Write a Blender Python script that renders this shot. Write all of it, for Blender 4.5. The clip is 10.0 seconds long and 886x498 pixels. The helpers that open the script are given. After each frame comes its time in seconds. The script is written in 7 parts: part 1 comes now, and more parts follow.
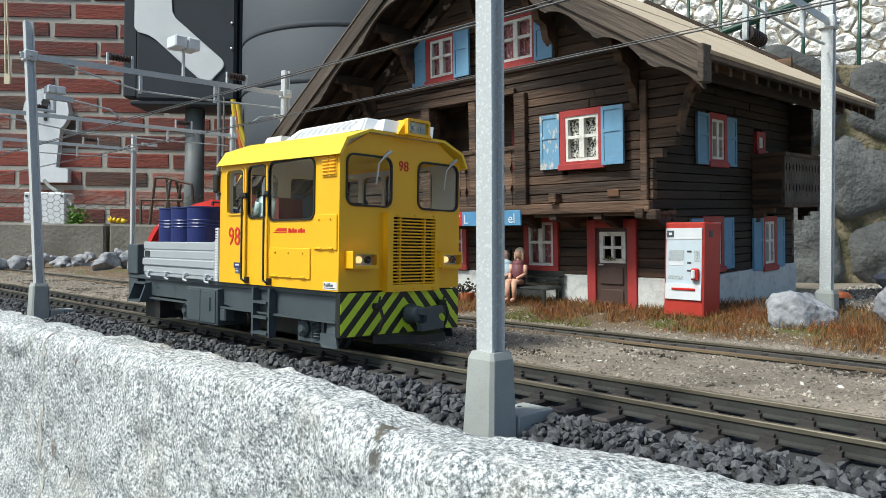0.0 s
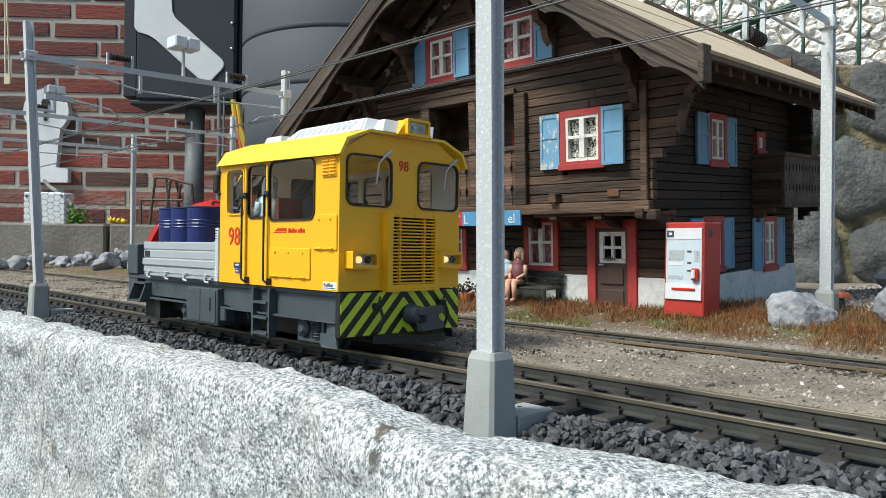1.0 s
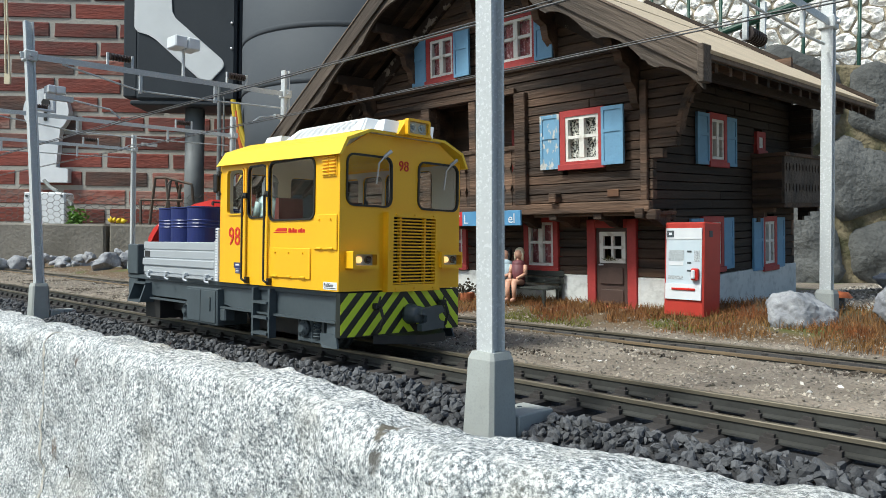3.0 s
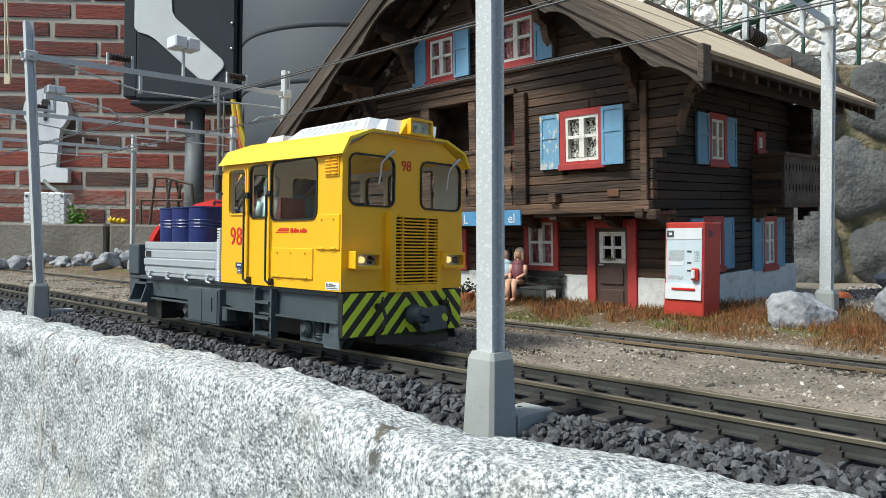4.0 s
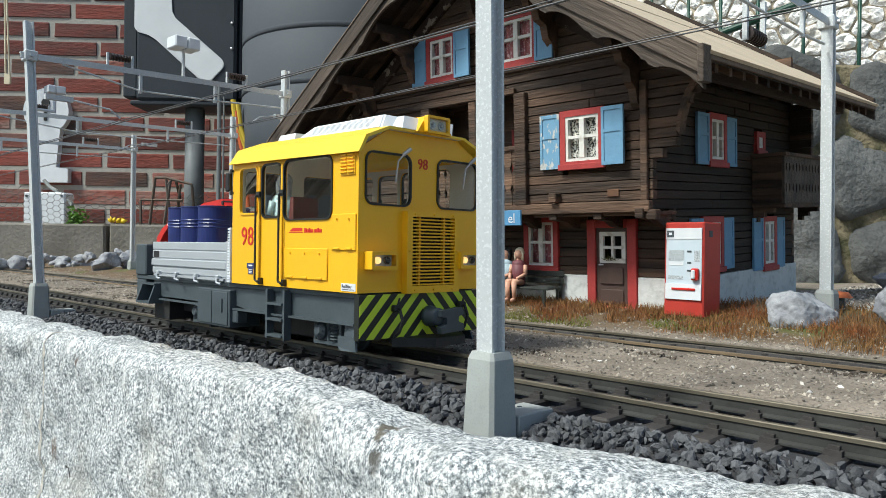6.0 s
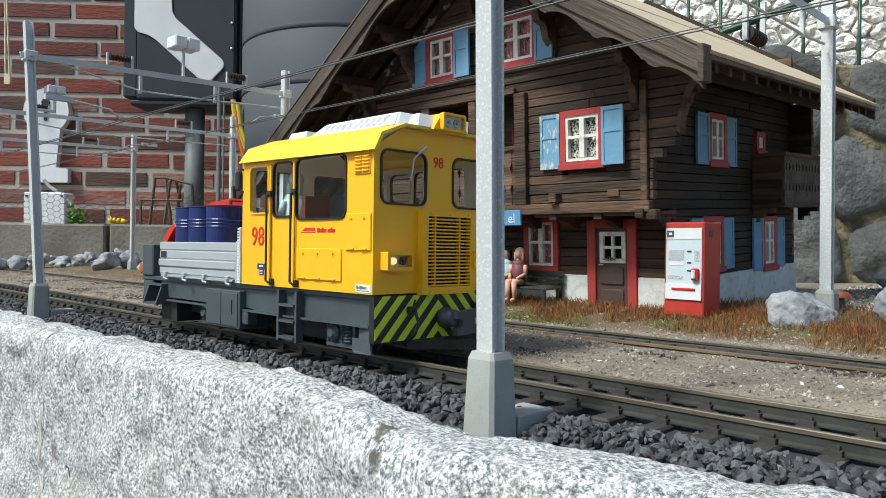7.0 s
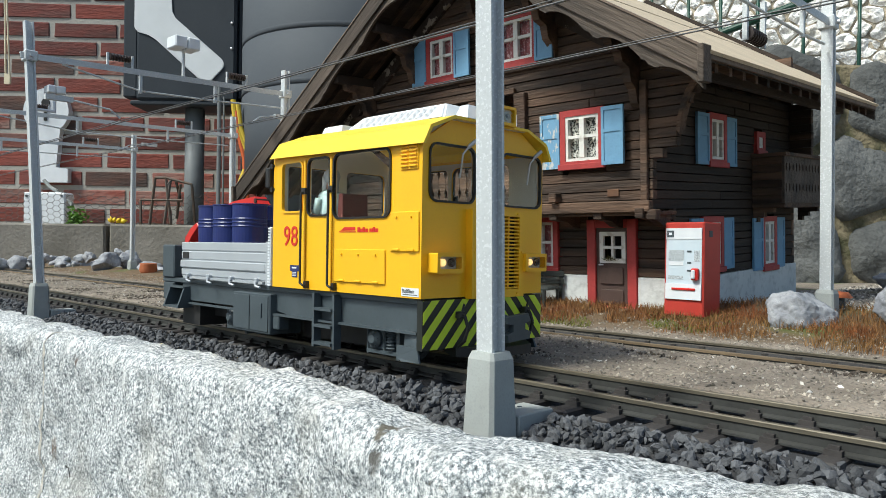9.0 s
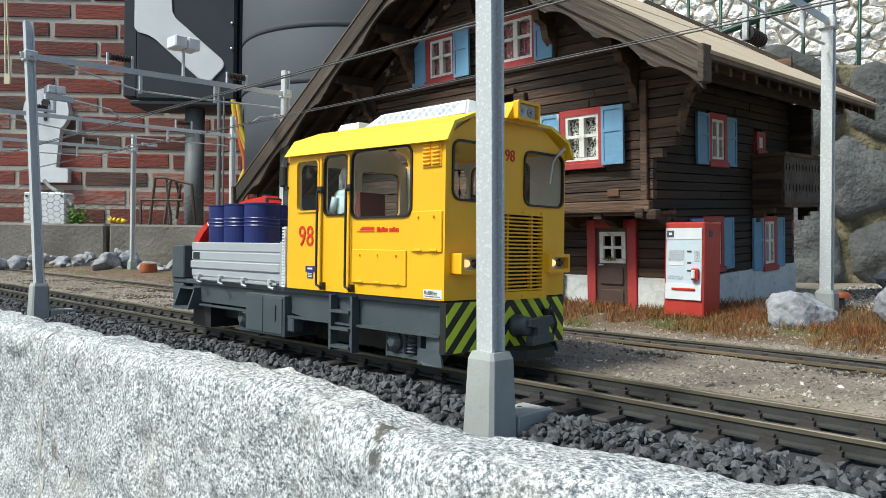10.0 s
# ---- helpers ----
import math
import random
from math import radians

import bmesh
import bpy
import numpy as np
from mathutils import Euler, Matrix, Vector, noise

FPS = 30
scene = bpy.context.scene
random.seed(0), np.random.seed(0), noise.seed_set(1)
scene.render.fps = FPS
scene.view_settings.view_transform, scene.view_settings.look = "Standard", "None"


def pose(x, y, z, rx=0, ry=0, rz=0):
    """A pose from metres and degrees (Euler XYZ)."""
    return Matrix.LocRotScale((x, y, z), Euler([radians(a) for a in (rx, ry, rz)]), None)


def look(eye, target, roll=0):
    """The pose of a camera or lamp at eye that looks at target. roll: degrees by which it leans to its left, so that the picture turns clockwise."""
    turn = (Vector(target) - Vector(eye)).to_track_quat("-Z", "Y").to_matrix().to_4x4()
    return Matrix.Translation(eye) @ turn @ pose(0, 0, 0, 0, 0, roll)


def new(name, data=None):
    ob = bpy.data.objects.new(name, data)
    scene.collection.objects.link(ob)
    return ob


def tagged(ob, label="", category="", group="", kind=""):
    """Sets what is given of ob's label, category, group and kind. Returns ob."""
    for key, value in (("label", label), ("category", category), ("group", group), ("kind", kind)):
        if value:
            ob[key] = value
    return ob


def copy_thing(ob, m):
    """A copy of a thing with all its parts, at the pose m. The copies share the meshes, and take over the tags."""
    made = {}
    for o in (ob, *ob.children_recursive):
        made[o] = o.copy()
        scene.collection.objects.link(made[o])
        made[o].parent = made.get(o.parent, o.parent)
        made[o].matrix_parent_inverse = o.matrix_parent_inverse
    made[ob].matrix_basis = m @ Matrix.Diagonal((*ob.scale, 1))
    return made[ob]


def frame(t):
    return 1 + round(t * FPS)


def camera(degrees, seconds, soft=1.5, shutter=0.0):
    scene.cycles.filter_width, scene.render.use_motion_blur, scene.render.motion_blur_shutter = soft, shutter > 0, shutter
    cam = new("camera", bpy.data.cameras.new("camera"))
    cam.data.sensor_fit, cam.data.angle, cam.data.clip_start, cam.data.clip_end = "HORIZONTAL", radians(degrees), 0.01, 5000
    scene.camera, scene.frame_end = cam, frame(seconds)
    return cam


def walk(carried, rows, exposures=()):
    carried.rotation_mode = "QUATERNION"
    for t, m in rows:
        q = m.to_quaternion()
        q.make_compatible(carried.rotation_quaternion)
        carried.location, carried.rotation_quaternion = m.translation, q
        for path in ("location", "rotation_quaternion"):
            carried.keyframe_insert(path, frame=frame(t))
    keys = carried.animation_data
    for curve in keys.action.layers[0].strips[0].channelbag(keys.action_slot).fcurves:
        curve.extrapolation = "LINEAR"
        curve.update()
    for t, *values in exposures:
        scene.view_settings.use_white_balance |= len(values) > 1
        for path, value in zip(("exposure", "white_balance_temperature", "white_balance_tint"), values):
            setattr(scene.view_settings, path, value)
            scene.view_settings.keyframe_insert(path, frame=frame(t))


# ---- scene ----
import itertools

# camera: stands still on a low tripod beside the garden railway
cam = camera(62.0, 10.0, soft=0.8)
EYE = Vector((0.39807, -0.35851, 0.07563))
AHEAD = Vector((-math.sin(radians(44.916)) * math.cos(radians(-0.139)),
                math.cos(radians(44.916)) * math.cos(radians(-0.139)), math.sin(radians(-0.139))))
VIEW = look(EYE, EYE + AHEAD, 0.81)
walk(cam, [(0.0, VIEW), (10.0, VIEW)], exposures=[(0.0, 0.22, 6350, 2), (10.0, 0.22, 6350, 2)])

# light: bright hazy sky with a soft sun from the side of the track where the camera stands
SUN_ELEVATION, SUN_AZIMUTH = 52.0, 196.0
world = bpy.data.worlds.new("sky")
scene.world = world
world.use_nodes = True
wn = world.node_tree.nodes
sky = wn.new("ShaderNodeTexSky")
sky.sky_type = "NISHITA"
sky.sun_disc = False
sky.sun_elevation = radians(SUN_ELEVATION)
sky.sun_rotation = radians(SUN_AZIMUTH)
sky.air_density, sky.dust_density = 1.0, 2.5
world.node_tree.links.new(sky.outputs[0], wn["Background"].inputs[0])
wn["Background"].inputs[1].default_value = 0.12
sun_data = bpy.data.lights.new("sun", "SUN")
sun_data.energy, sun_data.angle, sun_data.color = 3.6, radians(12), (1.0, 0.97, 0.92)
sun = new("sun", sun_data)
az = radians(SUN_AZIMUTH)
el = radians(SUN_ELEVATION)
SUN_DIR = Vector((math.sin(az) * math.cos(el), math.cos(az) * math.cos(el), math.sin(el)))
sun.matrix_world = look(SUN_DIR * 5, (0, 0, 0))


# ---- materials ----
def material(name, color, rough=0.6, metal=0.0, second=None, scale=20.0, amount=0.5, fine=0.0, fine_scale=300.0,
             bump=0.0, bump_scale=200.0, coat=0.0, island=0.0, emit=None, power=0.0, spec=0.5, stretch=(1, 1, 1), lo=0.35, hi=0.65, turn=0.0):
    """Two-scale procedural surface: broad blotches, fine grain and relief, in the thing's own metres."""
    m = bpy.data.materials.new(name)
    m.use_nodes = True
    nt, n = m.node_tree, m.node_tree.nodes
    b = n["Principled BSDF"]
    b.inputs["Roughness"].default_value = rough
    b.inputs["Metallic"].default_value = metal
    b.inputs["Specular IOR Level"].default_value = spec
    if coat:
        b.inputs["Coat Weight"].default_value = coat
        b.inputs["Coat Roughness"].default_value = 0.15
    tc = n.new("ShaderNodeTexCoord")
    mp = n.new("ShaderNodeMapping")
    mp.inputs["Scale"].default_value = stretch
    if turn:
        lean = n.new("ShaderNodeVectorRotate")
        lean.rotation_type = "Y_AXIS"
        lean.inputs["Angle"].default_value = turn
        nt.links.new(tc.outputs["Object"], lean.inputs["Vector"])
        nt.links.new(lean.outputs[0], mp.inputs[0])
    else:
        nt.links.new(tc.outputs["Object"], mp.inputs[0])
    base = n.new("ShaderNodeRGB")
    base.outputs[0].default_value = (*color, 1)
    out = base.outputs[0]

    def blend(a, col, factor, mode="MIX"):
        x = n.new("ShaderNodeMix")
        x.data_type, x.blend_type = "RGBA", mode
        nt.links.new(factor, x.inputs[0])
        nt.links.new(a, x.inputs[6])
        x.inputs[7].default_value = (*col, 1)
        return x.outputs[2]

    def ramp(tex, a, z, top):
        r = n.new("ShaderNodeMapRange")
        r.inputs[1].default_value, r.inputs[2].default_value, r.inputs[4].default_value = a, z, top
        nt.links.new(tex, r.inputs[0])
        return r.outputs[0]

    def tex(s, detail=5):
        t = n.new("ShaderNodeTexNoise")
        t.inputs["Scale"].default_value, t.inputs["Detail"].default_value = s, detail
        nt.links.new(mp.outputs[0], t.inputs["Vector"])
        return t.outputs[0]

    if second:
        out = blend(out, second, ramp(tex(scale), lo, hi, amount))
    if fine:
        out = blend(out, tuple(c * 0.35 for c in color), ramp(tex(fine_scale, 3), 0.5, 0.72, fine))
    if island:
        for src, node in (("Random Per Island", "ShaderNodeNewGeometry"), ("Random", "ShaderNodeObjectInfo")):
            g = n.new(node)
            hv = n.new("ShaderNodeHueSaturation")
            r = n.new("ShaderNodeMapRange")
            r.inputs[3].default_value, r.inputs[4].default_value = 1 - island, 1 + island
            nt.links.new(g.outputs[src], r.inputs[0])
            nt.links.new(r.outputs[0], hv.inputs["Value"])
            nt.links.new(out, hv.inputs["Color"])
            out = hv.outputs[0]
    nt.links.new(out, b.inputs["Base Color"])
    if bump:
        bn = n.new("ShaderNodeBump")
        bn.inputs["Strength"].default_value = bump
        bn.inputs["Distance"].default_value = 0.6 / bump_scale
        nt.links.new(tex(bump_scale, 6), bn.inputs["Height"])
        nt.links.new(bn.outputs[0], b.inputs["Normal"])
    if emit:
        b.inputs["Emission Color"].default_value = (*emit, 1)
        b.inputs["Emission Strength"].default_value = power
    return m


def glass(name, tint=(0.98, 1.0, 0.99), rough=0.02):
    m = bpy.data.materials.new(name)
    m.use_nodes = True
    b = m.node_tree.nodes["Principled BSDF"]
    b.inputs["Base Color"].default_value = (*tint, 1)
    b.inputs["Roughness"].default_value = rough
    b.inputs["Transmission Weight"].default_value = 1.0
    b.inputs["IOR"].default_value = 1.02
    b.inputs["Specular IOR Level"].default_value = 0.5
    b.inputs["Coat Weight"].default_value = 0.12
    return m


YELLOW = material("yellow_paint", (0.90, 0.49, 0.012), 0.42, second=(0.86, 0.45, 0.012), scale=30, amount=0.5, fine=0.06, fine_scale=700, bump=0.05, bump_scale=900)
ROOF_YELLOW = material("pale_yellow_paint", (0.90, 0.62, 0.04), 0.45, second=(0.84, 0.56, 0.035), scale=40, amount=0.5, bump=0.04, bump_scale=900)
FRAME_GREY = material("slate_grey_paint", (0.062, 0.080, 0.092), 0.5, second=(0.045, 0.060, 0.068), scale=60, amount=0.6, fine=0.15, bump=0.08, bump_scale=800)
DARK = material("black_plastic", (0.012, 0.012, 0.013), 0.55, second=(0.03, 0.028, 0.026), scale=90, amount=0.6, bump=0.1, bump_scale=600)
RUBBER = material("black_rubber", (0.010, 0.009, 0.008), 0.5, second=(0.02, 0.018, 0.016), scale=200, amount=0.5)
STRIPE_BLACK = material("black_stripe_paint", (0.012, 0.015, 0.012), 0.5, second=(0.02, 0.022, 0.018), scale=80, amount=0.5)
STRIPE_LIME = material("lime_stripe_paint", (0.60, 0.76, 0.04), 0.5, second=(0.53, 0.67, 0.035), scale=80, amount=0.5)
SILVER = material("silver_paint", (0.46, 0.49, 0.52), 0.42, 0.25, second=(0.42, 0.45, 0.48), scale=50, amount=0.5, bump=0.05, bump_scale=700)
WHITE = material("white_plastic", (0.74, 0.77, 0.80), 0.5, second=(0.66, 0.69, 0.72), scale=60, amount=0.5, bump=0.03, bump_scale=500)
CREAM = material("beige_plastic", (0.66, 0.61, 0.52), 0.6, second=(0.58, 0.53, 0.45), scale=60, amount=0.5)
RED_PRINT = material("red_print", (0.62, 0.025, 0.015), 0.5)
RED = material("red_plastic", (0.60, 0.02, 0.015), 0.4, second=(0.5, 0.018, 0.012), scale=60, amount=0.5)
BLUE = material("dark_blue_plastic", (0.008, 0.018, 0.12), 0.38, second=(0.012, 0.024, 0.15), scale=70, amount=0.6, fine=0.1)
CLEAR = glass("window_glass")
LENS = glass("lamp_glass", (0.95, 0.95, 0.9))
LAMP_ON = material("lit_lamp", (1, 0.75, 0.4), 0.3, emit=(1.0, 0.62, 0.26), power=1.05)
LAMP_OFF = material("dark_lamp", (0.06, 0.045, 0.045), 0.2, coat=0.6)
CHROME = material("bare_metal", (0.55, 0.56, 0.58), 0.35, 0.9, second=(0.45, 0.46, 0.47), scale=200, amount=0.5)
RAIL = material("weathered_brass_rail", (0.060, 0.061, 0.056), 0.6, 0.2, second=(0.036, 0.036, 0.033), scale=35, amount=0.8, fine=0.3, fine_scale=500, bump=0.2, bump_scale=600)
RAIL_TOP = material("worn_brass_rail_head", (0.25, 0.22, 0.165), 0.4, 0.6, second=(0.12, 0.105, 0.08), scale=30, amount=0.8, fine=0.3, fine_scale=400, stretch=(0.2, 1, 1))
SLEEPER = material("brown_plastic_sleeper", (0.036, 0.032, 0.030), 0.7, second=(0.060, 0.053, 0.049), scale=120, amount=0.6, bump=0.4, bump_scale=500, stretch=(1, 0.25, 1))
BALLAST = material("dark_basalt", (0.086, 0.089, 0.095), 0.8, second=(0.048, 0.050, 0.055), scale=160, amount=0.8, fine=0.4, fine_scale=900, bump=0.7, bump_scale=600, island=0.5)
PEBBLE = material("tan_grit", (0.25, 0.222, 0.185), 0.85, second=(0.12, 0.105, 0.085), scale=40, amount=0.7, bump=0.3, bump_scale=900, island=0.62)
ZINC = material("galvanised_steel", (0.56, 0.585, 0.59), 0.45, 0.15, second=(0.78, 0.80, 0.81), scale=620, amount=0.55, fine=0.12, fine_scale=500, bump=0.12, bump_scale=300, lo=0.56, hi=0.61)
CONCRETE_FOOT = material("cast_grey_plastic_concrete", (0.36, 0.38, 0.365), 0.75, second=(0.30, 0.315, 0.30), scale=60, amount=0.6, fine=0.15, fine_scale=900, bump=0.15, bump_scale=900)
INSULATOR = material("brown_insulator", (0.035, 0.022, 0.018), 0.35, second=(0.05, 0.03, 0.024), scale=150, amount=0.5)
WIRE = material("grey_wire", (0.13, 0.13, 0.135), 0.5, 0.5, second=(0.09, 0.09, 0.09), scale=60, amount=0.5)


# ---- mesh tools ----
def finish(name, bm, mats, smooth=False):
    me = bpy.data.meshes.new(name)
    bmesh.ops.recalc_face_normals(bm, faces=bm.faces)
    bm.to_mesh(me)
    bm.free()
    for m in (mats if isinstance(mats, (list, tuple)) else [mats]):
        me.materials.append(m)
    if smooth:
        me.polygons.foreach_set("use_smooth", [True] * len(me.polygons))
    return me


def part(name, bm, mats, parent, label="", smooth=False):
    ob = new(name, finish(name, bm, mats, smooth))
    ob.parent = parent
    return tagged(ob, label) if label else ob


def thing(name, label, category, m=None, group="", kind="", bm=None, mats=None, smooth=False):
    ob = new(name, finish(name, bm, mats, smooth) if bm else None)
    if m is not None:
        ob.matrix_basis = m
    return tagged(ob, label, category, group, kind)


def box(bm, x0, x1, y0, y1, z0, z1, bevel=0.0, mi=0):
    vs = [bm.verts.new((x, y, z)) for x in (x0, x1) for y in (y0, y1) for z in (z0, z1)]
    fs = [bm.faces.new([vs[i] for i in q]) for q in ((0, 1, 3, 2), (4, 6, 7, 5), (0, 4, 5, 1), (2, 3, 7, 6), (0, 2, 6, 4), (1, 5, 7, 3))]
    for f in fs:
        f.material_index = mi
    if bevel:
        es = list({e for f in fs for e in f.edges})
        r = bmesh.ops.bevel(bm, geom=es, offset=bevel, segments=1, affect="EDGES")
        for f in r["faces"]:
            f.material_index = mi
    return vs


def boxm(x0, x1, y0, y1, z0, z1, bevel=0.0):
    bm = bmesh.new()
    box(bm, x0, x1, y0, y1, z0, z1, bevel)
    return bm


def prism(bm, pts, way, mi=0):
    """A solid from a polygon (3D points) pushed along a vector."""
    way = Vector(way)
    a = [bm.verts.new(q) for q in pts]
    b = [bm.verts.new(Vector(q) + way) for q in pts]
    fs = [bm.faces.new(a), bm.faces.new(list(reversed(b)))]
    for i in range(len(a)):
        j = (i + 1) % len(a)
        fs.append(bm.faces.new((a[j], a[i], b[i], b[j])))
    for f in fs:
        f.material_index = mi
    return fs


def tube(bm, a, b, r, r2=None, seg=10, mi=0):
    a, b = Vector(a), Vector(b)
    r2 = r if r2 is None else r2
    q = (b - a).to_track_quat("Z", "Y")
    rings = []
    for c, rad in ((a, r), (b, r2)):
        rings.append([bm.verts.new(c + q @ Vector((rad * math.cos(2 * math.pi * i / seg), rad * math.sin(2 * math.pi * i / seg), 0))) for i in range(seg)])
    fs = [bm.faces.new(rings[0]), bm.faces.new(list(reversed(rings[1])))]
    for i in range(seg):
        j = (i + 1) % seg
        fs.append(bm.faces.new((rings[0][i], rings[1][i], rings[1][j], rings[0][j])))
    for f in fs:
        f.material_index = mi
    return fs


def wire(bm, pts, r, seg=6):
    """One unbroken thin cable along nearly level points."""
    rings = []
    for q in pts:
        rings.append([bm.verts.new((q[0], q[1] + r * math.cos(2 * math.pi * k / seg), q[2] + r * math.sin(2 * math.pi * k / seg))) for k in range(seg)])
    for a, b in zip(rings, rings[1:]):
        for k in range(seg):
            j = (k + 1) % seg
            bm.faces.new((a[k], a[j], b[j], b[k]))
    bm.faces.new(rings[0])
    bm.faces.new(rings[-1])


def path_tube(bm, pts, r, seg=8, mi=0):
    for a, b in zip(pts, pts[1:]):
        tube(bm, a, b, r, None, seg, mi)


def turned(bm, prof, base=(0, 0, 0), axis="z", seg=24, mi=0):
    """A turned solid from (radius, height) pairs."""
    rings = []
    for r, h in prof:
        ring = []
        for i in range(seg):
            c, s = r * math.cos(2 * math.pi * i / seg), r * math.sin(2 * math.pi * i / seg)
            v = {"z": (c, s, h), "x": (h, c, s), "y": (c, h, s)}[axis]
            ring.append(bm.verts.new(Vector(v) + Vector(base)))
        rings.append(ring)
    fs = [bm.faces.new(rings[0]), bm.faces.new(list(reversed(rings[-1])))]
    for a, b in zip(rings, rings[1:]):
        for i in range(seg):
            j = (i + 1) % seg
            fs.append(bm.faces.new((a[i], a[j], b[j], b[i])))
    for f in fs:
        f.material_index = mi


def rounded(u0, v0, u1, v1, r, n=4):
    pts = []
    for cu, cv, a0 in ((u1 - r, v1 - r, 0), (u0 + r, v1 - r, 90), (u0 + r, v0 + r, 180), (u1 - r, v0 + r, 270)):
        for i in range(n + 1):
            a = radians(a0 + 90 * i / n)
            pts.append((cu + r * math.cos(a), cv + r * math.sin(a)))
    return pts


def panel(bm, outer, holes, to3, way, mi=0):
    """A sheet with thickness and real holes; outlines are 2D, to3 lifts them into space."""
    edges = []
    for loop in (outer, *holes):
        vs = [bm.verts.new(to3(*q)) for q in loop]
        edges += [bm.edges.new((vs[i], vs[(i + 1) % len(vs)])) for i in range(len(vs))]
    r = bmesh.ops.triangle_fill(bm, edges=edges, use_beauty=True, use_dissolve=False)
    faces = [g for g in r["geom"] if isinstance(g, bmesh.types.BMFace)]
    e = bmesh.ops.extrude_face_region(bm, geom=faces)
    bmesh.ops.translate(bm, vec=Vector(way), verts=[g for g in e["geom"] if isinstance(g, bmesh.types.BMVert)])
    for f in bm.faces:
        f.material_index = mi


def ring(bm, outer, inner, to3, way, mi=0):
    way = Vector(way)
    o = [bm.verts.new(to3(*q)) for q in outer]
    i_ = [bm.verts.new(to3(*q)) for q in inner]
    o2 = [bm.verts.new(v.co + way) for v in o]
    i2 = [bm.verts.new(v.co + way) for v in i_]
    n = len(o)
    for a in range(n):
        b = (a + 1) % n
        for q in ((o[a], o[b], i_[b], i_[a]), (o2[a], i2[a], i2[b], o2[b]), (o[a], o2[a], o2[b], o[b]), (i_[a], i_[b], i2[b], i2[a])):
            bm.faces.new(q).material_index = mi


def letters(text, size, to_pose, depth=0.0004, width=1.0):
    """Solid letters in the built-in font; the text lies in its own x/y plane from its lower left corner."""
    c = bpy.data.curves.new("letters", "FONT")
    c.body, c.size, c.extrude, c.resolution_u = text, size, depth, 3
    ob = new("letters", c)
    me = bpy.data.meshes.new_from_object(ob.evaluated_get(bpy.context.evaluated_depsgraph_get()))
    bpy.data.objects.remove(ob)
    me.transform(to_pose @ Matrix.Diagonal((width, 1, 1, 1)))
    bm = bmesh.new()
    bm.from_mesh(me)
    return bm


SIDE = Matrix(((1, 0, 0, 0), (0, 0, -1, 0), (0, 1, 0, 0), (0, 0, 0, 1)))   # text on a wall that faces -y
FRONT = Matrix(((0, 0, 1, 0), (1, 0, 0, 0), (0, 1, 0, 0), (0, 0, 0, 1)))   # text on a wall that faces +x


def rocks(rng, n, spread, size, squash=0.7, detail=20):
    """Vertices and faces of many rough stones: spread(rng) gives a place, size(rng) a radius."""
    t = (1 + 5 ** 0.5) / 2
    base = np.array([(-1, t, 0), (1, t, 0), (-1, -t, 0), (1, -t, 0), (0, -1, t), (0, 1, t), (0, -1, -t), (0, 1, -t), (t, 0, -1), (t, 0, 1), (-t, 0, -1), (-t, 0, 1)]) / 1.9
    tri = np.array([(0, 11, 5), (0, 5, 1), (0, 1, 7), (0, 7, 10), (0, 10, 11), (1, 5, 9), (5, 11, 4), (11, 10, 2), (10, 7, 6), (7, 1, 8),
                    (3, 9, 4), (3, 4, 2), (3, 2, 6), (3, 6, 8), (3, 8, 9), (4, 9, 5), (2, 4, 11), (6, 2, 10), (8, 6, 7), (9, 8, 1)])
    V, F = [], []
    for k in range(n):
        place = np.array(spread(rng))
        s = size(rng)
        q, _ = np.linalg.qr(rng.normal(size=(3, 3)))
        v = (base * rng.uniform(0.55, 1.18, (12, 1))) * np.array((1.25, 0.9, squash)) * s
        V.append(v @ q.T + place)
        F.append(tri + 12 * k)
    return np.concatenate(V), np.concatenate(F)


def stuff(name, V, F, mat, label, category):
    me = bpy.data.meshes.new(name)
    me.from_pydata(V.tolist(), [], F.tolist())
    me.materials.append(mat)
    return tagged(new(name, me), label, category, kind="stuff")


# ---- ground and tracks ----
TRACK_Y = (0.0, 0.208)


def ground_z(x, y):
    def s(a, b, v):
        k = min(1, max(0, (v - a) / (b - a)))
        return k * k * (3 - 2 * k)
    z = -0.28 + 0.235 * s(-0.165, -0.150, y) + 0.034 * s(-0.13, -0.055, y)
    z += 0.0085 * s(0.033, 0.05, y)
    z -= 0.005 * s(0.183, 0.187, y) * (1 - s(0.229, 0.233, y))
    z += 0.012 * s(0.27, 0.38, y) + 0.012 * s(0.36, 0.44, y) * s(-0.02, 0.1, x)
    if -2.6 < x < 0.8 and -0.2 < y < 0.9:
        z += 0.0022 * noise.noise((x * 9, y * 9, 0)) + 0.0012 * noise.noise((x * 40, y * 40, 3))
    return z


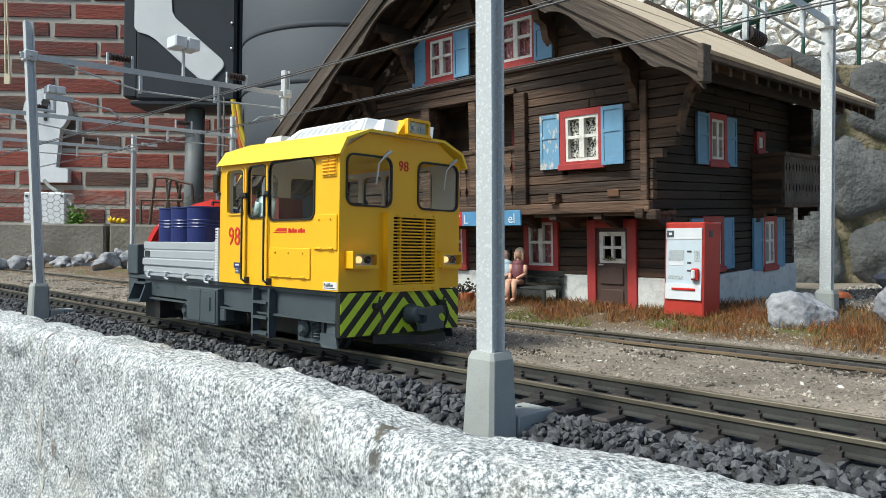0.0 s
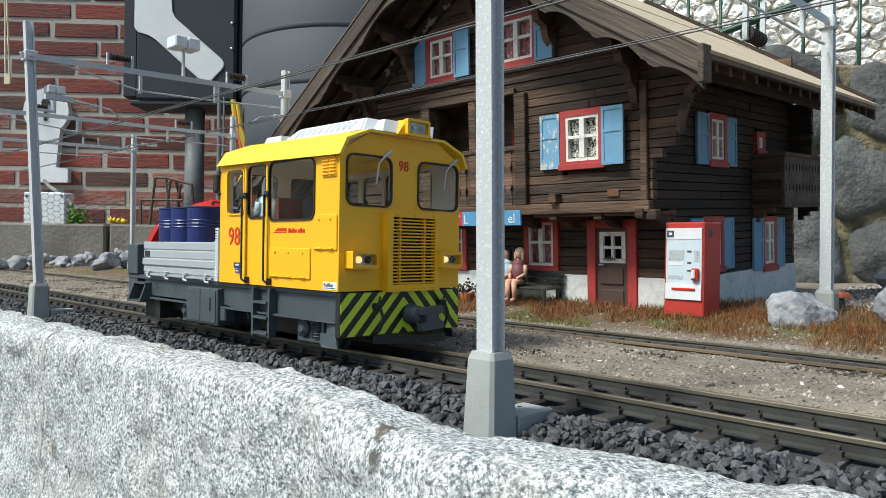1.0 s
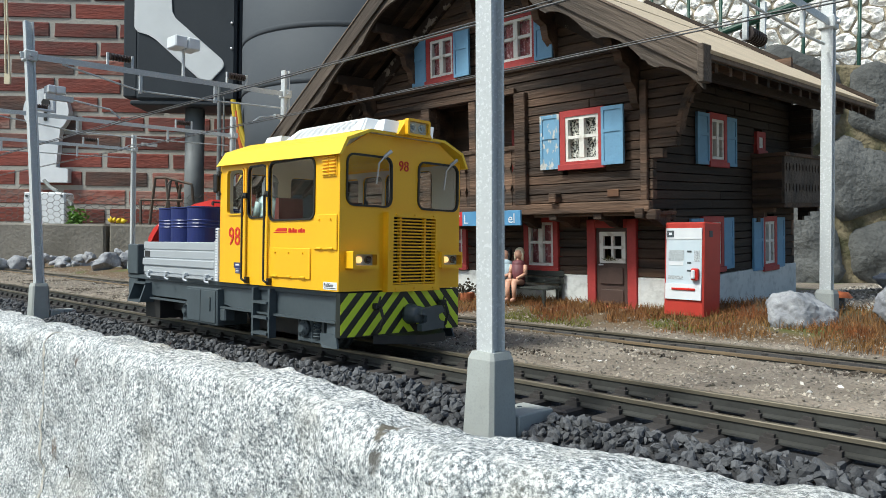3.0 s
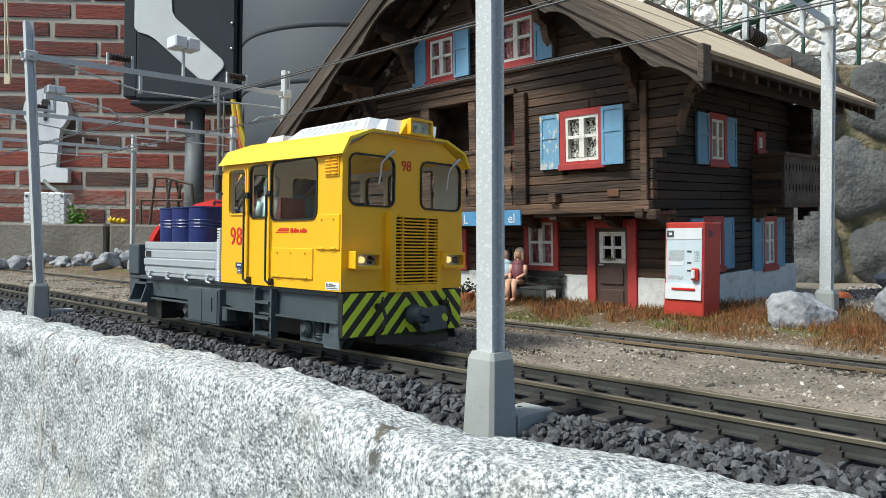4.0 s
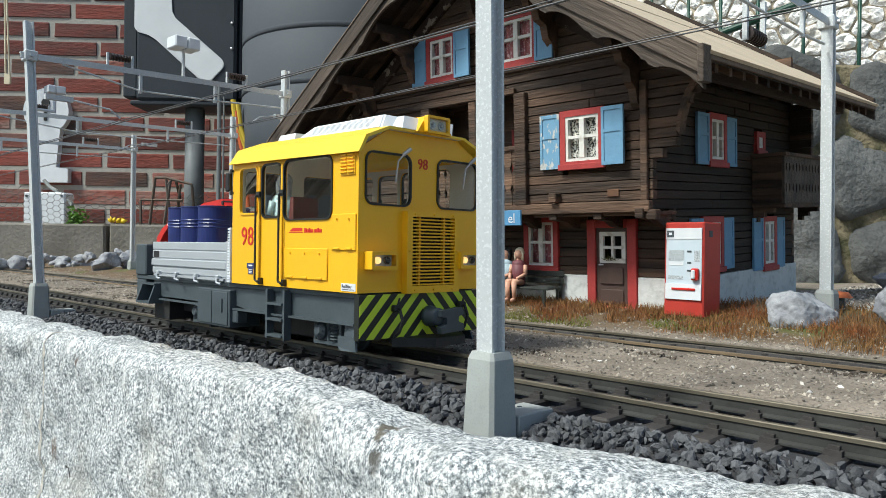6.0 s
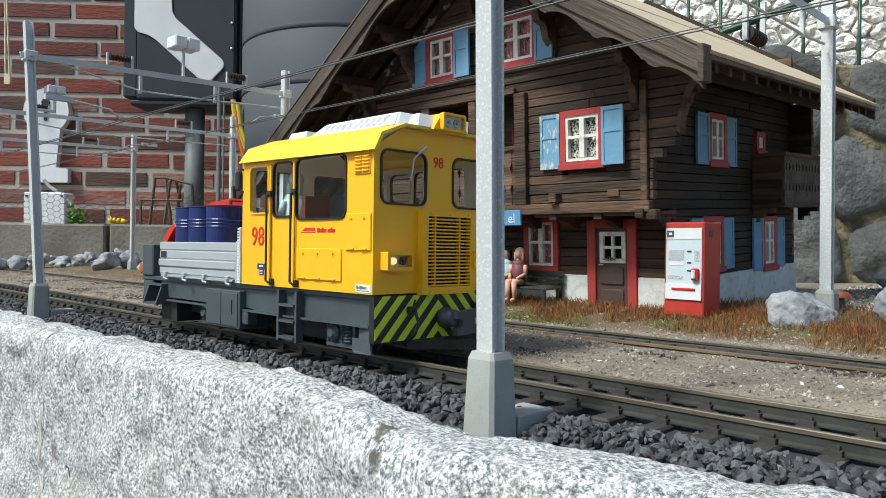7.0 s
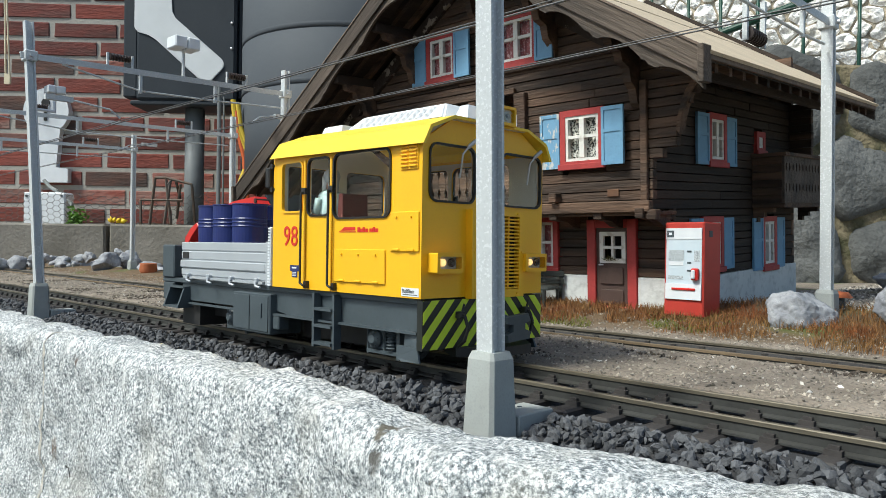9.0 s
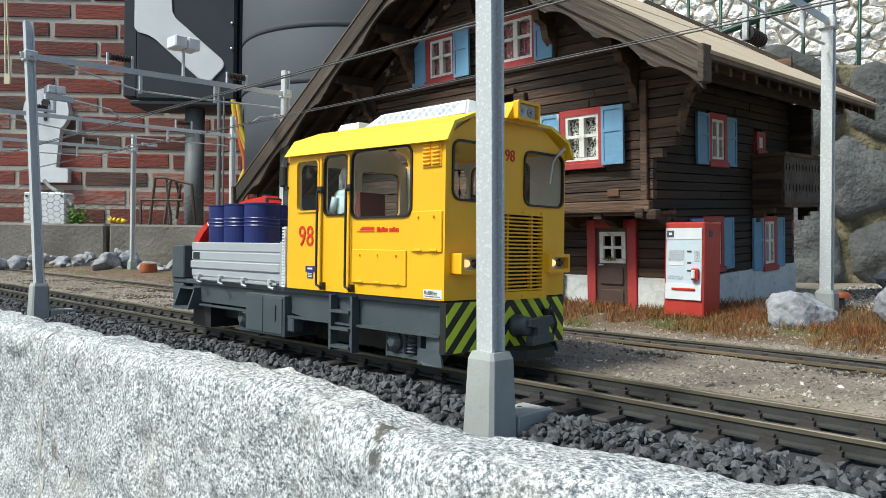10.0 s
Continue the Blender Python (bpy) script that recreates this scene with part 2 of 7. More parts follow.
def ground_material():
    m = material("soil_and_grit", (0.30, 0.255, 0.205), 0.9, second=(0.17, 0.14, 0.11), scale=26, amount=0.8, fine=0.8, fine_scale=420, bump=1.0, bump_scale=380)
    nt, n = m.node_tree, m.node_tree.nodes
    b = n["Principled BSDF"]
    src = b.inputs["Base Color"].links[0].from_socket
    tc = n.new("ShaderNodeTexCoord")
    sep = n.new("ShaderNodeSeparateXYZ")
    nt.links.new(tc.outputs["Object"], sep.inputs[0])
    nz = n.new("ShaderNodeTexNoise")
    nz.inputs["Scale"].default_value, nz.inputs["Detail"].default_value = 14, 6
    nt.links.new(tc.outputs["Object"], nz.inputs["Vector"])
    wob = n.new("ShaderNodeMath")
    wob.operation = "MULTIPLY_ADD"
    wob.inputs[1].default_value, wob.inputs[2].default_value = 0.07, -0.035
    nt.links.new(nz.outputs[0], wob.inputs[0])
    add = n.new("ShaderNodeMath")
    nt.links.new(sep.outputs[1], add.inputs[0])
    nt.links.new(wob.outputs[0], add.inputs[1])

    def step(sock, a, z):
        r = n.new("ShaderNodeMapRange")
        r.inputs[1].default_value, r.inputs[2].default_value = a, z
        nt.links.new(sock, r.inputs[0])
        return r.outputs[0]

    def mix(fac, a, col, flip=False):
        x = n.new("ShaderNodeMix")
        x.data_type = "RGBA"
        nt.links.new(fac, x.inputs[0])
        if flip:
            nt.links.new(a, x.inputs[7])
            x.inputs[6].default_value = (*col, 1)
        else:
            nt.links.new(a, x.inputs[6])
            x.inputs[7].default_value = (*col, 1)
        return x.outputs[2]
    bed = n.new("ShaderNodeMath")
    bed.operation = "SUBTRACT"
    nt.links.new(step(add.outputs[0], 0.26, 0.30), bed.inputs[0])
    nt.links.new(step(add.outputs[0], 0.42, 0.46), bed.inputs[1])
    soil = mix(bed.outputs[0], src, (0.13, 0.085, 0.045))
    moss = n.new("ShaderNodeTexNoise")
    moss.inputs["Scale"].default_value = 9
    nt.links.new(tc.outputs["Object"], moss.inputs["Vector"])
    both = n.new("ShaderNodeMath")
    both.operation = "MULTIPLY"
    nt.links.new(step(moss.outputs[0], 0.56, 0.68), both.inputs[0])
    nt.links.new(step(add.outputs[0], 0.265, 0.30), both.inputs[1])
    soil = mix(both.outputs[0], soil, (0.085, 0.105, 0.025))
    dark = mix(step(sep.outputs[1], 0.036, 0.046), soil, (0.035, 0.035, 0.038), flip=True)
    lift = n.new("ShaderNodeMath")
    lift.operation = "SUBTRACT"
    lift.inputs[1].default_value = 0.208
    nt.links.new(sep.outputs[1], lift.inputs[0])
    size = n.new("ShaderNodeMath")
    size.operation = "ABSOLUTE"
    nt.links.new(lift.outputs[0], size.inputs[0])
    between = mix(step(size.outputs[0], 0.022, 0.025), dark, (0.045, 0.043, 0.042), flip=True)
    nt.links.new(between, b.inputs["Base Color"])
    return m


def build_ground():
    def axis(lo, hi, step, far):
        a = list(np.arange(lo, hi + 1e-6, step))
        k = 0.05
        while a[-1] < far:
            a.append(a[-1] + k)
            k *= 1.6
        k = 0.05
        while a[0] > -far:
            a.insert(0, a[0] - k)
            k *= 1.6
        return a
    xs, ys = axis(-2.3, 0.7, 0.0125, 60), axis(-0.17, 0.6, 0.006, 60)
    V = [(x, y, ground_z(x, y)) for x in xs for y in ys]
    ny = len(ys)
    F = [(i * ny + j, (i + 1) * ny + j, (i + 1) * ny + j + 1, i * ny + j + 1) for i in range(len(xs) - 1) for j in range(ny - 1)]
    me = bpy.data.meshes.new("ground")
    me.from_pydata(V, [], F)
    me.materials.append(ground_material())
    me.polygons.foreach_set("use_smooth", [True] * len(F))
    return tagged(new("ground", me), "tan grit and mossy soil of a garden railway", "ground", kind="structure")


build_ground()
SLEEPER_STEP = 0.0256


RUST_TOP = material("tan_rusted_rail_head", (0.22, 0.160, 0.095), 0.8, second=(0.10, 0.075, 0.05), scale=30, amount=0.8, fine=0.3, fine_scale=400, stretch=(0.2, 1, 1))


def build_track(y, x0, x1, label, first, head=RAIL_TOP):
    t = thing("railway_track", label, "track", pose(0, y, 0), group="railway tracks", kind="structure")
    for side in (-1, 1):
        bm = bmesh.new()
        c = side * 0.0240
        prof = [(-0.0036, -0.0083), (0.0036, -0.0083), (0.0036, -0.0074), (0.0008, -0.0064), (0.0008, -0.0030), (0.0016, -0.0022), (0.0016, -0.0004), (0.0012, 0.0)]
        prof += [(-0.0012, 0.0), (-0.0016, -0.0004), (-0.0016, -0.0022), (-0.0008, -0.0030), (-0.0008, -0.0064), (-0.0036, -0.0074)]
        prism(bm, [(x0, c + a, b) for a, b in prof], (x1 - x0, 0, 0))
        bm.faces.ensure_lookup_table()
        bm.normal_update()
        for f in bm.faces:
            if f.calc_center_median().z > -0.0021:
                f.material_index = 1
        part("rail", bm, [RAIL, head if side < 0 else RAIL_TOP], t)
    bm = bmesh.new()
    box(bm, -0.0055, 0.0055, -0.043, 0.043, -0.0165, -0.0082, 0.0012)
    for s in (-1, 1):
        for q in (-1, 1):
            c = s * 0.0240 + q * 0.0045
            box(bm, -0.0035, 0.0035, c - 0.0018, c + 0.0018, -0.0084, -0.0058)
            box(bm, -0.0022, 0.0022, c - 0.0012 - q * 0.001, c + 0.0012 - q * 0.001, -0.0058, -0.0042)
    me = finish("sleeper", bm, SLEEPER)
    x = first
    rng = random.Random(3)
    while x < x1:
        if x > x0:
            s = new("sleeper", me)
            s.parent = t
            s.matrix_basis = pose(x + rng.uniform(-0.0006, 0.0006), 0, rng.uniform(-0.0004, 0.0002), 0, 0, rng.uniform(-0.6, 0.6))
        x += SLEEPER_STEP
    return t


build_track(TRACK_Y[0], -2.4, 0.75, "weathered brass model railway track on brown sleepers in dark ballast", -2.390)
build_track(TRACK_Y[1], -2.4, 0.75, "brown weathered model railway track sunk in tan grit", -2.390, RUST_TOP)

rng = np.random.default_rng(5)


def ballast_place(r):
    while True:
        x = 0.62 - 2.9 * r.random() ** 1.5
        y = r.uniform(-0.125, 0.036)
        if 0.0195 < abs(abs(y) - 0.0) and abs(abs(y) - 0.024) < 0.0055:
            continue
        k = ((x + 2.390) / SLEEPER_STEP) % 1.0
        if abs(y) < 0.044 and (k < 0.21 or k > 0.79) and r.random() < 0.93:
            continue
        if y < -0.043 and (abs(x - 0.1595) < 0.0125 or abs(x + 0.549) < 0.0125):
            continue
        return (x, y, ground_z(x, y) + (r.uniform(-0.001, 0.0035) if y < -0.046 else r.uniform(-0.0035, -0.0005)))


stuff("ballast", *rocks(rng, 26000, ballast_place, lambda r: 0.0014 + 0.0023 * r.random() ** 1.4, 0.75), BALLAST, "loose dark grey crushed basalt ballast", "ballast")


def grit_place(r):
    while True:
        x = 0.62 - 2.6 * r.random() ** 1.6
        y = r.uniform(0.03, 0.34)
        if abs(abs(y - 0.208) - 0.024) < 0.004 or (abs(y - 0.208) < 0.024 and r.random() < 0.8):
            continue
        return (x, y, ground_z(x, y) + r.uniform(-0.0008, 0.0004))


stuff("grit", *rocks(rng, 46000, grit_place, lambda r: 0.0005 + 0.0014 * r.random() ** 3), PEBBLE, "scattered tan and white grit and small pebbles", "gravel")



def yard_place(r):
    x, y = r.uniform(-0.05, 0.45), 0.43 + 1.15 * r.random() ** 1.2
    return (x, y, ground_z(x, y) + r.uniform(-0.001, 0.001))


YARD = material("grey_brown_yard_gravel", (0.30, 0.275, 0.24), 0.9, second=(0.18, 0.165, 0.145), scale=60, amount=0.8, bump=0.4, bump_scale=400, island=0.6)
stuff("yard_gravel", *rocks(rng, 13000, yard_place, lambda r: 0.0009 + 0.0030 * r.random() ** 4, 0.5), YARD, "grey-brown gravel of the yard beside the chalet", "gravel")


def clump_place(r):
    while True:
        x, y = 0.62 - 1.9 * r.random() ** 1.4, r.uniform(0.045, 0.180)
        if noise.noise((x * 13, y * 22, 40)) > 0.22:
            return (x, y, ground_z(x, y) + r.uniform(0.0, 0.0006))


CLUMP = material("dry_dark_moss", (0.050, 0.040, 0.032), 0.95, second=(0.11, 0.09, 0.07), scale=200, amount=0.8, bump=0.6, bump_scale=700, island=0.4)
CRUMB = material("white_lime_crumb", (0.74, 0.72, 0.68), 0.85, second=(0.60, 0.57, 0.52), scale=200, amount=0.6, island=0.15)
stuff("dry_moss", *rocks(rng, 2600, clump_place, lambda r: 0.0007 + 0.0016 * r.random() ** 2, 0.6), CLUMP, "small dark dry moss crumbs on the grit", "moss")
stuff("lime_crumbs", *rocks(rng, 420, lambda r: (lambda x, y: (x, y, ground_z(x, y)))(0.62 - 1.9 * r.random() ** 1.4, r.choice((0.075, 0.10, 0.13, 0.155)) + r.normal(0, 0.009)), lambda r: 0.0006 + 0.0016 * r.random() ** 3, 0.5), CRUMB, "scattered white lime crumbs on the grit", "gravel")

# ---- the rail tractor ----
MOVERS, WHEELS = [], []
WHEEL_R = 0.0155
W = 0.0581          # half width of the cab
X0, Z0 = -0.1613, 0.0446   # rear end and floor of the cab
ZT = 0.1405         # eaves


def build_loco():
    loco = thing("rail_tractor", "yellow model rail tractor with striped bumper and silver flatbed", "locomotive", pose(0, 0, 0))
    MOVERS.append((loco, pose(0, 0, 0)))
    left = lambda x, z: (x, -W, z)
    right = lambda x, z: (x, W, z)
    front = lambda y, z: (0.0, y, z)
    rear = lambda y, z: (X0, y, z)
    # windows on the long sides: x0, z0, x1, z1, corner radius
    side_w = [(-0.1494, 0.0994, -0.1231, 0.1355, 0.004), (-0.1167, 0.0963, -0.0907, 0.1362, 0.005), (-0.0868, 0.0940, -0.0283, 0.1372, 0.006)]
    front_w = [(-0.0525, 0.1035, -0.0125, 0.1385, 0.006), (0.0135, 0.1035, 0.0555, 0.1385, 0.006)]
    rear_w = [(-0.048, 0.1, -0.008, 0.135, 0.005), (0.008, 0.1, 0.048, 0.135, 0.005)]
    for to3, way, nm in ((left, (0, 0.002, 0), "side_wall"), (right, (0, -0.002, 0), "side_wall")):
        bm = bmesh.new()
        panel(bm, [(X0, Z0), (0, Z0), (0, ZT + 0.002), (X0, ZT + 0.002)], [rounded(*w) for w in side_w], to3, way)
        part(nm, bm, YELLOW, loco)
    gable = [(-W + 0.002, Z0), (W - 0.002, Z0), (W - 0.002, ZT), (0.034, 0.1540), (-0.034, 0.1540), (-W + 0.002, ZT)]
    bm = bmesh.new()
    panel(bm, gable, [rounded(*w) for w in front_w], front, (-0.002, 0, 0))
    part("front_wall", bm, YELLOW, loco)
    bm = bmesh.new()
    panel(bm, gable, [rounded(*w) for w in rear_w], rear, (0.002, 0, 0))
    part("rear_wall", bm, YELLOW, loco)

    # pale lining inside the cab
    for to3, off, ws, outer in ((left, (0, 0.0023, 0), side_w, None), (right, (0, -0.0023, 0), side_w, None), (front, (-0.0023, 0, 0), front_w, gable), (rear, (0.0023, 0, 0), rear_w, gable)):
        bm = bmesh.new()
        edge = outer or [(X0 + 0.003, Z0), (-0.003, Z0), (-0.003, ZT), (X0 + 0.003, ZT)]
        panel(bm, edge, [rounded(a - 0.0002, b - 0.0002, c + 0.0002, d + 0.0002, r) for a, b, c, d, r in ws], lambda u, v, f=to3, o=off: Vector(f(u, v)) + Vector(o), Vector(off).normalized() * 0.0006)
        part("lining", bm, CREAM, loco, "pale beige cab lining")

    def window(win, to3, out, framed=True):
        x0, z0, x1, z1, r = win
        out = Vector(out)
        bm = bmesh.new()
        ring(bm, rounded(x0 - 0.0006, z0 - 0.0006, x1 + 0.0006, z1 + 0.0006, r + 0.0006), rounded(x0 + 0.0007, z0 + 0.0007, x1 - 0.0007, z1 - 0.0007, r - 0.0006),
             lambda a, b: Vector(to3(a, b)) + out * 0.0010, -out * 0.0022)
        seal = part("window_seal" if framed else "window_edge", bm, RUBBER if framed else YELLOW, loco)
        bm = bmesh.new()
        q = rounded(x0 + 0.0009, z0 + 0.0009, x1 - 0.0009, z1 - 0.0009, r - 0.0008)
        prism(bm, [Vector(to3(a, b)) - out * 0.0004 for a, b in q], -out * 0.0006)
        pane = part("pane", bm, CLEAR, seal)
        pane.visible_shadow = False

    for i, w in enumerate(side_w):
        window(w, left, (0, -1, 0), i > 0)
        window(w, right, (0, 1, 0), i > 0)
    for w in front_w:
        window(w, front, (1, 0, 0))
    for w in rear_w:
        window(w, rear, (-1, 0, 0))

    # roof with sloping skirts and an overhanging front
    bm = bmesh.new()
    prof = [(-0.0622, 0.1375), (-0.0562, 0.1490), (-0.036, 0.1570), (0.036, 0.1570), (0.0562, 0.1490), (0.0622, 0.1375), (0.0602, 0.1375), (0.0545, 0.1475), (0.035, 0.1552), (-0.035, 0.1552), (-0.0545, 0.1475), (-0.0602, 0.1375)]
    n = len(prof)
    rows = []
    for x, push in ((-0.1612, 0.0), (-0.154, 0.0), (-0.004, 0.0), (0.0050, 0.0080)):
        row = []
        for k, (y, z) in enumerate(prof):
            dx = push * max(0.0, (z - 0.1375) / 0.02) if x > 0.005 else (0.007 * (z - 0.1375) / 0.02 if x < -0.16 else 0)
            row.append(bm.verts.new((x + dx, y, z + (0.0016 if x < -0.1 else -0.0008))))
        rows.append(row)
    for a, b in zip(rows, rows[1:]):
        for k in range(n):
            j = (k + 1) % n
            bm.faces.new((a[k], a[j], b[j], b[k]))
    bm.faces.new(rows[0])
    bm.faces.new(list(reversed(rows[-1])))
    roof = part("roof", bm, ROOF_YELLOW, loco, "pale yellow roof with folded eaves")
    bm = bmesh.new()
    box(bm, -0.155, 0.003, -0.034, 0.034, 0.1541, 0.1551)
    part("ceiling_panel", bm, CREAM, loco)
    # white housings on the roof
    bm = bmesh.new()
    prism(bm, [(-0.1390, -0.033, 0.156), (-0.1130, -0.033, 0.156), (-0.1150, -0.030, 0.1638), (-0.1365, -0.030, 0.1638)], (0, 0.05, 0))
    part("small_roof_box", bm, WHITE, loco, "white roof box")
    bm = bmesh.new()
    lo = [(-0.1060, -0.0365), (-0.0050, -0.0365), (-0.0050, 0.0365), (-0.1060, 0.0365)]
    hi = [(-0.0980, -0.0240), (-0.0150, -0.0240), (-0.0150, 0.0240), (-0.0980, 0.0240)]
    a = [bm.verts.new((x, y, 0.1560)) for x, y in lo]
    b = [bm.verts.new((x, y, 0.1680)) for x, y in hi]
    bm.faces.new(list(reversed(a)))
    bm.faces.new(b)
    for k in range(4):
        bm.faces.new((a[k], a[(k + 1) % 4], b[(k + 1) % 4], b[k]))
    bmesh.ops.bevel(bm, geom=list(bm.edges), offset=0.0012, segments=2, affect="EDGES")
    cool = part("cooler_housing", bm, WHITE, loco, "white cooler housing with fine slots")
    slope = Vector((0, 0.0125, 0.0120)).normalized()
    out = Vector((0, -0.0120, 0.0125)).normalized()
    # slots are thin raised strips; their grey paints the shade inside a slot
    for c in range(10):
        bm = bmesh.new()
        x0 = -0.0925 + c * 0.0072 + (0.002 if c > 4 else 0.0)
        for k in range(8):
            base = Vector((x0, -0.0365, 0.1560)) + slope * (0.0035 + 0.0014 * k) + out * 0.00005
            prism(bm, [base, base + Vector((0.0054, 0, 0)), base + Vector((0.0054, 0, 0)) + slope * 0.00055, base + slope * 0.00055], out * 0.0003)
        part("vent_slots", bm, bpy.data.materials.get("slot_shade_grey") or material("slot_shade_grey", (0.58, 0.61, 0.65), 0.5), cool)
    bm = bmesh.new()
    prism(bm, [(-0.0060, -0.026, 0.1560), (0.006, -0.026, 0.1560), (0.001, -0.020, 0.1655), (-0.0060, -0.020, 0.1655)], (0, 0.048, 0))
    part("front_roof_box", bm, WHITE, loco, "white roof box behind the top lamp")

    # side details, the same on both sides
    for s in (-1, 1):
        f = s * W

        def slab(name, x0, x1, z0, z1, d, mat, parent=loco, bevel=0.0, label=""):
            return part(name, boxm(x0, x1, min(f, f + s * d), max(f, f + s * d), z0, z1, bevel), mat, parent, label)
        for nm, x0, z0, x1, z1 in (("upper_hatch", -0.0279, 0.0725, -0.0015, 0.0970), ("lower_hatch", -0.0848, 0.0515, -0.0320, 0.0736)):
            h = slab(nm, x0, x1, z0, z1, 0.0010, YELLOW, bevel=0.0005)
            for k in range(2 if nm[0] == "u" else 3):
                u = x0 + (x1 - x0) * ((k + 0.5) / (2 if nm[0] == "u" else 3))
                slab("hinge", u - 0.003, u + 0.003, z0 + 0.0004, z0 + 0.0020, 0.0020, YELLOW, h, 0.0004)
                bm = bmesh.new()
                tube(bm, (u, f + s * 0.0005, z1 - 0.0035), (u, f + s * 0.0022, z1 - 0.0035), 0.0007, seg=8)
                part("bolt", bm, YELLOW, h)
        g = slab("side_grille", -0.0188, -0.0030, 0.1222, 0.1382, 0.0008, YELLOW, bevel=0.0003)
        for c in range(2):
            for k in range(6):
                x0, z0 = -0.0178 + c * 0.0077, 0.1236 + k * 0.0023
                slab("louvre", x0, x0 + 0.0064, z0, z0 + 0.0013, 0.0020, YELLOW, g, 0.0004)
        # doors: raised leaf edges and recessed joints
        for u, z1 in ((-0.1200, 0.139), (-0.0890, 0.139)):
            slab("door_joint", u - 0.0012, u + 0.0012, Z0 + 0.001, z1 - 0.003, 0.0012, YELLOW, bevel=0.0004)
        slab("door_drip_rail", -0.1200, -0.0890, 0.1395, 0.1405, 0.0020, YELLOW)
        for u in (-0.1195, -0.0875):
            bm = bmesh.new()
            off = f + s * 0.0042
            path_tube(bm, [(u + 0.003, f, 0.1140), (u, off, 0.1130), (u, off, 0.0490), (u + 0.004, off, 0.0475), (u + 0.004, f, 0.0470)], 0.00085, 8)
            box(bm, u - 0.0016, u + 0.0030, min(f, f + s * 0.003), max(f, f + s * 0.003), 0.1115, 0.1160)
            box(bm, u + 0.0024, u + 0.0052, min(f, f + s * 0.003), max(f, f + s * 0.003), 0.0455, 0.0505)
            part("grab_rail", bm, DARK, loco, "black grab rail")
        bm = bmesh.new()
        box(bm, -0.1690, -0.1632, f + s * 0.001 - 0.002, f + s * 0.001 + 0.002, 0.1180, 0.1335, 0.001)
        tube(bm, (-0.166, f, 0.1345), (-0.160, f, 0.1345), 0.0008)
        tube(bm, (-0.166, f, 0.1170), (-0.160, f, 0.1170), 0.0008)
        box(bm, -0.1640, -0.1610, f - 0.001, f + s * 0.0025 + 0.001, 0.115, 0.119)
        box(bm, -0.1640, -0.1610, f - 0.001, f + s * 0.0025 + 0.001, 0.132, 0.136)
        part("mirror", bm, DARK, loco, "black wing mirror")
        slab("filter_label", -0.0170, -0.0015, 0.0456, 0.0508, 0.0003, WHITE)
        slab("label_rule", -0.0155, -0.0030, 0.0466, 0.0469, 0.0005, DARK)
        pl = slab("blue_plaque", -0.1378, -0.1267, 0.0570, 0.0612, 0.0003, material("plaque_blue", (0.02, 0.03, 0.13), 0.5))
        slab("blue_plaque_foot", -0.1355, -0.1288, 0.0525, 0.0570, 0.0003, bpy.data.materials["plaque_blue"])
        for k in range(3):
            slab("plaque_line", -0.1345, -0.1300, 0.0534 + k * 0.0012, 0.0539 + k * 0.0012, 0.0005, WHITE, pl)
        slab("plaque_line", -0.1350, -0.1295, 0.0588, 0.0600, 0.0005, WHITE, pl)
        # company lettering as plain red bars
        lo = slab("red_emblem", -0.0800, -0.0625, 0.0846, 0.0852, 0.0003, RED_PRINT)
        bm = bmesh.new()
        prism(bm, [(-0.0785, f + s * 0.0003, 0.0858), (-0.0630, f + s * 0.0003, 0.0858), (-0.0630, f + s * 0.0003, 0.0880), (-0.0745, f + s * 0.0003, 0.0880)], (0, -s * 0.0003, 0))
        part("red_emblem", bm, RED_PRINT, lo)
        for k, (a, b, h) in enumerate(((0, 1.9, 3.3), (2.2, 2.7, 3.3), (3.1, 4.9, 2.4), (5.2, 6.4, 3.3), (6.7, 7.1, 3.3), (7.5, 9.0, 2.4), (9.3, 10.5, 2.4), (12, 13.2, 2.4), (13.5, 15, 2.4), (15.3, 16.3, 3.3), (16.6, 17, 3.3), (17.3, 18.6, 2.4), (18.9, 20.3, 2.4))):
            slab("red_letter_bar", -0.0605 + a * 0.00102, -0.0605 + b * 0.00102, 0.0846, 0.0846 + h * 0.00098, 0.0003, RED_PRINT, lo)
    m = Matrix.Translation((-0.1470, -W - 0.0003, 0.0752)) @ SIDE
    part("side_number", letters("98", 0.0205, m, 0.0002, 0.92), RED_PRINT, loco, "red painted number")
    m = Matrix.Translation((-0.0160, -W - 0.0005, 0.0477)) @ SIDE
    part("label_text", letters("Rußfilter", 0.0034, m, 0.00002, 0.92), DARK, loco)
    m = Matrix.Translation((0.0003, -0.0060, 0.1302)) @ FRONT
    part("front_number", letters("98", 0.0105, m, 0.0002, 0.95), RED_PRINT, loco, "red painted number")

    # nose grille
    bm = bmesh.new()
    panel(bm, [(-0.0195, 0.0435), (0.0320, 0.0435), (0.0320, 0.1000), (-0.0195, 0.1000)], [rounded(-0.0145, 0.0485, 0.0270, 0.0965, 0.0008)], lambda y, z: (0.0, y, z), (0.0055, 0, 0))
    gr = part("radiator_frame", bm, YELLOW, loco)
    part("grille_backing", boxm(0.0002, 0.0009, -0.0150, 0.0275, 0.048, 0.097), DARK, gr, "black recess behind the grille")
    for k in range(20):
        z = 0.0494 + k * 0.00238
        bm = bmesh.new()
        box(bm, 0.0020, 0.0052, -0.0147, 0.0272, z - 0.00055, z + 0.00055, 0.0003)
